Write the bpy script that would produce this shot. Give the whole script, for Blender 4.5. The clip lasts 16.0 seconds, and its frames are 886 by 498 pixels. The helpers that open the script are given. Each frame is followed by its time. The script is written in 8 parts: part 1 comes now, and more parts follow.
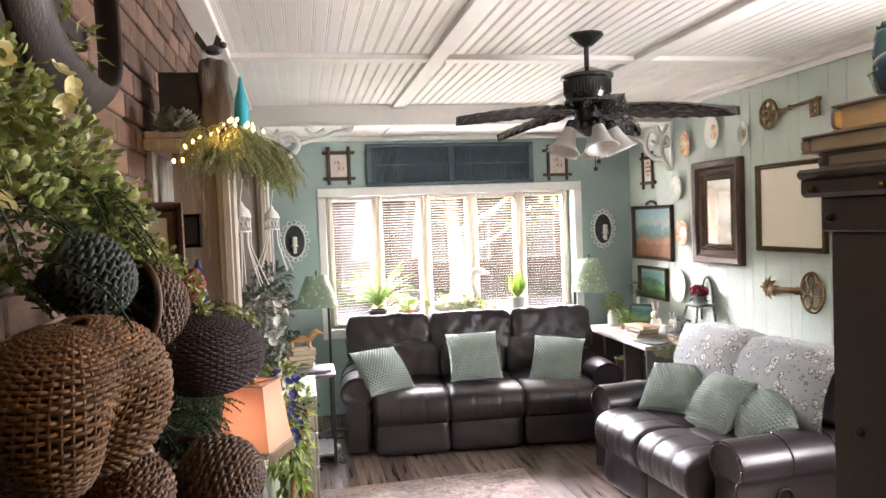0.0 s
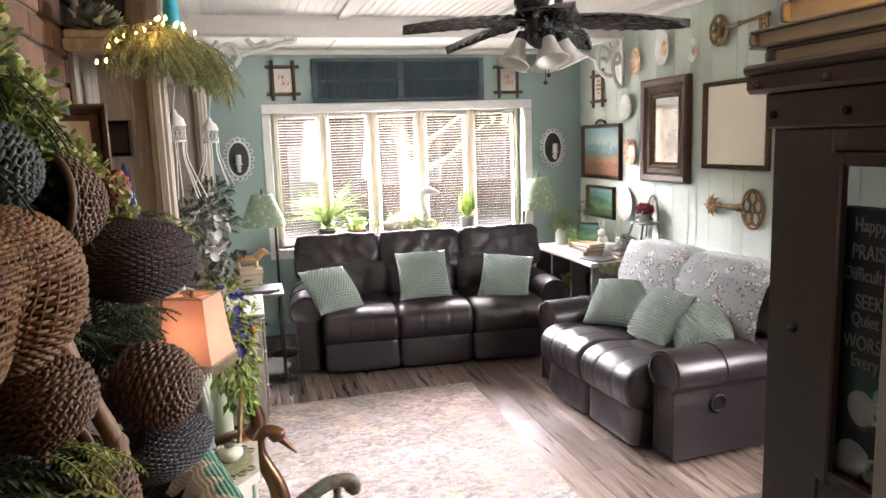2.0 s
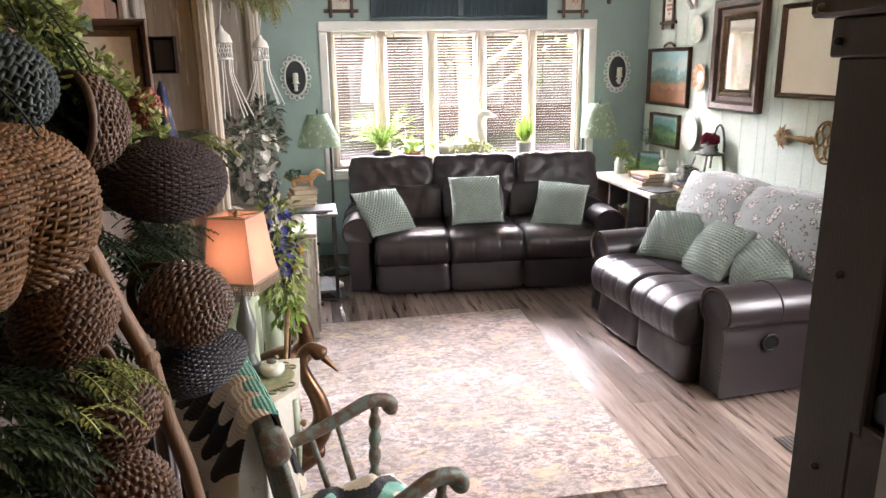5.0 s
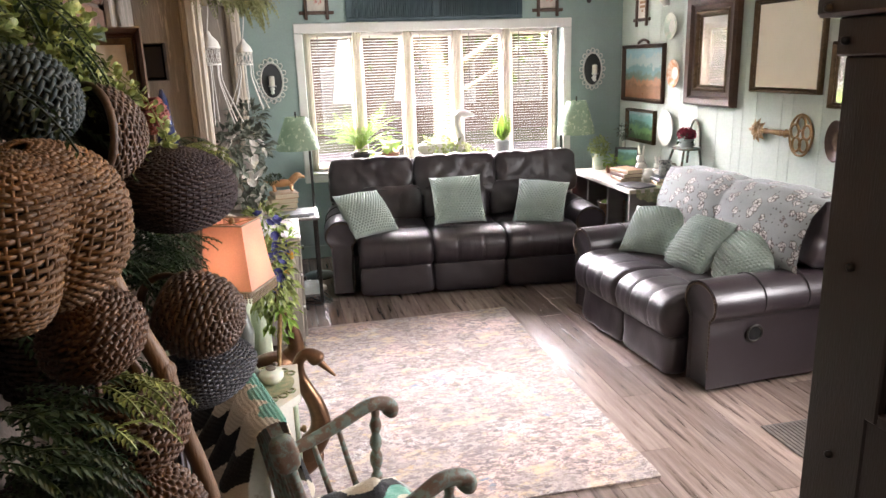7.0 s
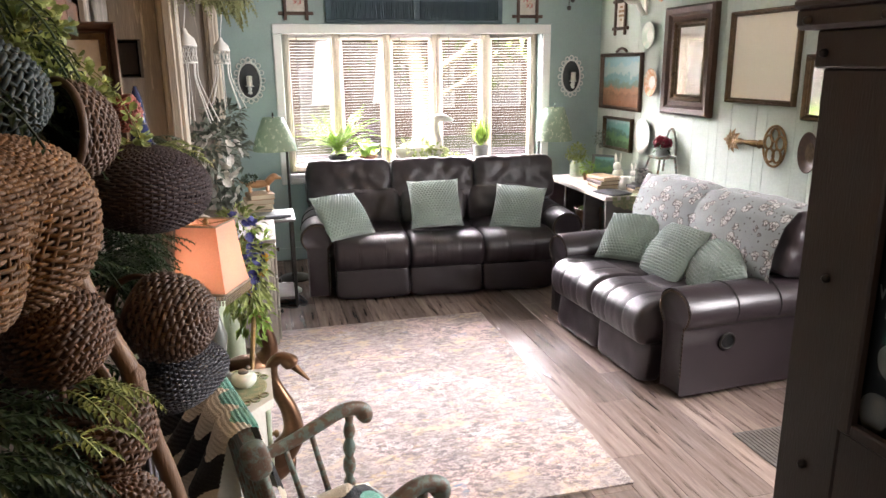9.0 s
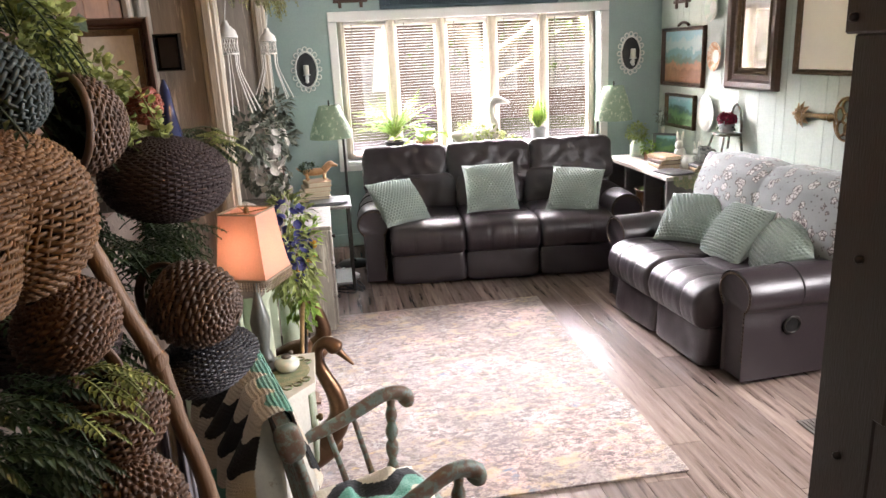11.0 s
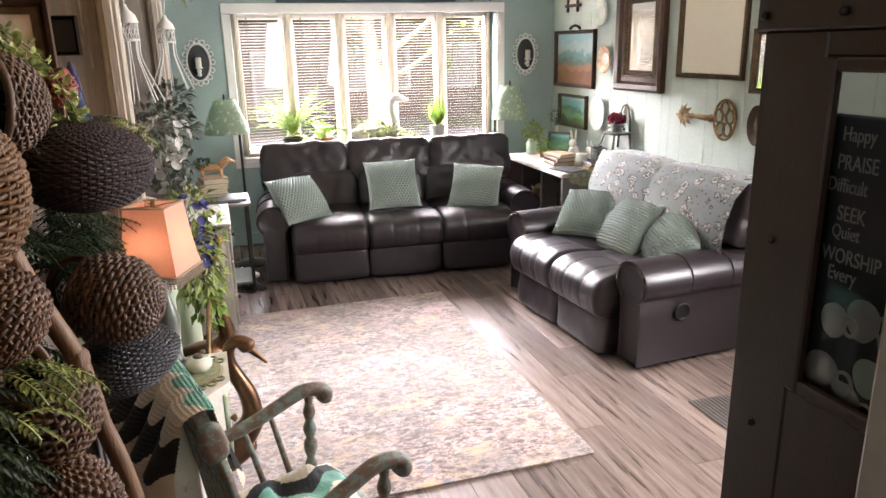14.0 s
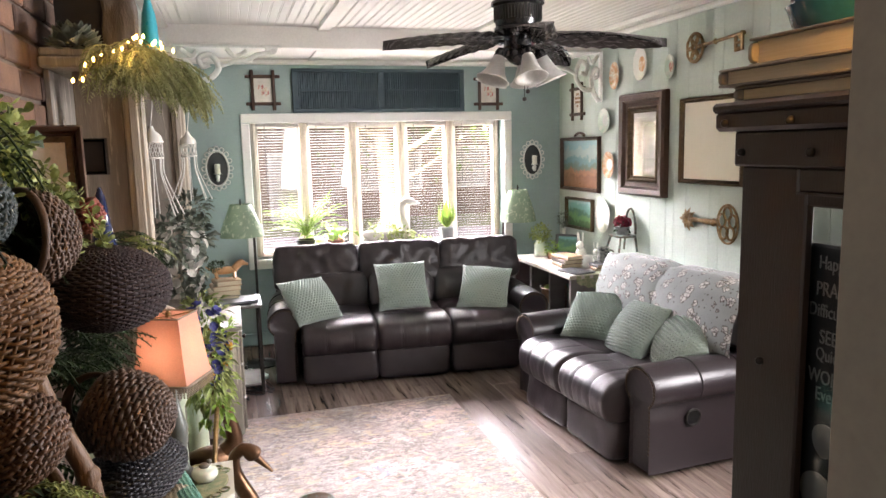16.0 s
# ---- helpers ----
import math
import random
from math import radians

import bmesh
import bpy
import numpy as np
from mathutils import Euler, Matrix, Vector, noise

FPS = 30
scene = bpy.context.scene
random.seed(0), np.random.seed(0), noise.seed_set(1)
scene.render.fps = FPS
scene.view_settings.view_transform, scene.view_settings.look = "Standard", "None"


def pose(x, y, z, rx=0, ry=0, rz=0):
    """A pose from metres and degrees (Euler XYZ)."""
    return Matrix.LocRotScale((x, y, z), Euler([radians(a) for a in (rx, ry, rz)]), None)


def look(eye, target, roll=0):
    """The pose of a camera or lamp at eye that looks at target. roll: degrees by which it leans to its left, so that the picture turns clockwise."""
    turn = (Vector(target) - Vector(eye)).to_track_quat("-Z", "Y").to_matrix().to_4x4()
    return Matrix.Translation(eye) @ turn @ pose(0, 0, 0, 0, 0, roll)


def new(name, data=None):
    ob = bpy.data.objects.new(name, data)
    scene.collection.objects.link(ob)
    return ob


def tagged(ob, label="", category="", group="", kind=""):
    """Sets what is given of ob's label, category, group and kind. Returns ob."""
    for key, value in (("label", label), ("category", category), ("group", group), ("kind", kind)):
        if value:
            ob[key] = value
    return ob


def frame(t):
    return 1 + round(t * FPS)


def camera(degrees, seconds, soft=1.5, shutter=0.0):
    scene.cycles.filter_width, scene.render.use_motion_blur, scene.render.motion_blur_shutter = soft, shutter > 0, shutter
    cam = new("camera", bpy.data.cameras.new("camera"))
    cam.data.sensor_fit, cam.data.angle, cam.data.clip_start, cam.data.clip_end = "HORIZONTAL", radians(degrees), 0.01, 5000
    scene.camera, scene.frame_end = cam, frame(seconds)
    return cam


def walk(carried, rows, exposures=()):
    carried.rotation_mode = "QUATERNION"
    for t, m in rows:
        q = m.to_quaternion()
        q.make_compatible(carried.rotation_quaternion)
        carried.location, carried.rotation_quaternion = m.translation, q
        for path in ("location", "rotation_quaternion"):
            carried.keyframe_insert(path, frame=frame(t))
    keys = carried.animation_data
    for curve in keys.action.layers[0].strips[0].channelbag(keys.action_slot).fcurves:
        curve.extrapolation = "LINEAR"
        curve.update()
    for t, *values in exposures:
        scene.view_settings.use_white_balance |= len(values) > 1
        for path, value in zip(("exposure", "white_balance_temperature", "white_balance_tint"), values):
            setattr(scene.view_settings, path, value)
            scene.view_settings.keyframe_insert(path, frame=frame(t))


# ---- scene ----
cam = camera(63.9, 16.0)
EXPOSURES = [(0.0, 1.22), (1.0, 1.12), (1.6, 1.11), (14.8, 1.13), (16.0, 1.10)]
PATH = [
    (0, (0.635, 0.895, 1.695), (1.021, 2.856, 1.612), -2.2),
    (0.5, (0.647, 0.894, 1.695), (1.11, 2.839, 1.623), -1.7),
    (1, (0.654, 0.897, 1.684), (1.165, 2.827, 1.57), -1.7),
    (1.5, (0.656, 0.909, 1.669), (1.174, 2.829, 1.463), -1.8),
    (2, (0.659, 0.924, 1.654), (1.165, 2.836, 1.352), -2.0),
    (2.5, (0.647, 0.932, 1.649), (1.15, 2.83, 1.268), -2.0),
    (3, (0.637, 0.93, 1.645), (1.147, 2.816, 1.219), -1.7),
    (3.5, (0.628, 0.932, 1.646), (1.116, 2.818, 1.196), -1.2),
    (4, (0.658, 0.936, 1.654), (1.056, 2.838, 1.183), -1.2),
    (4.5, (0.701, 0.944, 1.657), (1.043, 2.851, 1.162), -1.1),
    (4.7, (0.716, 0.944, 1.656), (1.045, 2.852, 1.153), -1.0),
    (6.8, (0.656, 0.953, 1.665), (1.031, 2.848, 1.147), -2.2),
    (7, (0.649, 0.954, 1.666), (1.05, 2.846, 1.155), -2.0),
    (7.5, (0.638, 0.953, 1.664), (1.094, 2.836, 1.167), -1.8),
    (8, (0.635, 0.961, 1.662), (1.127, 2.837, 1.172), -1.4),
    (8.2, (0.633, 0.969, 1.665), (1.132, 2.842, 1.171), -1.0),
    (10.3, (0.711, 0.961, 1.661), (1.062, 2.861, 1.143), -1.7),
    (10.5, (0.72, 0.964, 1.66), (1.047, 2.866, 1.134), -2.1),
    (11, (0.734, 0.962, 1.66), (1.012, 2.868, 1.121), -2.9),
    (11.5, (0.734, 0.955, 1.663), (0.995, 2.861, 1.116), -3.3),
    (12, (0.723, 0.95, 1.663), (1.032, 2.848, 1.113), -3.0),
    (12.5, (0.695, 0.954, 1.657), (1.1, 2.832, 1.1), -2.4),
    (13, (0.672, 0.963, 1.653), (1.161, 2.818, 1.09), -1.9),
    (13.5, (0.66, 0.961, 1.652), (1.206, 2.802, 1.093), -1.5),
    (14, (0.664, 0.968, 1.645), (1.232, 2.805, 1.094), -1.3),
    (14.5, (0.668, 0.96, 1.653), (1.234, 2.807, 1.134), -1.2),
    (15, (0.672, 0.948, 1.662), (1.234, 2.808, 1.189), -1.1),
    (15.5, (0.67, 0.929, 1.675), (1.23, 2.81, 1.288), -1.1),
    (16, (0.667, 0.917, 1.695), (1.227, 2.816, 1.409), -1.4),
]
walk(cam, [(t, look(eye, target, roll)) for t, eye, target, roll in PATH], EXPOSURES)

# ---- light ----
world = bpy.data.worlds.new("sky")
scene.world = world
world.use_nodes = True
_n, _l = world.node_tree.nodes, world.node_tree.links
_sky = _n.new("ShaderNodeTexSky")
_sky.sky_type, _sky.sun_disc = "NISHITA", False
_sky.sun_elevation, _sky.sun_rotation = radians(48), radians(200)
_l.new(_sky.outputs[0], _n["Background"].inputs[0])
_n["Background"].inputs[1].default_value = 0.05


def lamp(name, kind, power, color, m, size=0.1, size_y=None, angle=None):
    d = bpy.data.lights.new(name, kind)
    d.energy, d.color = power, color
    if kind == "AREA":
        d.shape, d.size, d.size_y = "RECTANGLE", size, size_y or size
    elif kind == "SUN":
        d.angle = angle
    else:
        d.shadow_soft_size = size
    ob = new(name, d)
    ob.matrix_world = m
    return ob


lamp("sun", "SUN", 0.3, (1.0, 0.93, 0.84), look((0, 0, 0), (0.25, 0.72, -0.75)), angle=radians(0.6))
# daylight of the open sky over the bow window
lamp("window_daylight", "AREA", 14000, (0.97, 0.92, 1.0), look((2.0, 10.3, 3.75), (2.0, 5.6, 0.9)), 6.0, 2.6)

lamp("side_window_daylight", "AREA", 98, (1.0, 0.94, 0.97), look((3.95, 2.6, 1.6), (0.6, 2.9, 2.1)), 1.25, 1.15)
# added fill from the unseen hall, brightens the cabinet side and its sign
lamp("hall_window_daylight", "AREA", 5.5, (1.0, 0.94, 0.92), look((-1.72, -0.3, 1.5), (1.3, 1.5, 1.3)), 1.6, 1.1)

# ---- geometry helpers ----


class Geo:
    """Vertices and faces of one mesh, gathered piece by piece."""

    def __init__(self):
        self.v, self.f, self.m = [], [], []

    def add(self, verts, faces, m=None, slot=0):
        k = len(self.v)
        self.v += [tuple(m @ Vector(p)) for p in verts] if m is not None else [tuple(p) for p in verts]
        self.f += [tuple(i + k for i in f) for f in faces]
        self.m += [slot] * len(faces)
        return self

    def box(self, x0, x1, y0, y1, z0, z1, c=0.003, m=None, slot=0):
        """A box with chamfered edges."""
        c = min(c, abs(x1 - x0) * 0.45, abs(y1 - y0) * 0.45, abs(z1 - z0) * 0.45)
        lo, hi = (x0, y0, z0), (x1, y1, z1)
        verts, at = [], {}
        for i in range(8):
            s = [(i >> a) & 1 for a in range(3)]
            for a in range(3):
                p = [(hi[b] - c if s[b] else lo[b] + c) for b in range(3)]
                p[a] = hi[a] if s[a] else lo[a]
                at[(i, a)] = len(verts)
                verts.append(p)
        faces = []
        for a in range(3):
            b, d = [k for k in range(3) if k != a]
            for side in (0, 1):
                ids = [sum(v << k for k, v in ((a, side), (b, u), (d, w))) for u, w in ((0, 0), (1, 0), (1, 1), (0, 1))]
                q = [at[(i, a)] for i in ids]
                faces.append(q if (side == 1) == (a != 1) else q[::-1])
        for a in range(3):
            b, d = [k for k in range(3) if k != a]
            for u in (0, 1):
                for w in (0, 1):
                    i0 = (u << b) + (w << d)
                    i1 = i0 + (1 << a)
                    faces.append([at[(i0, b)], at[(i1, b)], at[(i1, d)], at[(i0, d)]])
        for i in range(8):
            faces.append([at[(i, 0)], at[(i, 1)], at[(i, 2)]])
        return self.add(verts, faces, m, slot)

    def lathe(self, prof, n=24, m=None, sx=1.0, sy=1.0, slot=0, a0=0.0, a1=2 * math.pi):
        """A turned shape about z from (radius, height) pairs."""
        full = a1 - a0 > 6.28
        k = n if full else n + 1
        verts = [(r * math.cos(a0 + (a1 - a0) * j / n) * sx, r * math.sin(a0 + (a1 - a0) * j / n) * sy, z) for r, z in prof for j in range(k)]
        faces = [(i * k + j, i * k + (j + 1) % k, (i + 1) * k + (j + 1) % k, (i + 1) * k + j) for i in range(len(prof) - 1) for j in range(n)]
        return self.add(verts, faces, m, slot)

    def cyl(self, p, q, r0, r1=None, n=12, slot=0, m=None):
        return self.tube([p, q], [r0, r0 if r1 is None else r1], n, slot=slot, m=m)

    def tube(self, pts, rad, n=8, closed=False, slot=0, m=None, flat=1.0):
        """A tube along points with one radius or a radius for each."""
        pts = [Vector(p) for p in pts]
        rads = list(rad) if hasattr(rad, "__len__") else [rad] * len(pts)
        verts, last = [], None
        k = len(pts)
        for i, p in enumerate(pts):
            a = pts[(i - 1) % k] if closed or i else p
            b = pts[(i + 1) % k] if closed or i < k - 1 else p
            t = (b - a).normalized() if (b - a).length > 1e-9 else Vector((0, 0, 1))
            if last is None:
                u = t.orthogonal().normalized()
            else:
                u = (last - t * last.dot(t))
                u = u.normalized() if u.length > 1e-6 else t.orthogonal().normalized()
            last, w = u, t.cross(u)
            verts += [p + (u * math.cos(2 * math.pi * j / n) + w * math.sin(2 * math.pi * j / n) * flat) * rads[i] for j in range(n)]
        faces = []
        for i in range(k if closed else k - 1):
            e = (i + 1) % k
            faces += [(i * n + j, i * n + (j + 1) % n, e * n + (j + 1) % n, e * n + j) for j in range(n)]
        if not closed:
            faces += [tuple(range(n))[::-1], tuple(range((k - 1) * n, k * n))]
        return self.add(verts, faces, m, slot)

    def sheet(self, fn, nu, nv, wrap=False, m=None, slot=0):
        """A grid of fn(u, v), u and v from 0 to 1."""
        ku = nu if wrap else nu + 1
        verts = [fn(i / nu, j / nv) for j in range(nv + 1) for i in range(ku)]
        faces = [(j * ku + i, j * ku + (i + 1) % ku, (j + 1) * ku + (i + 1) % ku, (j + 1) * ku + i) for j in range(nv) for i in range(nu)]
        return self.add(verts, faces, m, slot)

    def puff(self, sx, sy, sz, p=4.0, n=14, rough=0.0, scale=6.0, m=None, slot=0, seed=0.0, bulge=0.0):
        """A cushion: a rounded block of that size about the origin, with soft creases."""
        h = Vector((sx, sy, sz)) / 2
        verts, faces, at = [], [], {}

        def vert(q):
            key = tuple(round(c, 5) for c in q)
            if key not in at:
                s = sum(abs(c) ** p for c in q) ** (1 / p)
                d = Vector(q) / s
                x = Vector((d.x * h.x, d.y * h.y, d.z * h.z))
                if bulge:
                    x.z *= 1 + bulge * (1 - d.x * d.x) * (1 - d.y * d.y)
                if rough:
                    x += d * rough * noise.noise(x * scale + Vector((seed, seed * 1.7, 0)))
                    x += d * rough * 0.5 * noise.noise(Vector((x.x * scale * 3, x.y * scale * 1.2, x.z * scale * 1.2 + seed)))
                at[key] = len(verts)
                verts.append(x)
            return at[key]

        for a in range(3):
            b, c = (a + 1) % 3, (a + 2) % 3
            for side in (-1, 1):
                for i in range(n):
                    for j in range(n):
                        q = []
                        for u, w in ((i, j), (i + 1, j), (i + 1, j + 1), (i, j + 1)):
                            pnt = [0, 0, 0]
                            pnt[a], pnt[b], pnt[c] = side, math.tan((2 * u / n - 1) * math.pi / 4), math.tan((2 * w / n - 1) * math.pi / 4)
                            q.append(vert(pnt))
                        faces.append(q if side > 0 else q[::-1])
        return self.add(verts, faces, m, slot)

    def plate(self, outline, y0, y1, m=None, slot=0):
        """A flat shape from an outline of (x, z), from depth y0 to y1."""
        n = len(outline)
        verts = [(x, y0, z) for x, z in outline] + [(x, y1, z) for x, z in outline]
        faces = [tuple(range(n)), tuple(range(n, 2 * n))[::-1]] + [(i, i + n, (i + 1) % n + n, (i + 1) % n) for i in range(n)]
        return self.add(verts, faces, m, slot)

    def petal(self, p, way, up, length, width, slot=0):
        """One rounded, cupped petal."""
        t = Vector(way).normalized()
        s = t.cross(Vector(up))
        s = s.normalized() if s.length > 1e-4 else t.orthogonal().normalized()
        w = s.cross(t)
        p = Vector(p)
        rim = [p + t * length * a + s * width * b + w * length * c for a, b, c in ((0, 0, 0), (0.35, 0.36, 0.02), (0.72, 0.5, 0.12), (0.98, 0.24, 0.2), (0.98, -0.24, 0.2), (0.72, -0.5, 0.12), (0.35, -0.36, 0.02))]
        return self.add(rim + [p + t * length * 0.6 - w * length * 0.04], [(i, (i + 1) % 7, 7) for i in range(7)], None, slot)

    def leaf(self, p, way, up, length, width, bend=0.25, slot=0):
        """One folded, bent leaf."""
        t = Vector(way).normalized()
        s = t.cross(Vector(up))
        s = s.normalized() if s.length > 1e-4 else t.orthogonal().normalized()
        w = s.cross(t)
        p = Vector(p)
        mid, tip = p + t * length * 0.5 + w * length * 0.06, p + t * length - w * length * bend
        a, b = mid + s * width * 0.5 + w * width * 0.15, mid - s * width * 0.5 + w * width * 0.15
        return self.add([p, a, tip, b, mid], [(0, 1, 4), (1, 2, 4), (2, 3, 4), (3, 0, 4)], None, slot)


def mesh_of(name, geo, mats, smooth=False):
    me = bpy.data.meshes.new(name)
    me.from_pydata(geo.v, [], geo.f)
    for mt in mats if isinstance(mats, (list, tuple)) else [mats]:
        me.materials.append(mt)
    me.polygons.foreach_set("material_index", geo.m)
    me.update()
    bm = bmesh.new()
    bm.from_mesh(me)
    bmesh.ops.recalc_face_normals(bm, faces=bm.faces)
    bm.to_mesh(me)
    bm.free()
    if smooth:
        me.polygons.foreach_set("use_smooth", [True] * len(me.polygons))
        if smooth != 1:
            me.set_sharp_from_angle(angle=radians(smooth))
    return me


def part(name, geo, mats, parent=None, label="", smooth=False, m=None):
    """One mesh object, under a thing or a part."""
    ob = new(name, geo if isinstance(geo, bpy.types.Mesh) else mesh_of(name, geo, mats, smooth))
    if parent is not None:
        ob.parent = parent
    if m is not None:
        ob.matrix_local = m
    return tagged(ob, label)


def thing(name, label, category, m, group=""):
    """An empty at a thing's base."""
    ob = new(name)
    ob.empty_display_size = 0.05
    ob.matrix_world = m
    return tagged(ob, label, category, group)


def solo(name, geo, mats, label, category, m=None, group="", smooth=False, kind=""):
    """A thing of a single mesh."""
    ob = part(name, geo, mats, None, "", smooth)
    if m is not None:
        ob.matrix_world = m
    return tagged(ob, label, category, group, kind)


def struct(name, geo, mats, label="", smooth=False):
    return tagged(part(name, geo, mats, None, label, smooth), kind="structure", category=name.split("_")[0])


def rot(rx=0, ry=0, rz=0, x=0, y=0, z=0):
    return pose(x, y, z, rx, ry, rz)


def arc(cx, cy, r, a0, a1, n, ry=None):
    return [(cx + r * math.cos(radians(a0 + (a1 - a0) * i / n)), cy + (ry or r) * math.sin(radians(a0 + (a1 - a0) * i / n))) for i in range(n + 1)]


def oval(rx, rz, n=32):
    return [(rx * math.cos(2 * math.pi * i / n), rz * math.sin(2 * math.pi * i / n)) for i in range(n)]


def spline(pts, n=8):
    """Points along a smooth curve through the given ones."""
    pts = [Vector(p) for p in pts]
    out = []
    for i in range(len(pts) - 1):
        a, b, c, d = pts[max(i - 1, 0)], pts[i], pts[i + 1], pts[min(i + 2, len(pts) - 1)]
        for k in range(n):
            t = k / n
            out.append(0.5 * (2 * b + (c - a) * t + (2 * a - 5 * b + 4 * c - d) * t * t + (3 * b - a - 3 * c + d) * t ** 3))
    return out + [pts[-1]]


# ---- materials ----
def _mixc(nt, fac, a, b):
    n = nt.nodes.new("ShaderNodeMix")
    n.data_type = "RGBA"
    for sock, val in ((n.inputs[0], fac), (n.inputs[6], a), (n.inputs[7], b)):
        if isinstance(val, (int, float)):
            sock.default_value = val
        elif isinstance(val, tuple):
            sock.default_value = (*val, 1)
        else:
            nt.links.new(val, sock)
    return n.outputs[2]


def _coords(nt, scale=(1, 1, 1)):
    tc, mp = nt.nodes.new("ShaderNodeTexCoord"), nt.nodes.new("ShaderNodeMapping")
    mp.inputs["Scale"].default_value = scale
    nt.links.new(tc.outputs["Object"], mp.inputs[0])
    return mp.outputs[0]


def _noise(nt, vec, scale, detail=4, rough=0.6):
    n = nt.nodes.new("ShaderNodeTexNoise")
    n.inputs["Scale"].default_value, n.inputs["Detail"].default_value, n.inputs["Roughness"].default_value = scale, detail, rough
    nt.links.new(vec, n.inputs["Vector"])
    return n.outputs[0]


def _ramp(nt, fac, lo, hi, a=0.0, b=1.0):
    n = nt.nodes.new("ShaderNodeMapRange")
    n.inputs[1].default_value, n.inputs[2].default_value, n.inputs[3].default_value, n.inputs[4].default_value = lo, hi, a, b
    nt.links.new(fac, n.inputs[0])
    return n.outputs[0]


def material(name, c1, c2=None, rough=0.6, metal=0.0, scale=12.0, stretch=(1, 1, 1), bump=0.15, fine=90.0, vary=0.0, island=0.0, wear=None, wear_at=0.62, wear_scale=14.0, sheen=0.0, coat=0.0, trans=0.0, spread=0.5):
    """A surface with broad blotches, fine grain and relief; wear: a second colour in worn patches."""
    mt = bpy.data.materials.new(name)
    mt.use_nodes = True
    nt = mt.node_tree
    bs = nt.nodes["Principled BSDF"]
    vec = _coords(nt, stretch)
    big = _noise(nt, vec, scale)
    small = _noise(nt, vec, fine, 3)
    c2 = c2 or tuple(x * 0.75 for x in c1)
    col = _mixc(nt, _ramp(nt, big, 0.5 - spread / 2, 0.5 + spread / 2), c1, c2)
    col = _mixc(nt, _ramp(nt, small, 0.3, 0.75, 0.0, 0.28), col, tuple(x * 0.6 for x in c2))
    if wear:
        col = _mixc(nt, _ramp(nt, _noise(nt, vec, wear_scale, 6, 0.7), wear_at - 0.04, wear_at + 0.04), col, wear)
    if vary or island:
        inf = nt.nodes.new("ShaderNodeObjectInfo" if vary else "ShaderNodeNewGeometry")
        hs = nt.nodes.new("ShaderNodeHueSaturation")
        nt.links.new(_ramp(nt, inf.outputs["Random" if vary else "Random Per Island"], 0, 1, 1 - (vary or island), 1 + (vary or island)), hs.inputs["Value"])
        nt.links.new(col, hs.inputs["Color"])
        col = hs.outputs[0]
    nt.links.new(col, bs.inputs["Base Color"])
    nt.links.new(_ramp(nt, big, 0.3, 0.7, max(rough - 0.08, 0.02), min(rough + 0.08, 1)), bs.inputs["Roughness"])
    bs.inputs["Metallic"].default_value = metal
    if sheen:
        bs.inputs["Sheen Weight"].default_value = sheen
    if coat:
        bs.inputs["Coat Weight"].default_value = coat
    if trans:
        tr, mx = nt.nodes.new("ShaderNodeBsdfTranslucent"), nt.nodes.new("ShaderNodeMixShader")
        nt.links.new(col, tr.inputs[0])
        mx.inputs[0].default_value = trans
        nt.links.new(bs.outputs[0], mx.inputs[1])
        nt.links.new(tr.outputs[0], mx.inputs[2])
        nt.links.new(mx.outputs[0], nt.nodes["Material Output"].inputs[0])
    if bump:
        bp = nt.nodes.new("ShaderNodeBump")
        bp.inputs["Strength"].default_value, bp.inputs["Distance"].default_value = bump, 0.004
        nt.links.new(small, bp.inputs["Height"])
        nt.links.new(bp.outputs[0], bs.inputs["Normal"])
    return mt


def glow(name, color, strength):
    mt = bpy.data.materials.new(name)
    mt.use_nodes = True
    bs = mt.node_tree.nodes["Principled BSDF"]
    bs.inputs["Base Color"].default_value = (*color, 1)
    bs.inputs["Emission Color"].default_value, bs.inputs["Emission Strength"].default_value = (*color, 1), strength
    return mt


def pane_glass(name, tint=(1, 1, 1), ior=1.45):
    """Thin clear glass: mostly see-through with a little gloss."""
    mt = bpy.data.materials.new(name)
    mt.use_nodes = True
    nt = mt.node_tree
    tr, gl, mx, fr = (nt.nodes.new(k) for k in ("ShaderNodeBsdfTransparent", "ShaderNodeBsdfGlossy", "ShaderNodeMixShader", "ShaderNodeFresnel"))
    tr.inputs[0].default_value, gl.inputs["Roughness"].default_value = (*tint, 1), 0.02
    fr.inputs[0].default_value = ior
    nt.links.new(fr.outputs[0], mx.inputs[0])
    nt.links.new(tr.outputs[0], mx.inputs[1])
    nt.links.new(gl.outputs[0], mx.inputs[2])
    nt.links.new(mx.outputs[0], nt.nodes["Material Output"].inputs[0])
    return mt


M_SAGE_BOARD = material("sage_board_paint", (0.465, 0.525, 0.46), (0.43, 0.49, 0.428), 0.5, scale=3, bump=0.06, fine=60, vary=0.04)
M_SAGE_WALL = material("sage_wall_paint", (0.30, 0.385, 0.365), (0.275, 0.36, 0.34), 0.6, scale=2.5, bump=0.08, fine=120)
M_WHITE = material("white_trim_paint", (0.80, 0.79, 0.76), (0.74, 0.73, 0.70), 0.42, scale=5, bump=0.05)
M_CEIL = material("beadboard_paint", (0.80, 0.77, 0.73), (0.76, 0.73, 0.69), 0.4, scale=2, bump=0.03)
M_HALL = material("hall_paint", (0.36, 0.33, 0.28), (0.32, 0.295, 0.25), 0.55, scale=4, bump=0.06)
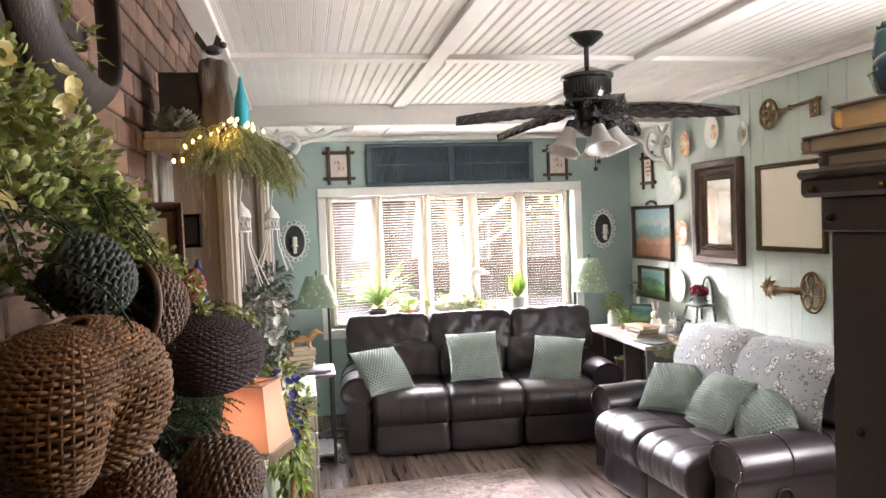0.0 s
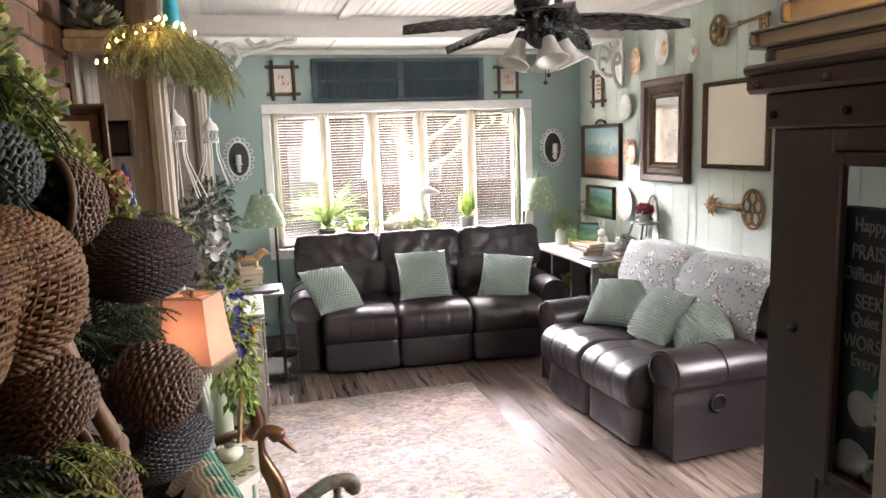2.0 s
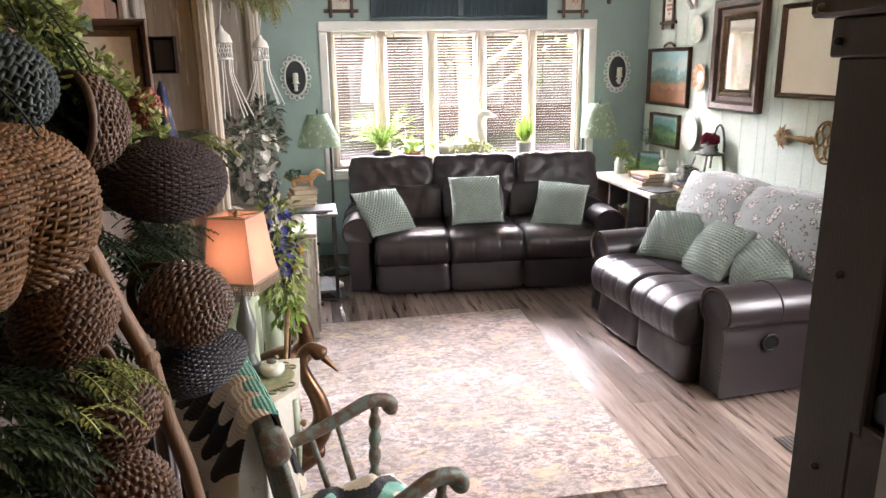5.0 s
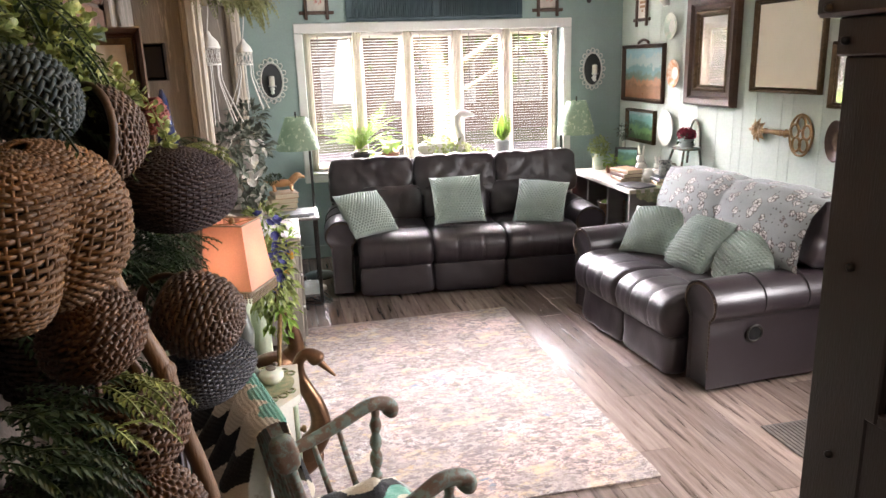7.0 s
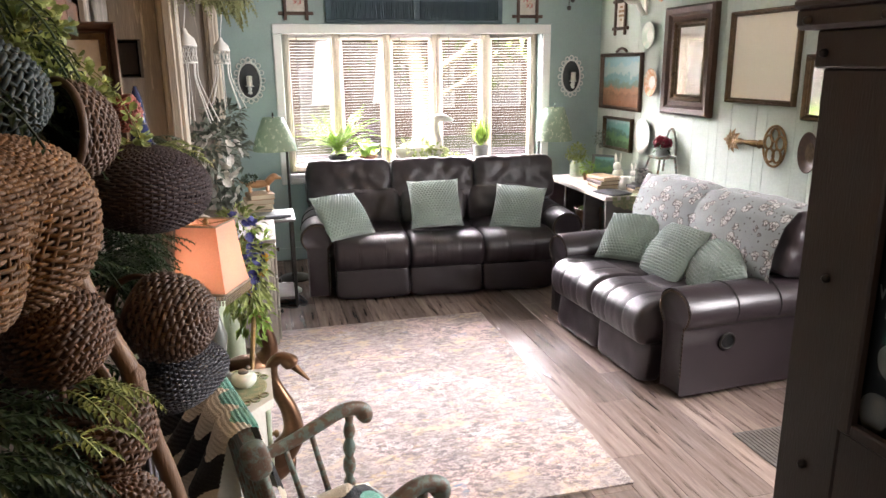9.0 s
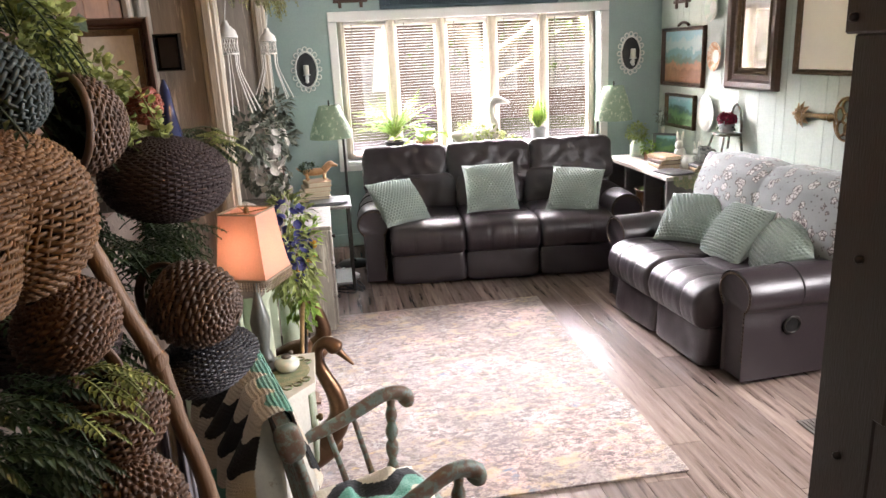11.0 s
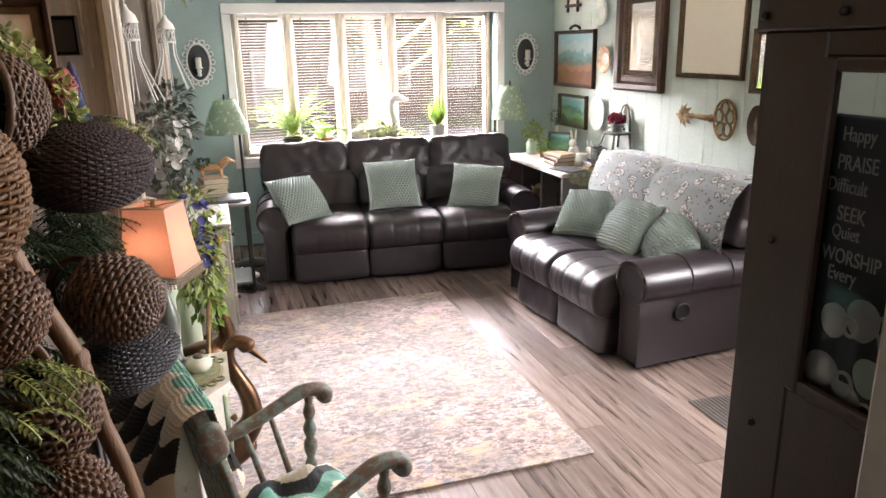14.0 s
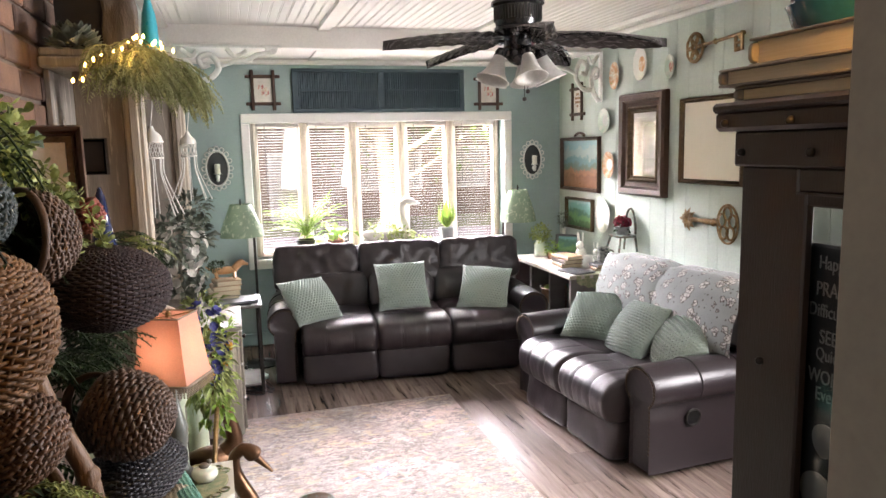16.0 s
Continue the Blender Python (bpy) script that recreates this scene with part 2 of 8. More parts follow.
M_FLOOR = material("grey_brown_laminate", (0.27, 0.208, 0.178), (0.125, 0.091, 0.075), 0.2, scale=3, stretch=(9, 0.55, 1), bump=0.02, fine=22, vary=0.34, wear=(0.055, 0.038, 0.03), wear_at=0.59, wear_scale=3.2, spread=0.34)
M_BRICK = material("brown_brick", (0.16, 0.088, 0.056), (0.085, 0.055, 0.042), 0.8, scale=16, bump=0.5, fine=140, vary=0.5, wear=(0.30, 0.24, 0.18), wear_at=0.7, wear_scale=22)
M_CHIMNEY = material("dark_brick_face", (0.15, 0.12, 0.10), (0.10, 0.08, 0.066), 0.9, scale=20, bump=0.5)
M_LEATHER = material("dark_brown_leather", (0.021, 0.0155, 0.0175), (0.026, 0.0195, 0.0215), 0.30, scale=2.5, bump=0.3, fine=110)
M_LEATHER.node_tree.links.remove(M_LEATHER.node_tree.nodes["Principled BSDF"].inputs["Roughness"].links[0])
M_LEATHER.node_tree.nodes["Principled BSDF"].inputs["Roughness"].default_value = 0.31
M_SEAM = material("leather_seam", (0.012, 0.009, 0.009), None, 0.5)
M_BRASSNAIL = material("dark_nailhead", (0.10, 0.075, 0.05), None, 0.3, 1.0, bump=0)
M_CHROME = material("dull_chrome", (0.55, 0.55, 0.56), None, 0.22, 1.0, bump=0)
M_PILLOW = material("sage_plush", (0.29, 0.345, 0.305), (0.24, 0.295, 0.26), 0.9, scale=10, bump=0.4, fine=300, sheen=0.4)
M_WEATHER = material("weathered_grey_wood", (0.30, 0.27, 0.23), (0.18, 0.158, 0.13), 0.75, scale=5, stretch=(8, 8, 0.7), bump=0.4, fine=45, vary=0.1, wear=(0.44, 0.40, 0.33), wear_at=0.6, wear_scale=7)
M_POST = material("whitewashed_wood", (0.48, 0.44, 0.36), (0.32, 0.285, 0.225), 0.7, scale=5, stretch=(8, 8, 0.6), bump=0.4, fine=50, wear=(0.52, 0.47, 0.36), wear_at=0.58, wear_scale=8)
M_TABLEGREY = material("grey_shelf_laminate", (0.15, 0.135, 0.125), (0.11, 0.10, 0.092), 0.5, stretch=(1, 6, 6), scale=4, bump=0.15)
M_TABLETOP = material("pale_shelf_top", (0.50, 0.46, 0.40), (0.40, 0.36, 0.31), 0.5, stretch=(5, 1, 1), scale=4, bump=0.15)
M_DARKWOOD = material("dark_espresso_wood", (0.015, 0.0085, 0.0062), (0.028, 0.0155, 0.0105), 0.42, stretch=(6, 6, 0.8), scale=5, bump=0.2, fine=60)
M_RACK = material("dark_bent_wood", (0.012, 0.008, 0.0065), (0.022, 0.014, 0.010), 0.6, stretch=(5, 5, 0.8), scale=6, bump=0.25, fine=60)
M_DRIFT = material("dark_driftwood", (0.10, 0.085, 0.07), (0.05, 0.042, 0.035), 0.85, scale=7, stretch=(6, 6, 0.7), bump=0.6, fine=60)
M_BLACK = material("black_enamel", (0.012, 0.012, 0.012), None, 0.2, bump=0.05)
M_IRON = material("black_iron", (0.016, 0.015, 0.014), (0.03, 0.026, 0.022), 0.42, 0.6, bump=0.2)
M_BLADE = material("dark_carved_blade", (0.02, 0.018, 0.017), (0.032, 0.029, 0.027), 0.24, scale=20, stretch=(1, 6, 1), bump=0.2)
M_ALABASTER = material("alabaster_glass", (0.72, 0.70, 0.66), (0.60, 0.585, 0.55), 0.35, scale=18, bump=0.02, trans=0.35)
M_BRONZE = material("aged_bronze", (0.18, 0.10, 0.055), (0.10, 0.055, 0.032), 0.36, 0.85, scale=14, bump=0.15)
M_BRASS = material("antique_gold", (0.33, 0.21, 0.09), (0.12, 0.075, 0.035), 0.42, 0.75, scale=40, bump=0.4)
M_GILT = material("dark_gilt_frame", (0.17, 0.11, 0.055), (0.06, 0.04, 0.022), 0.4, 0.5, scale=40, bump=0.6, fine=160)
M_WALNUT = material("walnut_frame", (0.085, 0.04, 0.022), (0.045, 0.022, 0.013), 0.38, stretch=(4, 4, 4), bump=0.2)
M_MIRROR = material("mirror_silver", (0.9, 0.9, 0.89), (0.9, 0.9, 0.89), 0.03, 1.0, bump=0)
M_CANVAS = material("blank_cream_canvas", (0.88, 0.81, 0.66), (0.85, 0.78, 0.63), 0.7, scale=3, bump=0.1, fine=300)
M_MAT = material("cream_mat", (0.72, 0.68, 0.60), None, 0.8)
M_CHINA = material("white_china", (0.76, 0.76, 0.70), (0.70, 0.70, 0.64), 0.15, bump=0)
M_CHINAGREEN = material("pale_green_china", (0.55, 0.66, 0.55), (0.70, 0.72, 0.62), 0.15, bump=0, spread=0.1)
M_CHINAFLOWER = material("flowered_china", (0.72, 0.66, 0.50), (0.62, 0.30, 0.16), 0.16, scale=26, bump=0, spread=0.22, wear=(0.25, 0.34, 0.16), wear_at=0.63, wear_scale=30)
M_ROSECHINA = material("rose_transfer_china", (0.50, 0.13, 0.14), (0.70, 0.62, 0.48), 0.16, scale=40, bump=0, spread=0.2)
M_WHITEMETAL = material("chalky_white_metal", (0.74, 0.74, 0.70), (0.62, 0.62, 0.58), 0.6, scale=30, bump=0.2)
M_SLATE = material("slate_blue_shutter", (0.055, 0.088, 0.105), (0.04, 0.066, 0.08), 0.6, scale=8, bump=0.2)
M_SCONCEBACK = material("charcoal_panel", (0.05, 0.052, 0.055), None, 0.7)
M_WAX = material("cream_wax", (0.78, 0.74, 0.64), None, 0.4, bump=0.03)
M_SHADEGREEN = material("sage_print_shade", (0.24, 0.32, 0.22), (0.25, 0.33, 0.23), 0.8, scale=8, bump=0.15, fine=200, wear=(0.52, 0.56, 0.40), wear_at=0.585, wear_scale=26, trans=0.12)
M_SHADEORANGE = material("apricot_silk_shade", (0.70, 0.40, 0.31), (0.66, 0.36, 0.28), 0.7, scale=5, bump=0.1, fine=250, trans=0.4)
M_FRINGE = material("beaded_fringe", (0.32, 0.27, 0.20), (0.22, 0.18, 0.13), 0.4, scale=60)
M_CELADON = material("celadon_paint", (0.46, 0.54, 0.40), (0.40, 0.47, 0.34), 0.4, scale=6, bump=0.08, wear=(0.55, 0.58, 0.46), wear_at=0.66)
M_WHITEWORN = material("worn_white_paint", (0.66, 0.65, 0.58), (0.58, 0.57, 0.50), 0.55, scale=8, bump=0.2, wear=(0.30, 0.24, 0.17), wear_at=0.70, wear_scale=16)
M_DOILY = material("crochet_doily", (0.36, 0.33, 0.20), (0.20, 0.25, 0.14), 0.9, scale=45, bump=0.8, fine=220, spread=0.2)
M_ROCKER = material("distressed_green_paint", (0.165, 0.215, 0.185), (0.12, 0.16, 0.14), 0.5, scale=8, stretch=(3, 3, 3), bump=0.25, wear=(0.12, 0.08, 0.055), wear_at=0.50, wear_scale=12)
M_YARNCREAM = material("cream_yarn", (0.62, 0.56, 0.44), (0.56, 0.50, 0.38), 0.95, scale=20, bump=0.8, fine=260, sheen=0.3)
M_YARNBLACK = material("black_yarn", (0.012, 0.014, 0.016), None, 0.95, bump=0.6, fine=260, sheen=0.05)
M_YARNGREEN = material("jade_yarn", (0.10, 0.34, 0.25), (0.07, 0.26, 0.19), 0.95, bump=0.8, fine=260, sheen=0.3)
M_WICKER = material("honey_wicker", (0.19, 0.102, 0.040), (0.095, 0.048, 0.018), 0.55, scale=28, bump=0.35, fine=200, island=0.25)
M_WICKERDARK = material("walnut_wicker", (0.095, 0.055, 0.032), (0.052, 0.029, 0.017), 0.5, scale=28, bump=0.35, fine=200, island=0.3)
M_WICKERRUST = material("rust_wicker", (0.10, 0.050, 0.024), (0.058, 0.028, 0.0125), 0.55, scale=28, bump=0.35, fine=200, island=0.25)
M_WICKERTEAL = material("teal_wicker", (0.019, 0.038, 0.038), (0.013, 0.026, 0.028), 0.55, scale=28, bump=0.3, fine=200)
M_WICKERMAROON = material("maroon_wicker", (0.022, 0.010, 0.011), (0.015, 0.0075, 0.0085), 0.75, scale=28, bump=0.3, fine=200)
M_WICKERNAVY = material("blue_black_wicker", (0.014, 0.016, 0.022), (0.022, 0.024, 0.03), 0.45, scale=28, bump=0.3, fine=200)
M_WICKERRED = material("red_wicker", (0.24, 0.05, 0.03), (0.15, 0.035, 0.022), 0.55, scale=28, bump=0.3, fine=200)
# near-black colour standing in for the shade inside the baskets
M_GAPSHADE = material("basket_gap_shade", (0.018, 0.012, 0.008), None, 0.9)
M_BRANCH = material("peeled_branch", (0.20, 0.116, 0.06), (0.12, 0.068, 0.036), 0.55, scale=8, stretch=(4, 4, 0.7), bump=0.4, fine=60)
M_LEAF = material("boxwood_leaf", (0.31, 0.36, 0.12), (0.20, 0.25, 0.08), 0.45, island=0.45, bump=0, trans=0.25)
M_LEAFDARK = material("dark_fern_leaf", (0.028, 0.054, 0.018), (0.018, 0.036, 0.013), 0.5, island=0.4, bump=0, trans=0.2)
M_LEAFLIME = material("lime_leaf", (0.26, 0.38, 0.06), (0.18, 0.30, 0.05), 0.45, island=0.35, bump=0, trans=0.45)
M_LEAFSAGE = material("dusty_fern_frond", (0.31, 0.33, 0.16), (0.24, 0.26, 0.12), 0.6, island=0.25, bump=0, trans=0.3)
M_LEAFGREY = material("dusty_grey_leaf", (0.14, 0.16, 0.125), (0.10, 0.12, 0.095), 0.6, island=0.3, bump=0, trans=0.2)
M_PETAL = material("cream_petal", (0.72, 0.68, 0.38), (0.66, 0.60, 0.30), 0.6, island=0.15, bump=0, trans=0.3)
M_PETALWHITE = material("white_petal", (0.74, 0.73, 0.68), None, 0.6, island=0.12, bump=0, trans=0.3)
M_PETALBLUE = material("indigo_petal", (0.025, 0.035, 0.13), (0.05, 0.05, 0.2), 0.6, island=0.4, bump=0)
M_PETALRED = material("crimson_petal", (0.30, 0.012, 0.05), (0.18, 0.01, 0.03), 0.6, island=0.4, bump=0)
M_PETALYELLOW = material("yellow_petal", (0.70, 0.36, 0.03), None, 0.6, bump=0)
M_PAPER = material("page_edges", (0.58, 0.50, 0.36), (0.48, 0.40, 0.27), 0.8, stretch=(1, 1, 40), scale=8, bump=0.3)
M_COVERGREY = material("grey_cloth_cover", (0.20, 0.175, 0.15), (0.16, 0.14, 0.12), 0.75, bump=0.3, fine=300)
M_COVERTAN = material("tan_cover", (0.34, 0.22, 0.12), (0.26, 0.16, 0.085), 0.6, bump=0.2)
M_COVERGREEN = material("green_cover", (0.02, 0.13, 0.07), None, 0.4)
M_COVERDARK = material("dark_cover", (0.03, 0.028, 0.03), None, 0.45)
M_TEALGLASS = material("turquoise_milk_glass", (0.012, 0.075, 0.125), (0.010, 0.06, 0.10), 0.12, bump=0, coat=0.3)
M_TURQ = material("turquoise_wax", (0.03, 0.34, 0.42), (0.02, 0.26, 0.34), 0.35)
M_BLUEGLASS = material("cobalt_glass", (0.02, 0.03, 0.09), None, 0.1, bump=0, coat=0.3)
M_TERRA = material("terracotta", (0.30, 0.14, 0.08), None, 0.8)
M_POTGREY = material("zinc_pot", (0.32, 0.33, 0.33), None, 0.5, 0.4)
M_FIGURE = material("golden_tan_glaze", (0.46, 0.25, 0.11), (0.32, 0.16, 0.07), 0.4)
M_GOOSEWHITE = material("goose_white_resin", (0.62, 0.60, 0.55), (0.55, 0.53, 0.48), 0.5)
M_CABLE = material("black_cable", (0.01, 0.01, 0.01), None, 0.5, bump=0)
M_BLIND = material("white_blind_slat", (0.70, 0.66, 0.62), None, 0.5, bump=0, trans=0.34)
M_WINFRAME = material("cream_window_paint", (0.56, 0.50, 0.40), (0.50, 0.45, 0.36), 0.45, bump=0.05)
M_SPEAKER = material("black_speaker_cloth", (0.012, 0.012, 0.013), None, 0.8, bump=0.4, fine=400)
M_MATRIB = material("grey_ribbed_mat", (0.13, 0.115, 0.10), (0.09, 0.08, 0.07), 0.95, bump=0.6, fine=200)
M_SILVER = material("silver_laptop", (0.14, 0.145, 0.155), None, 0.4, 0.5, bump=0)
M_GLASS = pane_glass("window_glass", (0.58, 0.55, 0.54))
M_CASEGLASS = pane_glass("cabinet_glass", (0.68, 0.70, 0.70), 1.24)
M_BULB = glow("warm_fairy_bulb", (1.0, 0.5, 0.10), 34.0)
M_LETTER = material("grey_lettering", (0.55, 0.54, 0.51), None, 0.7, bump=0)
M_LAWN = material("sunlit_lawn", (0.30, 0.32, 0.14), (0.22, 0.26, 0.10), 0.9, scale=1.5, bump=0.3)
M_DRIVE = material("pale_concrete", (0.52, 0.50, 0.47), (0.45, 0.43, 0.40), 0.9, scale=1.0)
M_FACADE = material("pink_brick_facade", (0.36, 0.255, 0.20), (0.31, 0.215, 0.165), 0.9, scale=8, stretch=(1, 1, 5), bump=0.4)
M_ROOFING = material("grey_shingles", (0.14, 0.13, 0.125), None, 0.9, scale=5)
M_BARK = material("pale_bark", (0.36, 0.29, 0.22), (0.25, 0.20, 0.15), 0.9, scale=5, stretch=(3, 3, 0.6), bump=0.5)


def print_material(name, base, blot, ink, scale):
    """Cloth with blossom prints: clusters of pale outlined petals, dark hearts and scattered leaves."""
    mt = material(name, base, tuple(x * 0.88 for x in base), 0.9, scale=8, bump=0.3, fine=280, sheen=0.3)
    nt = mt.node_tree
    bs = nt.nodes["Principled BSDF"]
    col = bs.inputs["Base Color"].links[0].from_socket
    vec = _coords(nt)

    def cells(s, feature="F1"):
        vo = nt.nodes.new("ShaderNodeTexVoronoi")
        vo.feature = feature
        vo.inputs["Scale"].default_value = s
        nt.links.new(vec, vo.inputs["Vector"])
        return vo.outputs["Distance"]

    def both(a, b):
        mu = nt.nodes.new("ShaderNodeMath")
        mu.operation = "MULTIPLY"
        nt.links.new(a, mu.inputs[0])
        nt.links.new(b, mu.inputs[1])
        return mu.outputs[0]

    wob = nt.nodes.new("ShaderNodeMath")
    wob.operation = "MULTIPLY_ADD"
    nt.links.new(_noise(nt, vec, scale * 4, 2), wob.inputs[0])
    wob.inputs[1].default_value = 0.35
    spot = cells(scale)
    nt.links.new(spot, wob.inputs[2])
    flower = _ramp(nt, wob.outputs[0], 0.56, 0.53)
    edge = cells(scale * 3.6, "DISTANCE_TO_EDGE")
    col = _mixc(nt, flower, col, blot)
    col = _mixc(nt, both(flower, _ramp(nt, edge, 0.09, 0.05)), col, ink)
    col = _mixc(nt, both(_ramp(nt, wob.outputs[0], 0.53, 0.545), _ramp(nt, wob.outputs[0], 0.59, 0.575)), col, ink)
    col = _mixc(nt, _ramp(nt, spot, 0.12, 0.08), col, ink)
    twig = both(_ramp(nt, cells(scale * 2.6), 0.24, 0.18), _ramp(nt, _noise(nt, vec, scale * 0.8, 2), 0.46, 0.50))
    col = _mixc(nt, twig, col, ink)
    nt.links.new(col, bs.inputs["Base Color"])
    return mt


M_THROW = print_material("floral_throw", (0.185, 0.20, 0.192), (0.36, 0.34, 0.315), (0.05, 0.038, 0.032), 13)


def rug_material():
    mt = material("distressed_rug", (0.31, 0.255, 0.225), (0.26, 0.203, 0.173), 0.95, scale=3.2, bump=0.5, fine=240, sheen=0.2)
    nt = mt.node_tree
    bs = nt.nodes["Principled BSDF"]
    col = bs.inputs["Base Color"].links[0].from_socket
    vec, fine = _coords(nt), _coords(nt, (1.0, 1.6, 1.0))
    col = _mixc(nt, _ramp(nt, _noise(nt, vec, 2.1, 3), 0.5, 0.66), col, (0.50, 0.33, 0.28))
    col = _mixc(nt, _ramp(nt, _noise(nt, vec, 3.3, 5, 0.7), 0.55, 0.66, 0, 0.7), col, (0.44, 0.43, 0.40))
    for s, lo, hi, c, k in ((9.0, 0.54, 0.58, (0.16, 0.11, 0.095), 0.9), (26.0, 0.50, 0.54, (0.085, 0.06, 0.055), 1.0), (70.0, 0.50, 0.54, (0.13, 0.09, 0.08), 1.0), (5.0, 0.54, 0.62, (0.42, 0.31, 0.17), 0.7), (14.0, 0.58, 0.62, (0.34, 0.22, 0.10), 0.8)):
        msk = nt.nodes.new("ShaderNodeMath")
        msk.operation = "MULTIPLY"
        nt.links.new(_ramp(nt, _noise(nt, fine, s, 7, 0.75), lo, hi), msk.inputs[0])
        nt.links.new(_ramp(nt, _noise(nt, vec, s * 0.22, 3), 0.37, 0.55, 0.22, k), msk.inputs[1])
        col = _mixc(nt, msk.outputs[0], col, c)
    blue = nt.nodes.new("ShaderNodeMath")
    blue.operation = "MULTIPLY"
    nt.links.new(_ramp(nt, _noise(nt, vec, 4.2, 2), 0.64, 0.70), blue.inputs[0])
    nt.links.new(_ramp(nt, _noise(nt, fine, 30, 5, 0.7), 0.45, 0.55), blue.inputs[1])
    col = _mixc(nt, blue.outputs[0], col, (0.10, 0.13, 0.17))
    nt.links.new(col, bs.inputs["Base Color"])
    return mt


M_RUG = rug_material()


def painting_material(name, bands):
    """A loose landscape: bands of colour from bottom to top with soft, noisy borders."""
    mt = material(name, bands[0][1], tuple(x * 0.7 for x in bands[0][1]), 0.35, scale=14, bump=0.2, fine=90)
    nt = mt.node_tree
    bs = nt.nodes["Principled BSDF"]
    col = bs.inputs["Base Color"].links[0].from_socket
    vec = _coords(nt)
    sep = nt.nodes.new("ShaderNodeSeparateXYZ")
    nt.links.new(vec, sep.inputs[0])
    wob = nt.nodes.new("ShaderNodeMath")
    wob.operation = "MULTIPLY_ADD"
    nt.links.new(_noise(nt, vec, 9, 5), wob.inputs[0])
    wob.inputs[1].default_value = 0.22
    nt.links.new(sep.outputs[2], wob.inputs[2])
    for z, c in bands[1:]:
        col = _mixc(nt, _ramp(nt, wob.outputs[0], z + 0.10, z + 0.125), col, c)
    nt.links.new(col, bs.inputs["Base Color"])
    return mt

# ---- structure ----
XL, XR, YW, YB = 0.20, 3.72, 7.22, 1.30
ZC, ZB, ZL = 2.60, 2.57, 2.455
floor = struct("floor", Geo().box(-1.6, XR + 0.2, -2.2, YW + 0.15, -0.12, -0.012, 0), M_SEAM, "grey-brown laminate plank floor")
ceiling = Geo().box(XL - 0.15, XR + 0.15, YB - 0.12, 6.5, ZC + 0.002, ZC + 0.12, 0)
x = XL + 0.02
while x < XR - 0.03:
    ceiling.box(x, x + 0.052, YB, 6.43, ZC - 0.002, ZC + 0.01, 0.002)
    ceiling.box(x + 0.0545, x + 0.0615, YB, 6.43, ZC - 0.002, ZC + 0.01, 0.002)
    x += 0.064
for x0 in (1.357, 2.565):
    ceiling.box(x0, x0 + 0.095, YB, 6.43, ZB, ZC + 0.002, 0.004)
for a, b in ((XL, 1.357), (1.452, 2.565), (2.66, XR)):
    for y0 in (4.745,):
        ceiling.box(a, b, y0, y0 + 0.095, ZB, ZC + 0.002, 0.004)
ceiling.box(XL, XL + 0.11, YB, 6.43, ZB - 0.003, ZC + 0.003, 0.004)
ceiling.box(XR - 0.13, XR, YB, 6.43, ZB - 0.003, ZC + 0.003, 0.004)
ceiling.box(XR - 0.05, XR, YB, 6.43, ZB - 0.04, ZB - 0.001, 0.012)
ceiling.box(XL - 0.15, XR + 0.15, 6.43, 6.56, ZL - 0.012, ZC + 0.1, 0.006)
ceiling.box(XL - 0.15, XR + 0.15, 6.56, YW + 0.15, ZL, ZC + 0.1, 0)
for x0 in (1.357, 2.565):
    ceiling.box(x0, x0 + 0.075, 6.56, YW - 0.04, ZL - 0.014, ZL + 0.002, 0.004)
ceiling.box(XL, XR, YW - 0.04, YW, ZL - 0.045, ZL + 0.002, 0.012)
ceiling.box(-1.6, XR, -2.2, YB - 0.12, 2.45, 2.6, 0)
struct("ceiling", ceiling, M_CEIL, "cream beadboard ceiling with flat box beams", 35)

# window wall with its opening
WX0, WX1, WZ0, WZ1 = 0.85, 3.145, 0.76, 1.935
struct("wall_window", Geo().box(XL - 0.15, WX0, YW, YW + 0.15, 0, ZC, 0).box(WX1, XR + 0.15, YW, YW + 0.15, 0, ZC, 0).box(WX0, WX1, YW, YW + 0.15, WZ1, ZC, 0).box(WX0, WX1, YW, YW + 0.15, 0, WZ0, 0), M_SAGE_WALL, "smooth grey-sage painted wall")
wall_right = struct("wall_right", Geo().box(XR + 0.012, XR + 0.15, 3.3, YW, 0, ZC, 0).box(XR + 0.012, XR + 0.15, YB - 0.12, 1.9, 0, ZC, 0).box(XR + 0.012, XR + 0.15, 1.9, 3.3, 0, 0.8, 0).box(XR + 0.012, XR + 0.15, 1.9, 3.3, 2.1, ZC, 0), M_SAGE_WALL, "pale sage vertical board wall")
struct("wall_left", Geo().box(XL - 0.15, XL, 4.62, YW, 0, ZC, 0), M_SAGE_WALL, "grey-sage painted wall")
wall_brick = struct("wall_brick", Geo().box(XL - 0.2, XL - 0.012, YB, 4.62, 0, ZC, 0), M_CHIMNEY, "dark brown brick chimney wall")
struct("wall_back", Geo().box(1.105, XR + 0.15, YB - 0.12, YB, 0, ZC, 0).box(-1.6, 0.0, YB - 0.12, YB, 0, ZC, 0).box(0.0, 1.105, YB - 0.12, YB, 2.25, ZC, 0), M_HALL, "plain tan wall with a wide doorway")
door_1 = struct("door_1", Geo().box(1.018, 1.104, YB - 0.16, YB - 0.038, 0, 2.25, 0.006).box(-0.03, 0.02, YB - 0.15, YB + 0.03, 0, 2.25, 0.006).box(-0.03, 1.11, YB - 0.15, YB + 0.03, 2.2, 2.28, 0.006), M_HALL, "tan painted doorway casing")
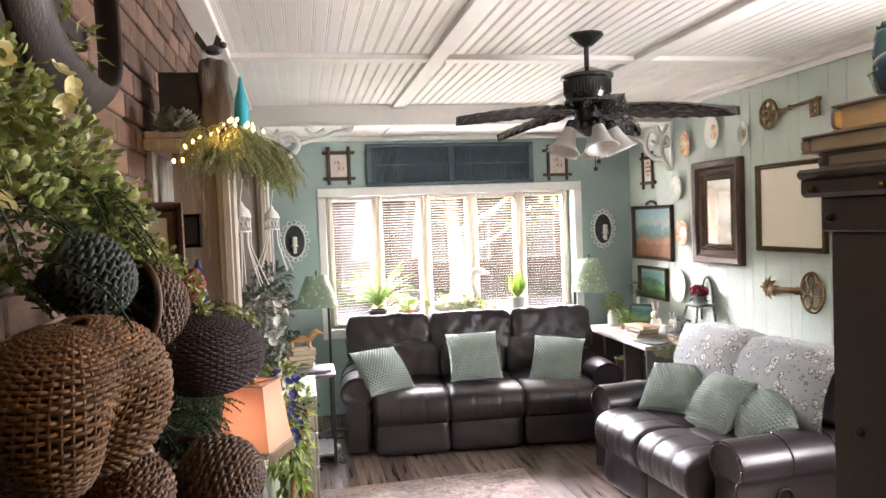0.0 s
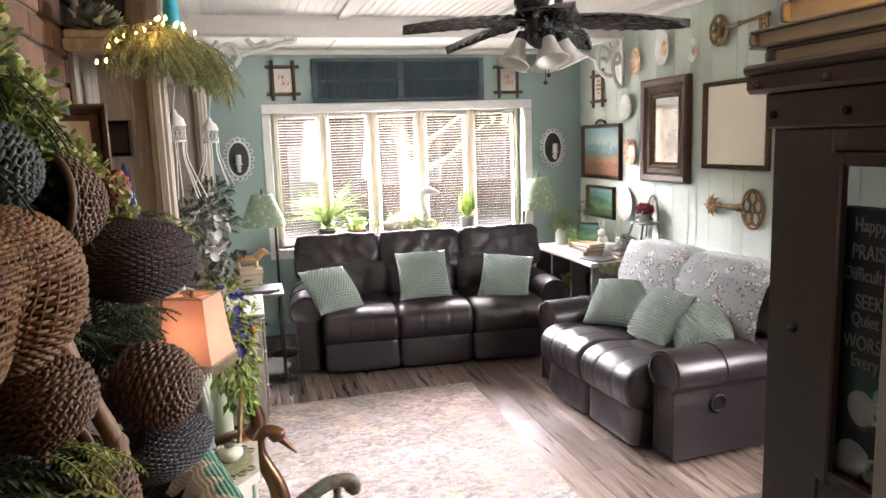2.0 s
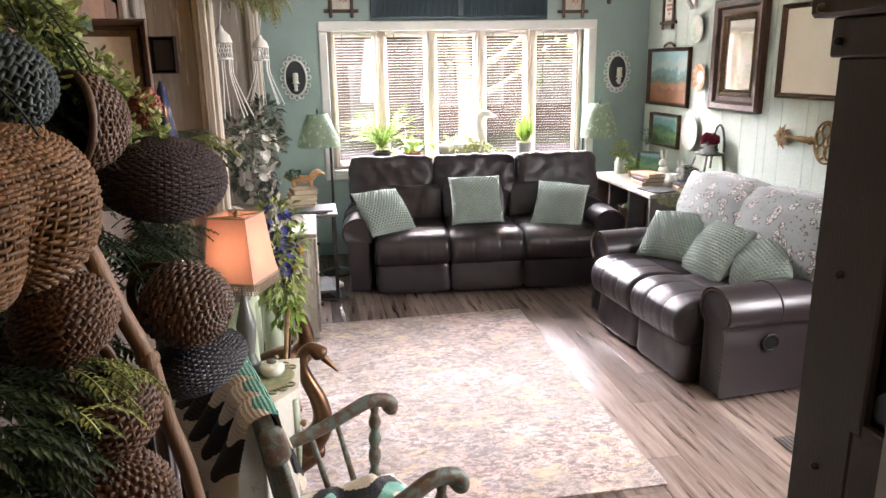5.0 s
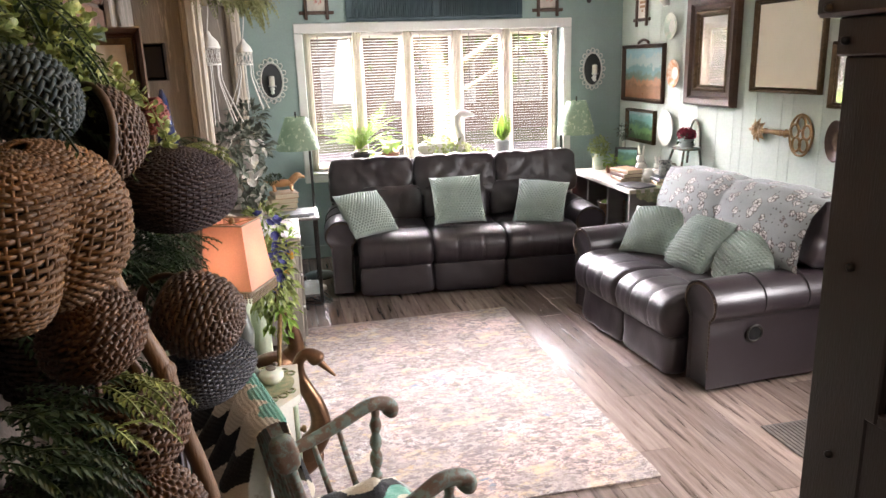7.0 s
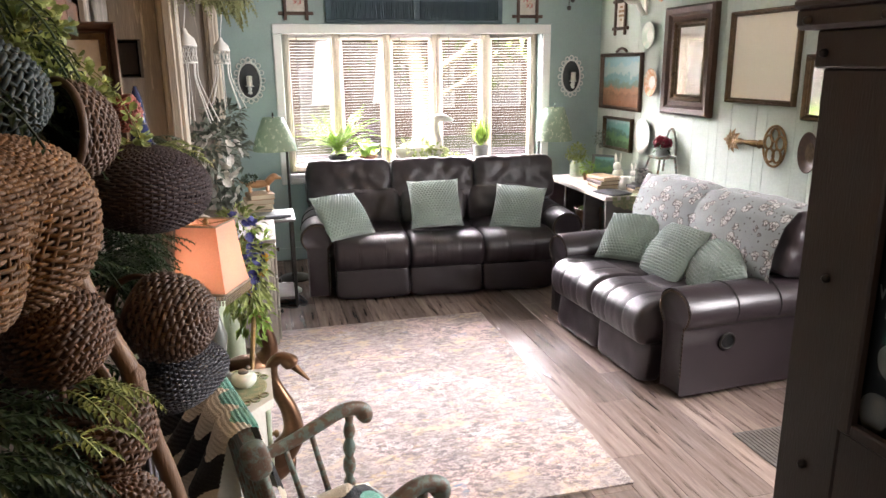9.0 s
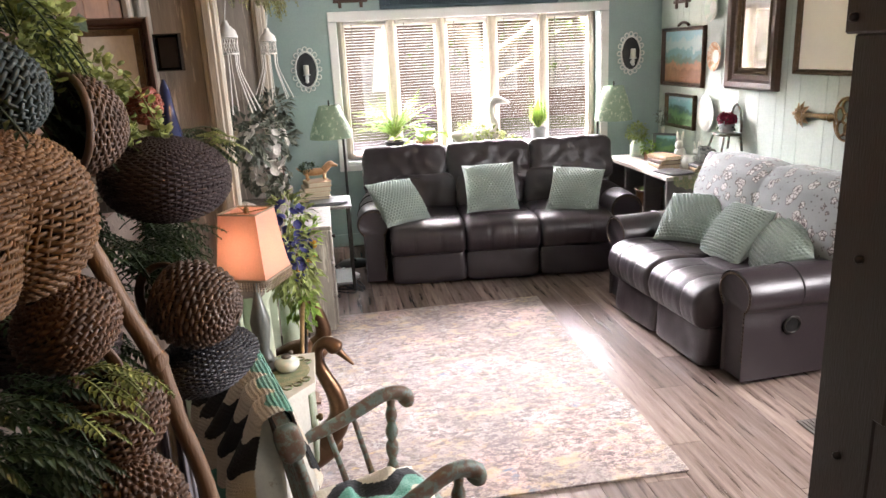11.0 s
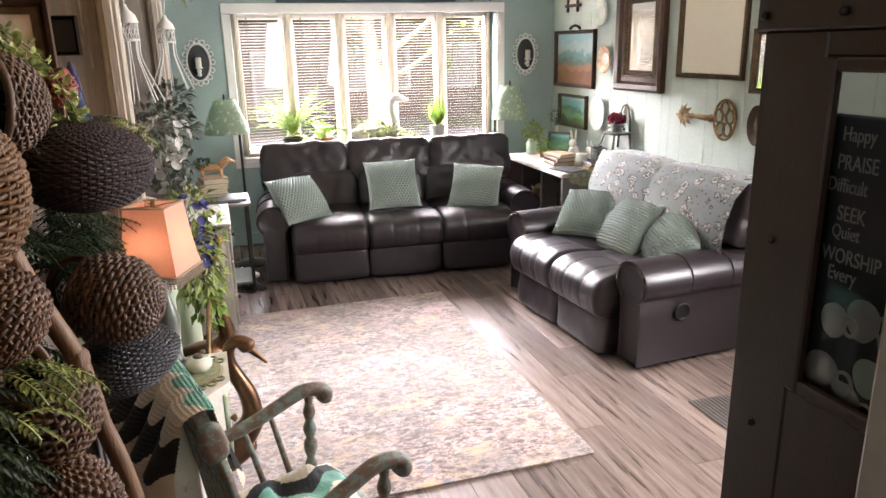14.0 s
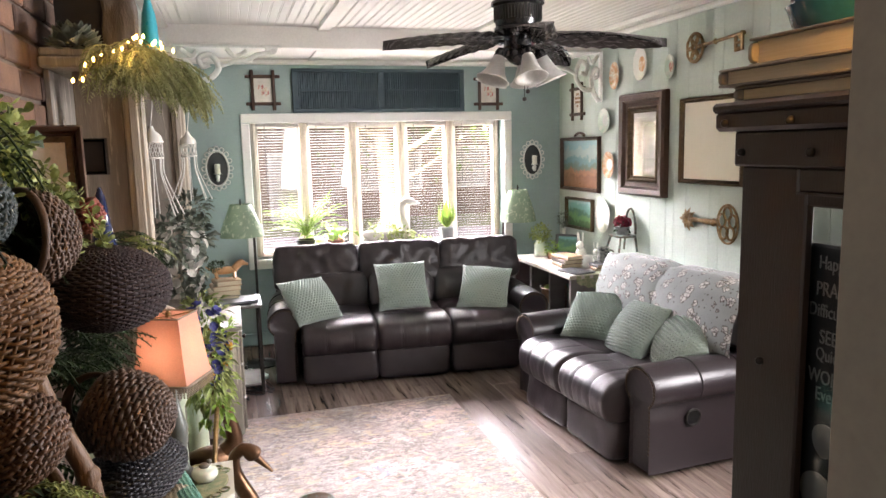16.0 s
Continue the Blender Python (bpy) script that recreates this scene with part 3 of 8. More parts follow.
# unseen walls round the camera; the left opening is made for the fill lamp
struct("wall_hall", Geo().box(-1.75, -1.6, -2.2, -1.2, 0, 2.6, 0).box(-1.75, -1.6, 0.6, YB, 0, 2.6, 0).box(-1.75, -1.6, -1.2, 0.6, 0, 0.9, 0).box(-1.75, -1.6, -1.2, 0.6, 2.1, 2.6, 0).box(-1.6, XR, -2.35, -2.2, 0, 2.6, 0).box(XR, XR + 0.15, -2.2, YB - 0.12, 0, 2.6, 0), M_HALL, "plain tan hall walls")
base = Geo().box(XL, WX0 + 2.87, YW - 0.014, YW, 0, 0.11, 0.004).box(XR - 0.014, XR, YB, YW - 0.015, 0, 0.11, 0.004)
struct("baseboard", base, M_SAGE_WALL, "painted baseboard")

# bow window
BOW = 0.24
win = tagged(new("window_1"), "cream bow window with five blinded panes", "window", kind="structure")
trim = Geo()
trim.box(WX0 - 0.076, WX1 + 0.076, YW - 0.02, YW + 0.001, WZ1 - 0.01, WZ1 + 0.07, 0.006)
for x0 in (WX0 - 0.076, WX1 + 0.004):
    trim.box(x0, x0 + 0.072, YW - 0.02, YW + 0.001, WZ0 - 0.085, WZ1 - 0.012, 0.006)
trim.box(WX0 - 0.002, WX1 + 0.002, YW - 0.02, YW + 0.001, WZ0 - 0.085, WZ0 - 0.03, 0.006)
part("window_trim", trim, M_WHITE, win)
xs = [WX0 + (WX1 - WX0) * k / 5 for k in range(6)]
ys = [YW + 0.16 + BOW * math.sin(math.pi * (0.12 + 0.76 * k / 5)) - BOW * math.sin(math.pi * 0.12) for k in range(6)]
part("window_sill", Geo().add([(xs[0], YW - 0.03, WZ0), (xs[5], YW - 0.03, WZ0)] + [(xs[k], ys[k] + 0.06, WZ0) for k in range(5, -1, -1)] + [(xs[0], YW - 0.03, WZ0 - 0.03), (xs[5], YW - 0.03, WZ0 - 0.03)] + [(xs[k], ys[k] + 0.06, WZ0 - 0.03) for k in range(5, -1, -1)], [tuple(range(8)), tuple(range(8, 16))[::-1]] + [(i, i + 8, (i + 1) % 8 + 8, (i + 1) % 8) for i in range(8)]), M_WHITE, win)
part("window_head", Geo().add([(xs[0], YW - 0.0, WZ1)] + [(xs[5], YW - 0.0, WZ1)] + [(xs[k], ys[k] + 0.08, WZ1) for k in range(5, -1, -1)] + [(xs[0], YW, WZ1 + 0.05), (xs[5], YW, WZ1 + 0.05)] + [(xs[k], ys[k] + 0.08, WZ1 + 0.05) for k in range(5, -1, -1)], [tuple(range(8)), tuple(range(8, 16))[::-1]] + [(i, i + 8, (i + 1) % 8 + 8, (i + 1) % 8) for i in range(8)]), M_WHITE, win)
for k in range(6):
    wdt = 0.034 if 0 < k < 5 else 0.03
    xo = 0.03 if k == 0 else -0.03 if k == 5 else 0
    part("mullion", Geo().box(xs[k] + xo - wdt, xs[k] + xo + wdt, ys[k] - 0.03, ys[k] + 0.05, WZ0, WZ1, 0.008).box(xs[k] + xo - 0.012, xs[k] + xo + 0.012, ys[k] - 0.045, ys[k] - 0.029, WZ0, WZ1, 0.004), M_WINFRAME, win)
slat_mesh = None
for k in range(5):
    a, b = Vector((xs[k], ys[k], 0)), Vector((xs[k + 1], ys[k + 1], 0))
    mid, ang = (a + b) / 2, math.degrees(math.atan2(b.y - a.y, b.x - a.x))
    m = pose(mid.x, mid.y, 0, 0, 0, ang)
    half = (b - a).length / 2 - 0.03
    sash = part("window_frame", Geo().box(-half, half, -0.01, 0.03, WZ0, WZ0 + 0.05, 0.005).box(-half, half, -0.01, 0.03, WZ1 - 0.05, WZ1, 0.005).box(-half, -half + 0.03, -0.01, 0.03, WZ0 + 0.051, WZ1 - 0.051, 0.005).box(half - 0.03, half, -0.01, 0.03, WZ0 + 0.051, WZ1 - 0.051, 0.005), M_WINFRAME, win, m=m)
    gl = part("pane", Geo().box(-half + 0.028, half - 0.028, 0.012, 0.016, WZ0 + 0.048, WZ1 - 0.048, 0), M_GLASS, sash)
    gl.visible_shadow = False
    blind = tagged(part("window_blind", Geo().box(-half + 0.012, half - 0.012, -0.045, -0.014, WZ1 - 0.034, WZ1 - 0.002, 0.004), M_BLIND, None), "white slatted mini blind, slats open", "blind", "window blinds")
    blind.matrix_world = m
    part("cord", Geo().cyl((-half + 0.085, -0.05, WZ1 - 0.03), (-half + 0.085, -0.05, WZ1 - 0.62 + 0.05 * (k % 3)), 0.0035, n=6), M_COVERDARK, blind)
    if slat_mesh is None:
        slat_mesh = mesh_of("slat", Geo().box(-half + 0.014, half - 0.014, -0.009, 0.009, -0.0006, 0.0006, 0), M_BLIND)
    z = WZ1 - 0.05
    while z > WZ0 + 0.01:
        part("slat", slat_mesh, None, blind, m=pose(0, -0.03, z, -6))
        z -= 0.024

# plain side window out of view
win2 = tagged(new("window_2"), "white side window letting in daylight", "window", kind="structure")
part("window_frame", Geo().box(XR + 0.02, XR + 0.07, 1.9, 1.95, 0.8, 2.1, 0.004).box(XR + 0.02, XR + 0.07, 3.25, 3.3, 0.8, 2.1, 0.004).box(XR + 0.02, XR + 0.07, 1.951, 3.249, 0.8, 0.85, 0.004).box(XR + 0.02, XR + 0.07, 1.951, 3.249, 2.05, 2.1, 0.004), M_WHITE, win2)

# ---- outside ----
struct("ground", Geo().box(-60, 60, YW + 0.7, 90, -0.75, -0.6, 0), M_LAWN, "sunlit front lawn")
struct("road", Geo().box(-60, 60, 14.5, 20, -0.6, -0.585, 0), M_DRIVE, "pale concrete street")
house = thing("house", "pinkish brick house across the street", "house", pose(3.0, 24, -0.6))
part("wall", Geo().box(-7, 7, 0, 8, 0, 3.2, 0.02), M_FACADE, house)
part("roof", Geo().add([(-7.6, -0.7, 3.2), (7.6, -0.7, 3.2), (7.6, 8.6, 3.2), (-7.6, 8.6, 3.2), (-5, 4, 5.6), (5, 4, 5.6)], [(0, 1, 5, 4), (1, 2, 5), (2, 3, 4, 5), (3, 0, 4), (3, 2, 1, 0)]), M_ROOFING, house)
for x0, w, z0, z1 in ((-5.2, 1.8, 0.9, 2.3), (-1.2, 1.0, 0.1, 2.2), (1.6, 2.2, 0.9, 2.3), (4.9, 1.2, 0.9, 2.3)):
    wn = part("window", Geo().box(x0, x0 + w, -0.06, 0.02, z0, z1, 0.01), M_WHITE, house)
    part("pane", Geo().box(x0 + 0.1, x0 + w - 0.1, -0.08, -0.055, z0 + 0.1, z1 - 0.1, 0.005), M_DRIVE, wn)


def outdoor_tree(xx, yy, hgt, seed):
    rnd = random.Random(seed)
    t = thing("tree", "pale-barked street tree in thin spring leaf", "tree", pose(xx, yy, -0.6), "street trees")
    g = Geo()
    g.tube(spline([(0, 0, 0), (0.06, 0, hgt * 0.3), (-0.05, 0.03, hgt * 0.6), (0.1, 0, hgt)], 4), [0.2 - 0.013 * i for i in range(13)], 8)
    leaves = Geo()
    for k in range(16):
        z = hgt * (0.3 + 0.6 * k / 16)
        a, ln = rnd.uniform(0, 6.28), hgt * rnd.uniform(0.2, 0.4)
        end = Vector((math.cos(a) * ln, math.sin(a) * ln, z + ln * 0.6))
        g.tube(spline([(0, 0, z), end * 0.5 + Vector((0, 0, z * 0.5 - 0.1)), end], 4), [0.06 - 0.006 * i for i in range(9)], 6)
        for j in range(70):
            p = end + Vector([rnd.gauss(0, 0.35) for _ in range(3)])
            leaves.leaf(p, (rnd.uniform(-1, 1), rnd.uniform(-1, 1), rnd.uniform(-1, 0.3)), (0, 0, 1), 0.13, 0.07)
    part("trunk", g, M_BARK, t, smooth=True)
    part("crown", leaves, M_LEAFLIME, t)


outdoor_tree(2.9, 11.5, 5.0, 3)
outdoor_tree(-0.8, 13.0, 5.0, 4)


# ---- seating ----
def cushion_pillow():
    """A square pillow with rows of plush nubs."""
    n, half = 110, 0.19

    def side(s):
        def f(u, v):
            a, b = 2 * u - 1, 2 * v - 1
            edge = max(0.0, (1 - a * a) * (1 - b * b))
            h = 0.088 * edge ** 0.62
            r = int(v * 21)
            nub = abs(math.sin(math.pi * v * 21)) ** 0.8 * abs(math.sin(math.pi * (u * 17 + 0.5 * (r % 2)))) ** 0.8
            pin = 1 - 0.07 * (1 - abs(a) ** 3) * (abs(b) ** 4) - 0.07 * (1 - abs(b) ** 3) * (abs(a) ** 4)
            wr = 0.006 * noise.noise(Vector((a * 3, b * 3, s * 4)))
            return (a * half * pin, s * (h + 0.017 * nub * min(1, edge * 8) + wr * edge), b * half * pin)
        return f

    g = Geo().sheet(side(1), n, n)
    return g.sheet(side(-1), n, n)


PILLOW = mesh_of("cover", cushion_pillow(), M_PILLOW, 1)


def pillow(x, y, z, rx, ry, rz, scale=1.0):
    t = thing("throw_pillow", "sage green nubby plush square throw pillow on dark leather", "pillow", pose(x, y, z, rx, ry, rz) @ Matrix.Diagonal((scale, 1, scale, 1)), "throw pillows")
    part("cover", PILLOW, None, t)


NAIL = mesh_of("nailhead", Geo().lathe([(0.0, 0.006), (0.006, 0.004), (0.0075, 0)], 8), M_BRASSNAIL, 1)


def recliner(seats, width, arm_w, m, name, label, handle_side=0):
    """A leather reclining sofa, its front towards -y, its middle on the origin."""
    t = thing(name, label, "sofa", m)
    inner = width - 2 * arm_w
    sw = inner / seats
    part("base", Geo().box(-inner / 2 - 0.03, inner / 2 + 0.03, -0.30, 0.44, 0.03, 0.30, 0.02), M_SEAM, t)
    for k in range(seats):
        cx = -inner / 2 + sw * (k + 0.5)
        part("seat_cushion", Geo().puff(sw - 0.004, 0.52, 0.20, 7, 16, 0.006, 9, rot(-1.5, 0, 0, cx, -0.02, 0.357), seed=k * 3.1, bulge=0.10), M_LEATHER, t, smooth=True)
        prof = spline([(0, -0.20, 0.452), (0, -0.33, 0.467), (0, -0.44, 0.462), (0, -0.515, 0.425), (0, -0.545, 0.355), (0, -0.53, 0.27), (0, -0.49, 0.232), (0, -0.40, 0.225)], 5)
        core = Vector((0, -0.37, 0.34))

        def roll(u, v):
            p = prof[round(v * (len(prof) - 1))]
            xx = (u - 0.5) * (sw - 0.003)
            e = max(0.0, (abs(2 * u - 1) - 0.88) / 0.12)
            fold = sum(math.exp(-((xx - s * sw * 0.175) / 0.010) ** 2) for s in (-1, 1))
            crease = noise.noise(Vector((xx * 34 + k * 7, v * 5, 3.0 + seats))) + 0.5 * noise.noise(Vector((xx * 80, v * 9, k + 0.5)))
            d = (core - p).normalized()
            q = p + d * (0.028 * e * e + 0.0045 * fold * min(1, v * 4) + 0.0022 * crease * math.sin(math.pi * v))
            return (cx + xx, q.y, q.z)

        nu, nv = 40, len(prof) - 1
        g = Geo().sheet(roll, nu, nv)
        g.f += [tuple(j * (nu + 1) for j in range(nv + 1)), tuple(j * (nu + 1) + nu for j in range(nv, -1, -1))]
        g.m += [0, 0]
        front = part("front_roll", g, M_LEATHER, t, smooth=70)
        for sx in (-1, 1):
            part("seam", Geo().tube([roll(0.5 + sx * 0.175, j / nv) for j in range(3, nv - 2)], 0.0022, 5), M_SEAM, front)
        part("footrest_panel", Geo().puff(sw - 0.006, 0.12, 0.235, 8, 14, 0.006, 10, rot(-5, 0, 0, cx, -0.425, 0.13), seed=k * 7.7), M_LEATHER, t, smooth=True)
        lower = Geo().puff(sw + 0.002, 0.22, 0.32, 6.0, 20, 0.008, 11, rot(-14, 0, 0, cx, 0.228, 0.545), seed=k * 2.2 + 4)
        part("back_cushion", lower, M_LEATHER, t, smooth=True)
        bw = (width - 0.07) / seats
        bx = -(width - 0.07) / 2 + bw * (k + 0.5)
        head = Geo().puff(bw + 0.004, 0.25, 0.36, 7.5, 26, 0.012, 13, rot(-15, 0, 0, bx, 0.315, 0.742), seed=k * 4.4 + 1)
        part("head_cushion", head, M_LEATHER, t, smooth=True)
        part("seam", Geo().tube([(cx - sw * 0.46 + sw * 0.92 * i / 10, 0.165 + 0.012 * math.sin(i), 0.685) for i in range(11)], 0.004, 6), M_SEAM, t)
    part("outer_back", Geo().puff(width - 0.08, 0.16, 0.78, 6, 14, 0.006, 5, rot(-9, 0, 0, 0, 0.40, 0.50)), M_LEATHER, t, smooth=True)
    for s in (-1, 1):
        cx = s * (width / 2 - arm_w / 2)
        ar = arm_w / 2
        prof = [(-ar * 0.66, 0.03), (-ar * 0.66, 0.28), (-ar * 0.70, 0.385)] + [(1.06 * ar * math.cos(radians(a)), 0.468 + 0.110 * math.sin(radians(a))) for a in range(220, -45, -12)] + [(ar * 0.70, 0.385), (ar * 0.66, 0.28), (ar * 0.66, 0.03)]
        k = len(prof)
        stations = [(-0.405, 0.86), (-0.42, 0.97), (-0.40, 1.0), (-0.2, 1.02), (0.0, 1.0), (0.2, 1.01), (0.36, 0.98), (0.40, 0.9)]
        verts = [(cx + p * f, y, 0.03 + (q - 0.03) * (0.985 + 0.015 * f) - 0.02 * max(0, y)) for y, f in stations for p, q in prof]
        faces = [(i * k + j, i * k + j + 1, (i + 1) * k + j + 1, (i + 1) * k + j) for i in range(len(stations) - 1) for j in range(k - 1)]
        faces += [tuple(range(k)), tuple(range((len(stations) - 1) * k, len(stations) * k))[::-1]]
        arm = part("arm", Geo().add(verts, faces), M_LEATHER, t, smooth=50)
        for p, q in [(1.0 * ar * math.cos(radians(a)), 0.468 + 0.102 * math.sin(radians(a))) for a in range(225, -50, -9)] + [(ar * 0.69, 0.385 - 0.022 * i) for i in range(12)]:
            part("nailhead", NAIL, None, arm, m=rot(90, 0, 0, cx + p * 0.93, -0.421, q * 0.985))
        for y in (-0.14, 0.12):
            part("seam", Geo().tube([(cx + p * 1.022, y, 0.005 + q) for p, q in prof[4:-4]], 0.0035, 6), M_SEAM, arm)
        if handle_side == s:
            part("recliner_handle", Geo().tube([(cx + s * (ar * 0.66 + 0.010), -0.16 + a, 0.30 + b) for a, b in oval(0.045, 0.042, 24)], 0.006, 8, True), M_IRON, arm, "dark-rimmed recliner pull", True)
            part("handle_cup", Geo().plate(oval(0.04, 0.036, 24), -0.006, 0.006, rot(0, 0, 90, cx + s * (ar * 0.66 + 0.003), -0.16, 0.30)), M_BLACK, arm)
    return t


recliner(3, 2.10, 0.23, pose(1.935, 6.33, 0, 0, 0, -5.0), "sofa", "three-seat dark brown leather reclining sofa under the window")
recliner(2, 1.50, 0.25, pose(2.95, 4.60, 0, 0, 0, -85.7), "loveseat", "two-seat dark brown leather reclining loveseat with rolled arms", 1)

pillow(1.172, 6.105, 0.595, -46, 1, 28, 1.05)
pillow(1.870, 6.120, 0.650, -36, -1, -5, 1.05)
pillow(2.518, 6.070, 0.590, -42, 4, -27, 1.05)
pillow(2.875, 4.950, 0.585, -50, -2, -52)
pillow(2.930, 4.550, 0.585, -40, -2, -86)
pillow(3.030, 4.270, 0.580, -54, -31, -56)


def throw_cover():
    """A printed throw laid over the loveseat's back."""
    t = thing("throw_blanket", "grey floral plush throw draped over the loveseat back", "blanket", pose(2.95, 4.60, 0, 0, 0, -85.7))

    def back(u, v, cx, wide):
        xx = (u - 0.5) * wide
        path = [(0.115, 0.50), (0.10, 0.62), (0.115, 0.74), (0.165, 0.855), (0.25, 0.93), (0.36, 0.94), (0.46, 0.89), (0.52, 0.79), (0.545, 0.68)]
        f = v * (len(path) - 1)
        i = min(int(f), len(path) - 2)
        a, b, w = path[i], path[i + 1], f - i
        y, z = a[0] + (b[0] - a[0]) * w, a[1] + (b[1] - a[1]) * w
        sag = 1 - (abs(2 * u - 1)) ** 3
        nz = noise.noise(Vector((xx * 7 + cx, v * 5, 1.5)))
        return (cx + xx + 0.012 * nz, y - 0.014 * sag * (1 - v) + 0.010 * nz - 0.012, z + 0.02 * sag + 0.012 * nz)

    for cx, wide in ((-0.285, 0.60), (0.345, 0.68)):
        part("cloth", Geo().sheet(lambda u, v: back(u, v, cx, wide), 28, 40), M_THROW, t, smooth=True)


throw_cover()

# rug and mat
RUG = Geo().sheet(lambda u, v: (0.49 + 1.523 * u + 0.004 * math.sin(v * 40), 3.269 + 2.145 * v, 0.010 + 0.0015 * noise.noise(Vector((u * 9, v * 12, 0)))), 40, 50)
RUG.box(0.49, 2.013, 3.269, 5.414, 0.0005, 0.0085, 0.002)
solo("area_rug", RUG, M_RUG, "distressed cream, pink and brown area rug on laminate", "rug", smooth=40)
t = thing("door_mat", "small grey ribbed door mat on the floor", "mat", pose(2.645, 3.035, 0.0005))
part("backing", Geo().box(0, 0.72, 0, 0.48, 0, 0.0075, 0.003), M_MATRIB, t)
rib = mesh_of("rib", Geo().box(0, 0.012, 0, 0.45, 0, 0.005, 0.002), M_MATRIB)
for i in range(34):
    part("rib", rib, None, t, m=pose(0.015 + 0.0205 * i, 0.015, 0.007))

# ---- ceiling fan ----
def ceiling_fan(cx, cy):
    t = thing("ceiling_fan", "dark bronze ceiling fan with carved leaf blades and bell lights", "ceiling fan", pose(cx, cy, ZC))
    part("canopy", Geo().lathe([(0.0, 0), (0.085, 0), (0.088, -0.012), (0.07, -0.03), (0.045, -0.05), (0.03, -0.062), (0, -0.062)], 28), M_BLACK, t, smooth=40)
    part("downrod", Geo().cyl((0, 0, -0.06), (0, 0, -0.20), 0.013, n=14), M_BLACK, t, smooth=40)
    part("motor", Geo().lathe([(0.0, -0.165), (0.03, -0.168), (0.06, -0.18), (0.115, -0.2), (0.132, -0.208), (0.132, -0.222), (0.118, -0.232), (0.116, -0.30), (0.108, -0.325), (0.118, -0.333), (0.118, -0.347), (0.095, -0.362), (0.07, -0.375), (0.07, -0.42), (0.055, -0.44), (0, -0.445)], 36), M_BLACK, t, smooth=35)
    vents = Geo()
    for k in range(48):
        a = 2 * math.pi * k / 48
        vents.box(0.115, 0.1195, -0.003, 0.003, -0.30, -0.234, 0.001, rot(0, 0, math.degrees(a)))
    part("vent_ribs", vents, M_IRON, t)
    n = 30

    def blade(u, v):
        w = 0.105 * (math.sin(math.pi * min(1, 0.06 + v * 0.97)) ** 0.55) * (1 - 0.28 * v)
        k = 2 * u - 1
        scallop = 1 - 0.15 * abs(math.sin(math.pi * v * 8.5)) * abs(k) ** 2
        rib = 0.013 * abs(math.sin(math.pi * (v * 8 - abs(k) * 1.6))) * (1 - 0.4 * abs(k))
        return (0.13 + 0.58 * v, k * w * scallop, -0.012 * v - 0.045 * v * v + rib * (1 - v) - 0.016 * abs(k) + 0.02 * (1 - k * k))

    top = Geo().sheet(blade, 16, 60).sheet(lambda u, v: tuple(Vector(blade(u, v)) - Vector((0, 0, 0.008))), 16, 60)
    blade_mesh = mesh_of("blade", top, M_BLADE, 1)
    iron = Geo().tube(spline([(0.06, 0, 0.0), (0.10, 0.015, 0.005), (0.15, 0, 0.0), (0.20, -0.01, 0.0)], 4), [0.012] * 13, 8).tube(spline([(0.07, -0.02, 0), (0.12, -0.045, 0.01), (0.17, -0.02, 0.0)], 4), 0.007, 6).tube(spline([(0.07, 0.02, 0), (0.12, 0.05, 0.01), (0.17, 0.03, 0.0)], 4), 0.007, 6)
    iron_mesh = mesh_of("blade_iron", iron, M_BLACK, 1)
    for k in range(5):
        m = rot(0, 0, FAN_TURN + 72 * k, 0, 0, -0.385) @ rot(-15)
        part("blade", blade_mesh, None, t, m=m)
        part("blade_iron", iron_mesh, None, t, m=m)
    part("light_fitter", Geo().lathe([(0, -0.44), (0.06, -0.445), (0.065, -0.47), (0.045, -0.495), (0.02, -0.51), (0, -0.515)], 24), M_BLACK, t, smooth=40)
    bell = Geo().lathe([(0.022, 0.0), (0.028, -0.02), (0.036, -0.05), (0.046, -0.08), (0.062, -0.105), (0.074, -0.115), (0.072, -0.118), (0.058, -0.106), (0.042, -0.08), (0.032, -0.05), (0.02, -0.015)], 28)
    bell_mesh = mesh_of("glass_shade", bell, M_ALABASTER, 1)
    holder_mesh = mesh_of("shade_holder", Geo().lathe([(0, 0.03), (0.02, 0.028), (0.026, 0.01), (0.024, -0.012)], 18).tube(spline([(0, 0, 0.025), (-0.03, 0, 0.045), (-0.07, 0, 0.03)], 5), 0.008, 8), M_BLACK, 1)
    for k in range(5):
        m = rot(0, 0, 54 + 72 * k) @ rot(0, -22, 0, 0.115, 0, -0.47) @ Matrix.Scale(1.12, 4)
        part("shade_holder", holder_mesh, None, t, m=m)
        part("glass_shade", bell_mesh, None, t, m=m)
    for dx, dy, ln in ((0.02, -0.03, 0.17), (0.06, 0.02, 0.13)):
        ch = part("pull_chain", Geo().cyl((dx, dy, -0.50), (dx, dy, -0.50 - ln), 0.0018, n=6), M_IRON, t)
        part("chain_ball", Geo().lathe([(0, 0.012), (0.009, 0.008), (0.012, 0), (0.009, -0.008), (0, -0.012)], 12, rot(0, 0, 0, dx, dy, -0.51 - ln)), M_IRON, ch, smooth=True)


FAN_TURN = -28
ceiling_fan(2.08, 4.30)


# ---- things on the walls ----
ON_RIGHT = lambda y, z: pose(XR, y, z, 0, 0, -90)   # local -y points into the room, x runs along the wall
ON_WINDOW = lambda x, z: pose(x, YW, z)


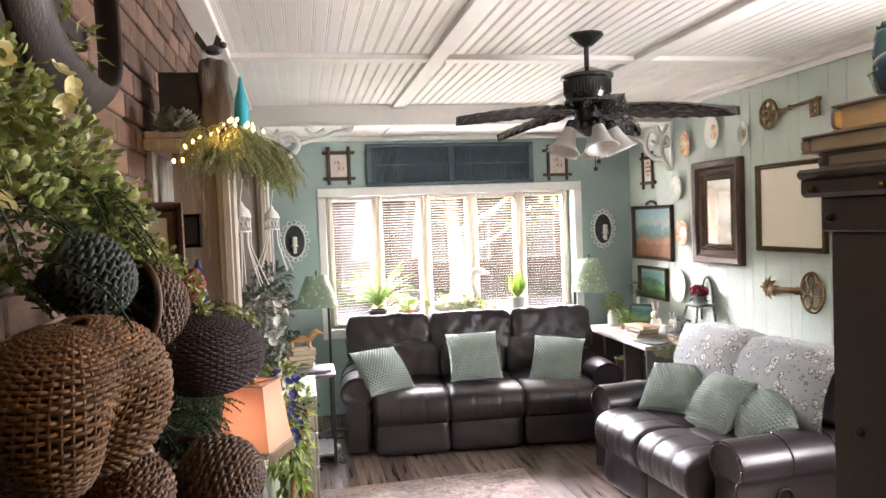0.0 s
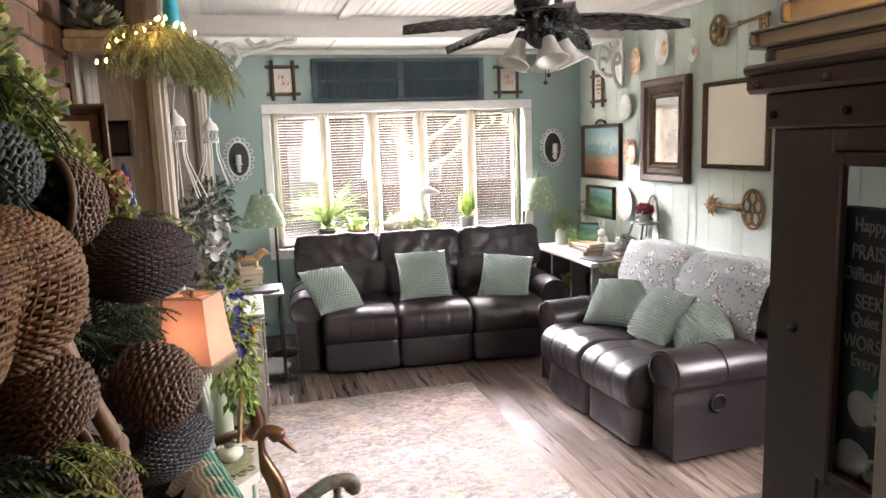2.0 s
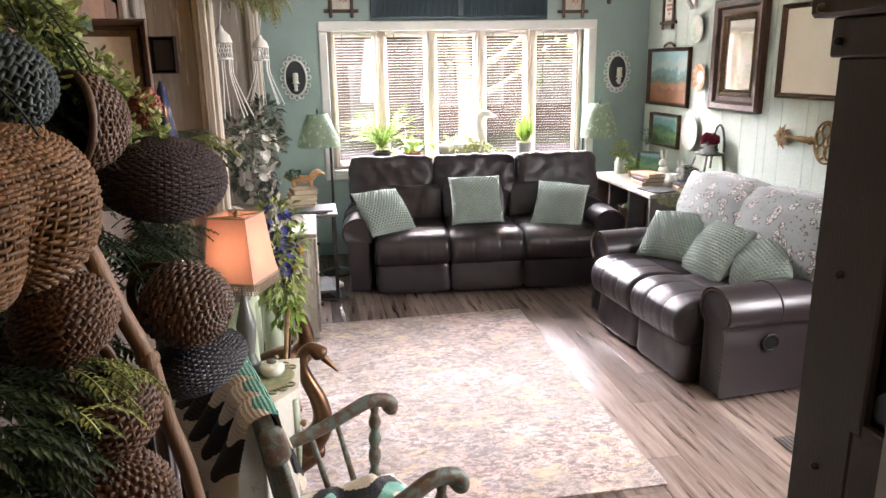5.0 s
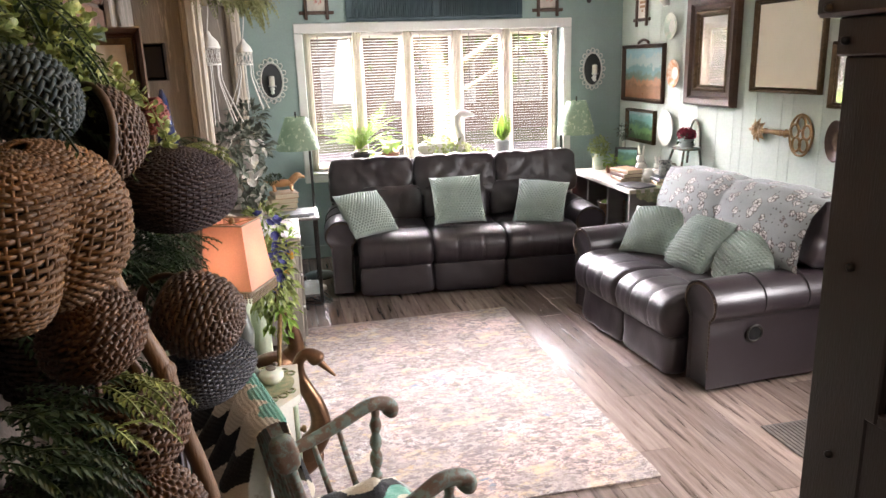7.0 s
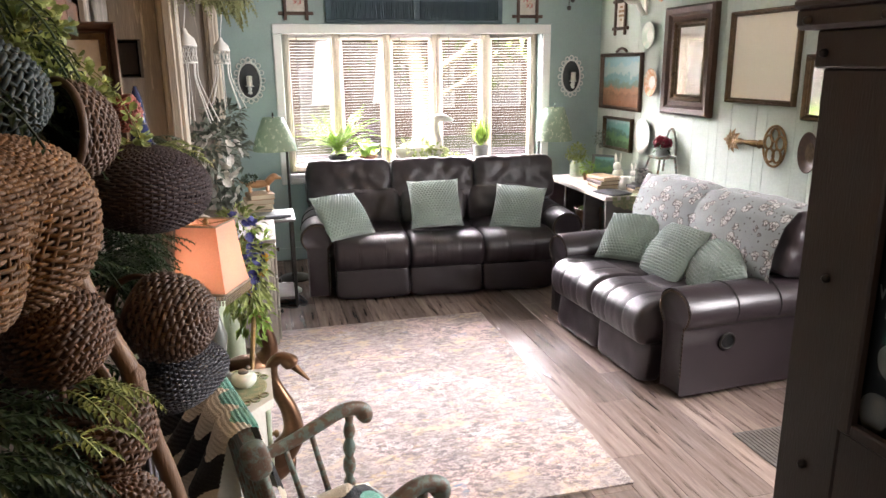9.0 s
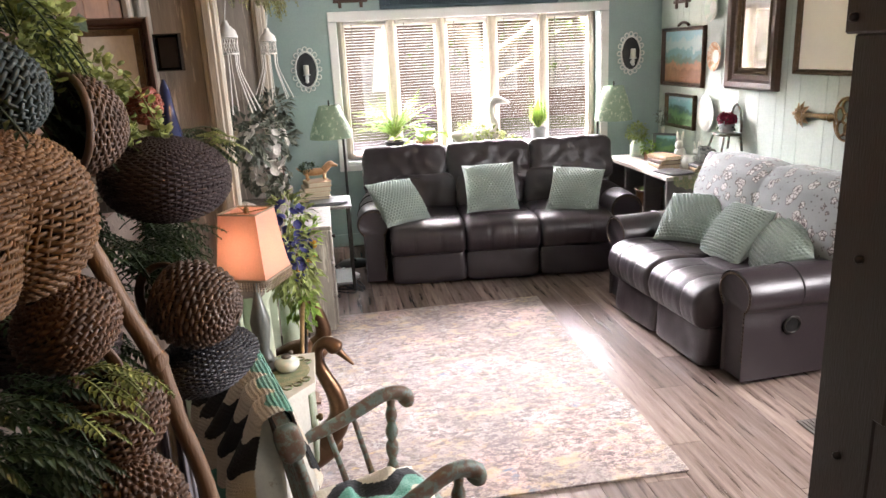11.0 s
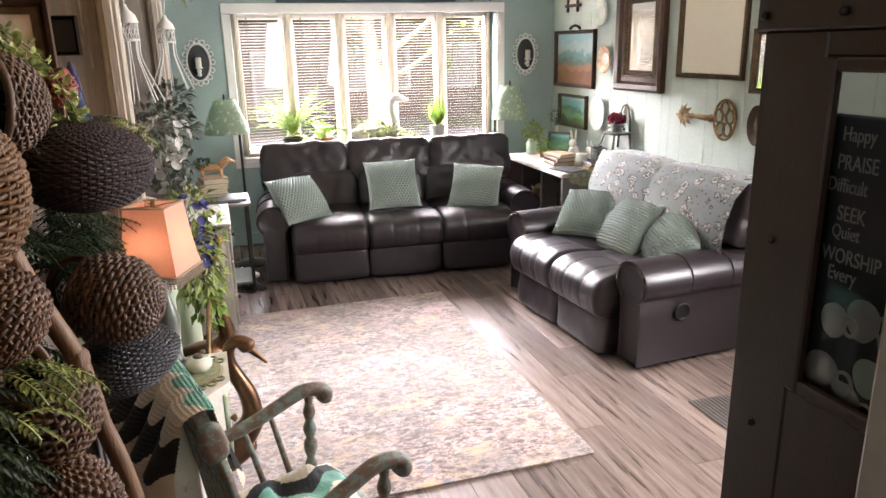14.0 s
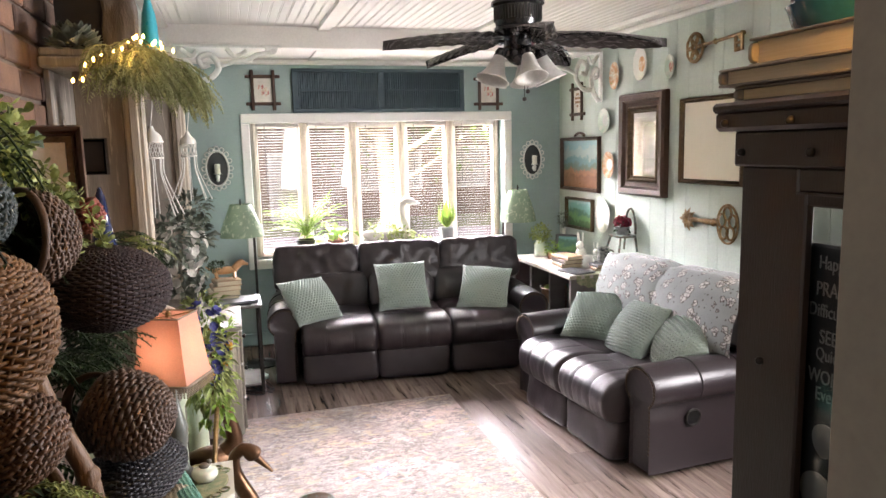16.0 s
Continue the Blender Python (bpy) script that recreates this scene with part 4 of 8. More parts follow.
def moulding(g, w, h, prof, slot=0):
    """A mitred picture moulding round a w x h opening: (out from opening, depth to the room)."""
    k = len(prof)
    verts = []
    for sx, sz in ((-1, -1), (1, -1), (1, 1), (-1, 1)):
        verts += [(sx * (w / 2 + o), -d, sz * (h / 2 + o)) for o, d in prof]
    faces = [(i * k + j, i * k + (j + 1) % k, ((i + 1) % 4) * k + (j + 1) % k, ((i + 1) % 4) * k + j) for i in range(4) for j in range(k)]
    return g.add(verts, faces, None, slot)


def framed(name, label, cat, m, w, h, fw, wood, face, face_name, lip=None, group=""):
    t = thing(name, label, cat, m, group)
    part("moulding", moulding(Geo(), w, h, [(0, 0.002), (0, 0.018), (fw * 0.15, 0.024), (fw * 0.35, 0.02), (fw * 0.55, 0.034), (fw * 0.8, 0.04), (fw, 0.03), (fw, 0.002)]), wood, t, smooth=30)
    if lip:
        part("inner_lip", moulding(Geo(), w - 0.03, h - 0.03, [(0, 0.006), (0.002, 0.016), (0.014, 0.02), (0.018, 0.008)]), lip, t, smooth=30)
    part(face_name, Geo().box(-w / 2, w / 2, -0.012, -0.004, -h / 2, h / 2, 0.0005), face, t)
    return t


# tall ornate mirror
t = framed("wall_mirror", "tall mirror in a deep walnut and gilt frame", "mirror", ON_RIGHT(5.73, 1.672), 0.32, 0.48, 0.05, M_GILT, M_MIRROR, "mirror_glass")
part("outer_moulding", moulding(Geo(), 0.42, 0.58, [(0, 0.004), (0, 0.034), (0.03, 0.03), (0.05, 0.052), (0.085, 0.062), (0.10, 0.045), (0.10, 0.003)]), M_WALNUT, t, smooth=30)
beads = Geo()
for sx, sz, n in ((1, 0, 24), (0, 1, 36)):
    for i in range(n):
        for s in (-1, 1):
            p = ((2 * (i + 0.5) / n - 1) * 0.20, s * 0.275) if sx else (s * 0.195, (2 * (i + 0.5) / n - 1) * 0.28)
            beads.puff(0.013, 0.012, 0.013, 2, 3, m=rot(0, 0, 0, p[0], -0.036, p[1]))
part("beading", beads, M_GILT, t, smooth=True)
# cream panel
t = framed("framed_canvas", "blank cream panel in a dark gilt beaded frame", "picture", ON_RIGHT(4.935, 1.69), 0.585, 0.515, 0.032, M_GILT, M_CANVAS, "canvas")
beads = Geo()
for i in range(46):
    for s in (-1, 1):
        beads.puff(0.011, 0.012, 0.012, 2, 3, m=rot(0, 0, 0, (2 * (i + 0.5) / 46 - 1) * 0.315, -0.036, s * 0.279))
        if i < 40:
            beads.puff(0.012, 0.012, 0.011, 2, 3, m=rot(0, 0, 0, s * 0.314, -0.036, (2 * (i + 0.5) / 40 - 1) * 0.28))
part("beading", beads, M_GILT, t, smooth=True)
# landscapes
P1 = painting_material("autumn_lake_painting", [(-1, (0.25, 0.11, 0.05)), (-0.10, (0.30, 0.14, 0.07)), (-0.05, (0.10, 0.16, 0.12)), (0.0, (0.12, 0.24, 0.24)), (0.06, (0.30, 0.36, 0.34)), (0.14, (0.20, 0.33, 0.36))])
P2 = painting_material("green_meadow_painting", [(-1, (0.08, 0.16, 0.05)), (-0.06, (0.14, 0.27, 0.10)), (-0.01, (0.07, 0.17, 0.12)), (0.03, (0.16, 0.34, 0.34)), (0.09, (0.28, 0.42, 0.44))])
t = framed("landscape_painting", "autumn lake landscape in an arched dark frame", "painting", ON_RIGHT(6.77, 1.505), 0.66, 0.42, 0.032, M_WALNUT, P1, "canvas")
part("frame_crest", Geo().tube([(x * 0.09, -0.02, 0.255 + 0.025 * (1 - x * x)) for x in [-1 + i / 6 for i in range(13)]], 0.012, 8), M_WALNUT, t, smooth=True)
framed("landscape_painting", "small green meadow landscape in a thin wooden frame", "painting", ON_RIGHT(6.775, 1.055), 0.46, 0.235, 0.026, M_GILT, P2, "canvas")
framed("wall_mirror", "small gilt mirror beside the cabinet", "mirror", ON_RIGHT(4.40, 1.515), 0.20, 0.30, 0.035, M_GILT, M_MIRROR, "mirror_glass")


def wall_plate(y, z, rx, rz, mat_, heart, label):
    t = thing("wall_plate", label, "plate", ON_RIGHT(y, z) @ pose(0, 0, 0, 90), "decorative wall plates")
    part("dish", Geo().lathe([(0, 0.012), (0.5, 0.012), (0.62, 0.018), (0.98, 0.032), (1.0, 0.036), (0.97, 0.038), (0.62, 0.025), (0.5, 0.019), (0, 0.018)], 40, Matrix.Diagonal((rx, rz, 1, 1))), mat_, t, smooth=40)
    part("painted_heart", Geo().lathe([(0, 0.0192), (0.46, 0.0195), (0.46, 0.0185)], 32, Matrix.Diagonal((rx, rz, 1, 1))), heart, t)


wall_plate(5.77, 2.275, 0.095, 0.125, M_CHINA, M_CHINAFLOWER, "oval cream plate with painted fruit on the board wall")
wall_plate(5.39, 2.215, 0.058, 0.085, M_CHINAGREEN, M_ROSECHINA, "small oval green-rimmed plate with a rose")
wall_plate(6.15, 2.225, 0.075, 0.11, M_CHINAFLOWER, M_CHINAFLOWER, "brown flowered oval plate on the board wall")
wall_plate(6.31, 1.875, 0.10, 0.105, M_CHINAGREEN, M_CHINA, "round pale china plate on the board wall")
wall_plate(6.235, 1.51, 0.10, 0.11, M_CHINAFLOWER, M_CHINA, "round gold-rimmed plate on the board wall")
wall_plate(6.32, 1.075, 0.125, 0.145, M_CHINA, M_CHINAGREEN, "large oval white platter on the board wall")
wall_plate(4.44, 1.15, 0.08, 0.12, M_WALNUT, M_GILT, "dark oval wooden plaque on the board wall")


def wall_key(y, z, ln, flip, tilt):
    """An oversized ornamental key: bow of scrolls, stem and bit."""
    t = thing("decorative_key", "oversized antique gold ornamental key hung on board wall", "key", ON_RIGHT(y, z) @ rot(0, tilt, 180 if flip else 0, 0, -0.02 if not flip else 0.0, 0) @ (rot(180, 0, 0, 0, 0.02, 0) if flip else Matrix()), "ornamental wall keys")
    bow = Geo()
    r = ln * 0.15
    for k in range(6):
        a = radians(60 * k + 30)
        bow.tube([(-ln * 0.36 + math.cos(a) * r * 0.62 + p * r * 0.42, -0.018, math.sin(a) * r * 0.62 + q * r * 0.42) for p, q in oval(1, 1, 16)], r * 0.10, 6, True)
    bow.tube([(-ln * 0.36 + p * r, -0.016, q * r * 1.12) for p, q in oval(1, 1, 28)], r * 0.11, 8, True)
    bow.tube([(-ln * 0.36 + p * r * 0.3, -0.022, q * r * 0.3) for p, q in oval(1, 1, 14)], r * 0.12, 6, True)
    part("bow", bow, M_BRASS, t, smooth=True)
    stem = Geo().tube([(-ln * 0.22, -0.018, 0), (-ln * 0.18, -0.018, 0), (-ln * 0.17, -0.018, 0), (0.0, -0.018, 0), (ln * 0.02, -0.018, 0), (ln * 0.03, -0.018, 0), (ln * 0.44, -0.018, 0), (ln * 0.46, -0.018, 0), (ln * 0.5, -0.018, 0)], [0.010, 0.022, 0.012, 0.011, 0.019, 0.011, 0.012, 0.018, 0.012], 12)
    part("stem", stem, M_BRASS, t, smooth=40)
    return t, ln


t, ln = wall_key(4.90, 2.315, 0.56, False, -3)
bit = Geo()
for a, b, c, d in ((0.34, 0.38, -0.10, 0), (0.38, 0.43, -0.10, -0.075), (0.38, 0.43, -0.058, -0.04), (0.44, 0.48, -0.10, 0), (0.41, 0.44, -0.03, 0)):
    bit.box(ln * a, ln * b, -0.026, -0.010, c, d, 0.003)
part("bit", bit, M_BRASS, t)
t = thing("decorative_key", "antique gold ornamental key with leafy end on board wall", "key", ON_RIGHT(4.945, 1.155), "ornamental wall keys")
ln = 0.60
g = Geo()
for k in range(5):
    a = radians(72 * k + 18)
    g.tube([(0.20 + math.cos(a) * 0.055 + p * 0.036, -0.018, math.sin(a) * 0.07 + q * 0.042) for p, q in oval(1, 1, 16)], 0.0085, 6, True)
g.tube([(0.20 + p * 0.10, -0.016, q * 0.125) for p, q in oval(1, 1, 28)], 0.008, 8, True)
part("bow", g, M_BRASS, t, smooth=True)
g = Geo().tube([(0.11, -0.018, 0), (0.07, -0.018, 0), (0.05, -0.018, 0), (0.03, -0.018, 0), (-0.10, -0.018, 0), (-0.12, -0.018, 0), (-0.28, -0.018, 0), (-0.30, -0.018, 0)], [0.012, 0.028, 0.014, 0.022, 0.013, 0.02, 0.014, 0.006], 12)
part("stem", g, M_BRASS, t, smooth=40)
g = Geo()
for k in range(9):
    a = 2 * math.pi * k / 9
    g.leaf((-0.19, -0.024, 0), (math.cos(a), -0.1, math.sin(a)), (0, -1, 0), 0.085, 0.05, 0.1)
    g.leaf((-0.19, -0.03, 0), (math.cos(a + 0.35), -0.3, math.sin(a + 0.35)), (0, -1, 0), 0.05, 0.03, 0.1)
part("leaf_rosette", g, M_BRASS, t)


# stitched samplers in crossed-corner frames
def sampler(m, label, words=False):
    t = thing("stitched_sampler", label, "picture", m, "framed samplers")
    w, h = 0.175, 0.225
    g = Geo()
    for s in (-1, 1):
        g.box(s * w / 2 - 0.014, s * w / 2 + 0.014, -0.026, -0.006, -h / 2 - 0.055, h / 2 + 0.055, 0.005)
        g.box(-w / 2 - 0.055, w / 2 + 0.055, -0.021, -0.002, s * h / 2 - 0.014, s * h / 2 + 0.014, 0.005)
    part("crossed_frame", g, M_WALNUT, t)
    part("linen", Geo().box(-w / 2, w / 2, -0.008, -0.002, -h / 2, h / 2, 0.0005), M_MAT, t)
    g = Geo()
    rnd = random.Random(4)
    if words:
        for j, wd in enumerate((0.05, 0.10, 0.09, 0.03)):
            g.box(-wd / 2, wd / 2, -0.0105, -0.009, 0.055 - 0.035 * j, 0.075 - 0.035 * j, 0.001)
        part("stitched_bars", g, M_COVERTAN, t)
    else:
        for _ in range(26):
            a, r = rnd.uniform(0, 6.28), rnd.uniform(0.0, 0.045)
            g.leaf((math.cos(a) * r, -0.010, math.sin(a) * r), (rnd.uniform(-1, 1), 0, rnd.uniform(-1, 1)), (0, -1, 0), 0.026, 0.02, 0.0)
        part("stitched_posy", g, M_ROSECHINA, t)


sampler(ON_WINDOW(0.975, 2.20), "floral stitched picture in a crossed-corner dark frame")
sampler(ON_WINDOW(2.995, 2.185), "floral stitched picture in a crossed-corner dark frame")
sampler(ON_RIGHT(6.83, 2.065), "lettered stitched picture in a crossed-corner dark frame", True)

# shutter panel over the window
t = thing("wall_shutter", "slate blue louvred shutter panel above the window", "shutter", ON_WINDOW(1.985, 2.195))
part("shutter_frame", Geo().box(-0.77, 0.77, -0.035, -0.002, 0.155, 0.185, 0.004).box(-0.77, 0.77, -0.035, -0.002, -0.185, -0.155, 0.004).box(-0.77, -0.72, -0.035, -0.002, -0.155, 0.155, 0.004).box(0.72, 0.77, -0.035, -0.002, -0.155, 0.155, 0.004).box(-0.03, 0.03, -0.034, -0.002, -0.155, 0.155, 0.004).box(-0.72, 0.72, -0.01, -0.003, -0.155, 0.155, 0), M_SLATE, t)
lv = mesh_of("louvre", Geo().box(-0.0065, 0.0065, -0.006, 0.006, -0.15, 0.15, 0.002), M_SLATE)
for s in (-1, 1):
    for i in range(34):
        part("louvre", lv, None, t, m=rot(0, 0, 25, s * (0.045 + 0.0202 * i), -0.020, 0))
for s in (-0.375, 0.375):
    part("tilt_rod", Geo().box(s - 0.33, s + 0.33, -0.036, -0.026, -0.008, 0.008, 0.002), M_SLATE, t)


# candle sconces in scrolled white frames
def sconce(x, z):
    t = thing("candle_sconce", "white scrolled oval wall plaque with a cream candle", "sconce", ON_WINDOW(x, z), "window wall sconces")
    part("backing", Geo().plate(oval(0.085, 0.14, 36), -0.012, -0.003), M_SCONCEBACK, t)
    g = Geo().tube([(p, -0.016, q) for p, q in oval(0.09, 0.145, 40)], 0.008, 8, True)
    for k in range(16):
        a = 2 * math.pi * k / 16
        cx, cz = 0.108 * math.cos(a), 0.166 * math.sin(a)
        g.tube([(cx + p, -0.012, cz + q) for p, q in oval(0.018, 0.019, 12)], 0.005, 6, True)
    part("scroll_border", g, M_WHITEMETAL, t, smooth=True)
    br = part("candle_arm", Geo().tube(spline([(0, -0.012, -0.075), (0, -0.05, -0.09), (0, -0.065, -0.055)], 6), 0.008, 8).lathe([(0, 0), (0.03, 0.004), (0.034, 0.012), (0.018, 0.006), (0, 0.006)], 18, rot(0, 0, 0, 0, -0.065, -0.05)).lathe([(0.0, -0.06), (0.018, -0.05), (0.012, -0.03), (0.02, -0.015), (0.012, 0)], 14, rot(0, 0, 0, 0, -0.065, -0.05)), M_WHITEMETAL, t, smooth=True)
    part("candle", Geo().lathe([(0, 0), (0.023, 0), (0.023, 0.075), (0.018, 0.08), (0, 0.078)], 18, rot(0, 0, 0, 0, -0.065, -0.04)), M_WAX, br, smooth=40)


sconce(0.566, 1.555)
sconce(3.43, 1.55)


# scrolled brackets under the header beam
def bracket(x, y, z, w, h, flip):
    t = thing("gingerbread_bracket", "white scroll-sawn wooden bracket under the header beam", "bracket", pose(x, y, z) @ Matrix.Diagonal((-1 if flip else 1, 1, 1, 1)), "header brackets")
    part("rail", Geo().box(0, w, -0.02, 0.02, -0.018, 0, 0.003), M_WHITEMETAL, t)
    part("stile", Geo().box(0, 0.02, -0.02, 0.02, -h, -0.019, 0.003), M_WHITEMETAL, t)
    g = Geo()
    for pts, r in (([(0.03, -0.99 * h), (0.10, -0.80 * h), (0.12, -0.5 * h), (0.06, -0.34 * h), (0.05, -0.5 * h), (0.09, -0.52 * h)], 0.014), ([(0.12, -0.75 * h), (0.22, -0.74 * h), (0.30, -0.5 * h), (0.25, -0.22 * h), (0.17, -0.3 * h), (0.19, -0.46 * h), (0.24, -0.42 * h)], 0.016), ([(0.3, -0.45 * h), (0.40, -0.36 * h), (0.50, -0.32 * h), (0.58, -0.2 * h), (0.68, -0.16 * h), (0.70, -0.06 * h), (0.63, -0.08 * h)], 0.014), ([(0.05, -0.1 * h), (0.12, -0.25 * h), (0.16, -0.12 * h)], 0.012), ([(0.36, -0.08 * h), (0.42, -0.24 * h), (0.5, -0.12 * h)], 0.012)):
        g.tube(spline([(p * w / 0.75, 0, q) for p, q in pts], 7), r * 1.45, 8, flat=0.8)
    part("scrollwork", g, M_WHITEMETAL, t, smooth=True)


bracket(0.335, 6.38, 2.452, 0.75, 0.33, False)
bracket(3.70, 6.38, 2.452, 0.60, 0.42, True)


def flowers(g, c, r, n, rnd, petal=0.03, slot=0):
    """Open five-petalled blossoms scattered round c."""
    for _ in range(n):
        d = Vector([rnd.gauss(0, 1) for _ in range(3)]).normalized()
        p = Vector(c) + d * r * rnd.uniform(0.6, 1.0)
        u = d.orthogonal().normalized()
        w = d.cross(u)
        for k in range(5):
            a = 2 * math.pi * k / 5
            q = u * math.cos(a) + w * math.sin(a)
            g.petal(p, q + d * 0.35, d, petal, petal * 0.95, slot)


def bush(g, c, r, n, ln, wd, rnd, slot=0, squash=1.0, hang=0.0, rounded=False):
    """Leaves filling a rounded, ragged clump."""
    c = Vector(c)
    for _ in range(n):
        d = Vector([rnd.gauss(0, 1) for _ in range(3)]).normalized()
        rr = r * rnd.uniform(0.35, 1.0) ** 0.6 * (1 + 0.3 * noise.noise(d * 2.3 + c * 5))
        p = c + Vector((d.x * rr, d.y * rr, d.z * rr * squash))
        way, up = d + Vector((rnd.uniform(-0.6, 0.6), rnd.uniform(-0.6, 0.6), rnd.uniform(-0.5, 0.5) - hang)), (rnd.uniform(-1, 1), rnd.uniform(-1, 1), 1)
        if rounded:
            g.petal(p, way, up, ln * rnd.uniform(0.7, 1.2), wd, slot)
        else:
            g.leaf(p, way, up, ln * rnd.uniform(0.7, 1.2), wd, 0.2, slot)


def frond(g, p0, way, ln, droop, width, n=16, slot=0, rnd=random):
    """A fern frond: a drooping stem with narrow leaflets on both sides."""
    p, t = Vector(p0), Vector(way).normalized()
    pts = [p.copy()]
    for i in range(n):
        p = p + t * ln / n
        t = (t + Vector((0, 0, -droop / n))).normalized()
        pts.append(p.copy())
        s = t.cross(Vector((0, 0, 1)))
        s = s.normalized() if s.length > 1e-3 else Vector((1, 0, 0))
        f = i / n
        w = width * (math.sin(math.pi * min(1, 0.12 + f * 0.86))) + 0.002
        for sd in (-1, 1):
            g.leaf(p, s * sd + t * 0.55 + Vector((0, 0, rnd.uniform(-0.25, 0.15))), Vector((0, 0, 1)), w, w * 0.28 + 0.0015, 0.15, slot)
    g.tube(pts, 0.0014, 4, slot=slot)


# hanging little chair planter on the board wall
t = thing("chair_planter", "small green wooden chair planter with crimson flowers", "planter", ON_RIGHT(5.90, 0.83))
g = Geo()
for dx in (-0.075, 0.075):
    part("leg", Geo().tube([(dx, -0.02, 0.12), (dx * 1.3, -0.015, 0.0)], 0.009, 8), M_ROCKER, t, smooth=True)
    part("leg", Geo().tube([(dx, -0.15, 0.12), (dx * 1.35, -0.18, 0.0)], 0.009, 8), M_ROCKER, t, smooth=True)
part("seat", Geo().puff(0.2, 0.17, 0.02, 5, 6, m=rot(0, 0, 0, 0, -0.09, 0.125)), M_ROCKER, t, smooth=True)
part("back_loop", Geo().tube([(p, -0.018, 0.13 + q) for p, q in arc(0, 0.04, 0.075, -10, 190, 16, 0.17)], 0.009, 8), M_ROCKER, t, smooth=True)
pt = part("pot", Geo().lathe([(0.0, 0.135), (0.045, 0.135), (0.06, 0.20), (0.055, 0.20), (0, 0.19)], 18, rot(0, 0, 0, 0, -0.09, 0)), M_POTGREY, t, smooth=40)
g = Geo()
rnd = random.Random(11)
flowers(g, (0, -0.09, 0.225), 0.06, 34, rnd, 0.028)
part("blossoms", g, M_PETALRED, t)
g = Geo()
bush(g, (0, -0.09, 0.205), 0.065, 60, 0.03, 0.018, rnd)
part("foliage", g, M_LEAFDARK, t)


# ---- standing lamps ----
def floor_lamp(cx, cy, z0, z1, r0, r1, pole_dx, label):
    t = thing("floor_lamp", label, "lamp", pose(cx, cy, 0), "sage shaded floor lamps")
    part("foot", Geo().lathe([(0, 0), (0.125, 0), (0.13, 0.01), (0.11, 0.022), (0.03, 0.032), (0.015, 0.05), (0, 0.05)], 28, rot(0, 0, 0, pole_dx, 0, 0)), M_IRON, t, smooth=40)
    part("pole", Geo().tube([(pole_dx, 0, 0.03), (pole_dx, 0, 0.5), (pole_dx, 0, 0.505), (pole_dx, 0, 0.53), (pole_dx, 0, 0.535), (pole_dx, 0, z0 + 0.05)], [0.011, 0.011, 0.017, 0.017, 0.011, 0.010], 12), M_IRON, t, smooth=40)
    part("arm", Geo().tube(spline([(pole_dx, 0, z0 + 0.03), (pole_dx * 0.6, 0, z0 + 0.06), (0, 0, z0 + 0.03), (0, 0, z1 + 0.015)], 6), 0.006, 8), M_IRON, t, smooth=True)
    part("shade", Geo().lathe([(r0, z0), (r0 * 0.90 + r1 * 0.10, z0 + (z1 - z0) * 0.2), (r0 * 0.42 + r1 * 0.58, z0 + (z1 - z0) * 0.65), (r1, z1), (r1 - 0.003, z1), (r0 * 0.42 + r1 * 0.58 - 0.004, z0 + (z1 - z0) * 0.65), (r0 - 0.004, z0)], 40), M_SHADEGREEN, t, "sage cloth bell shade with pale blossoms", True)
    part("finial", Geo().lathe([(0, 0.03), (0.008, 0.022), (0.005, 0.012), (0.01, 0.004), (0, 0)], 12, rot(0, 0, 0, 0, 0, z1 + 0.012)), M_IRON, t, smooth=True)


floor_lamp(0.725, 6.62, 1.04, 1.29, 0.168, 0.078, 0.088, "floor lamp with a sage blossom-print bell shade beside the sofa")
floor_lamp(3.17, 6.95, 1.0, 1.29, 0.165, 0.085, -0.145, "floor lamp with a sage blossom-print bell shade behind the end shelf")


# ---- plants and goose on the sill ----
def potted(name, label, x, y, z, pr, ph, potmat, build, leafmat, grow=1.0):
    t = thing(name, label, "plant", pose(x, y, z) @ Matrix.Scale(grow, 4))
    part("pot", Geo().lathe([(0, 0), (pr * 0.75, 0), (pr, ph * 0.9), (pr * 1.06, ph * 0.9), (pr * 1.06, ph), (pr * 0.9, ph), (pr * 0.85, ph * 0.85), (0, ph * 0.85)], 22), potmat, t, smooth=40)
    g = Geo()
    build(g, random.Random(int(x * 100)))
    part("foliage", g, leafmat, t)
    return t


def fern_build(g, rnd):
    for k in range(46):
        a = rnd.uniform(0, 6.28)
        frond(g, (0, 0, 0.09), (math.cos(a), math.sin(a), rnd.uniform(0.7, 2.6)), rnd.uniform(0.14, 0.27), rnd.uniform(0.5, 1.6), 0.028, 12, rnd=rnd)


def grass_build(g, rnd):
    for k in range(70):
        a = rnd.uniform(0, 6.28)
        s = rnd.uniform(0.15, 0.7)
        g.leaf((0.01 * math.cos(a), 0.01 * math.sin(a), 0.13), (math.cos(a) * s, math.sin(a) * s, 1), (math.cos(a), math.sin(a), 0.1), rnd.uniform(0.1, 0.2), 0.016, 0.25)


def pothos_build(g, rnd):
    for k in range(16):
        a = rnd.uniform(0, 6.28)
        r, z = rnd.uniform(0.04, 0.13), rnd.uniform(0.05, 0.17)
        p = Vector((math.cos(a) * r, math.sin(a) * r * 0.7, z))
        g.tube(spline([(0, 0, 0.05), (p.x * 0.5, p.y * 0.5, z + 0.03), p], 3), 0.002, 4)
        g.leaf(p, (math.cos(a), math.sin(a), -0.3), (0, 0, 1), 0.09, 0.075, 0.15)


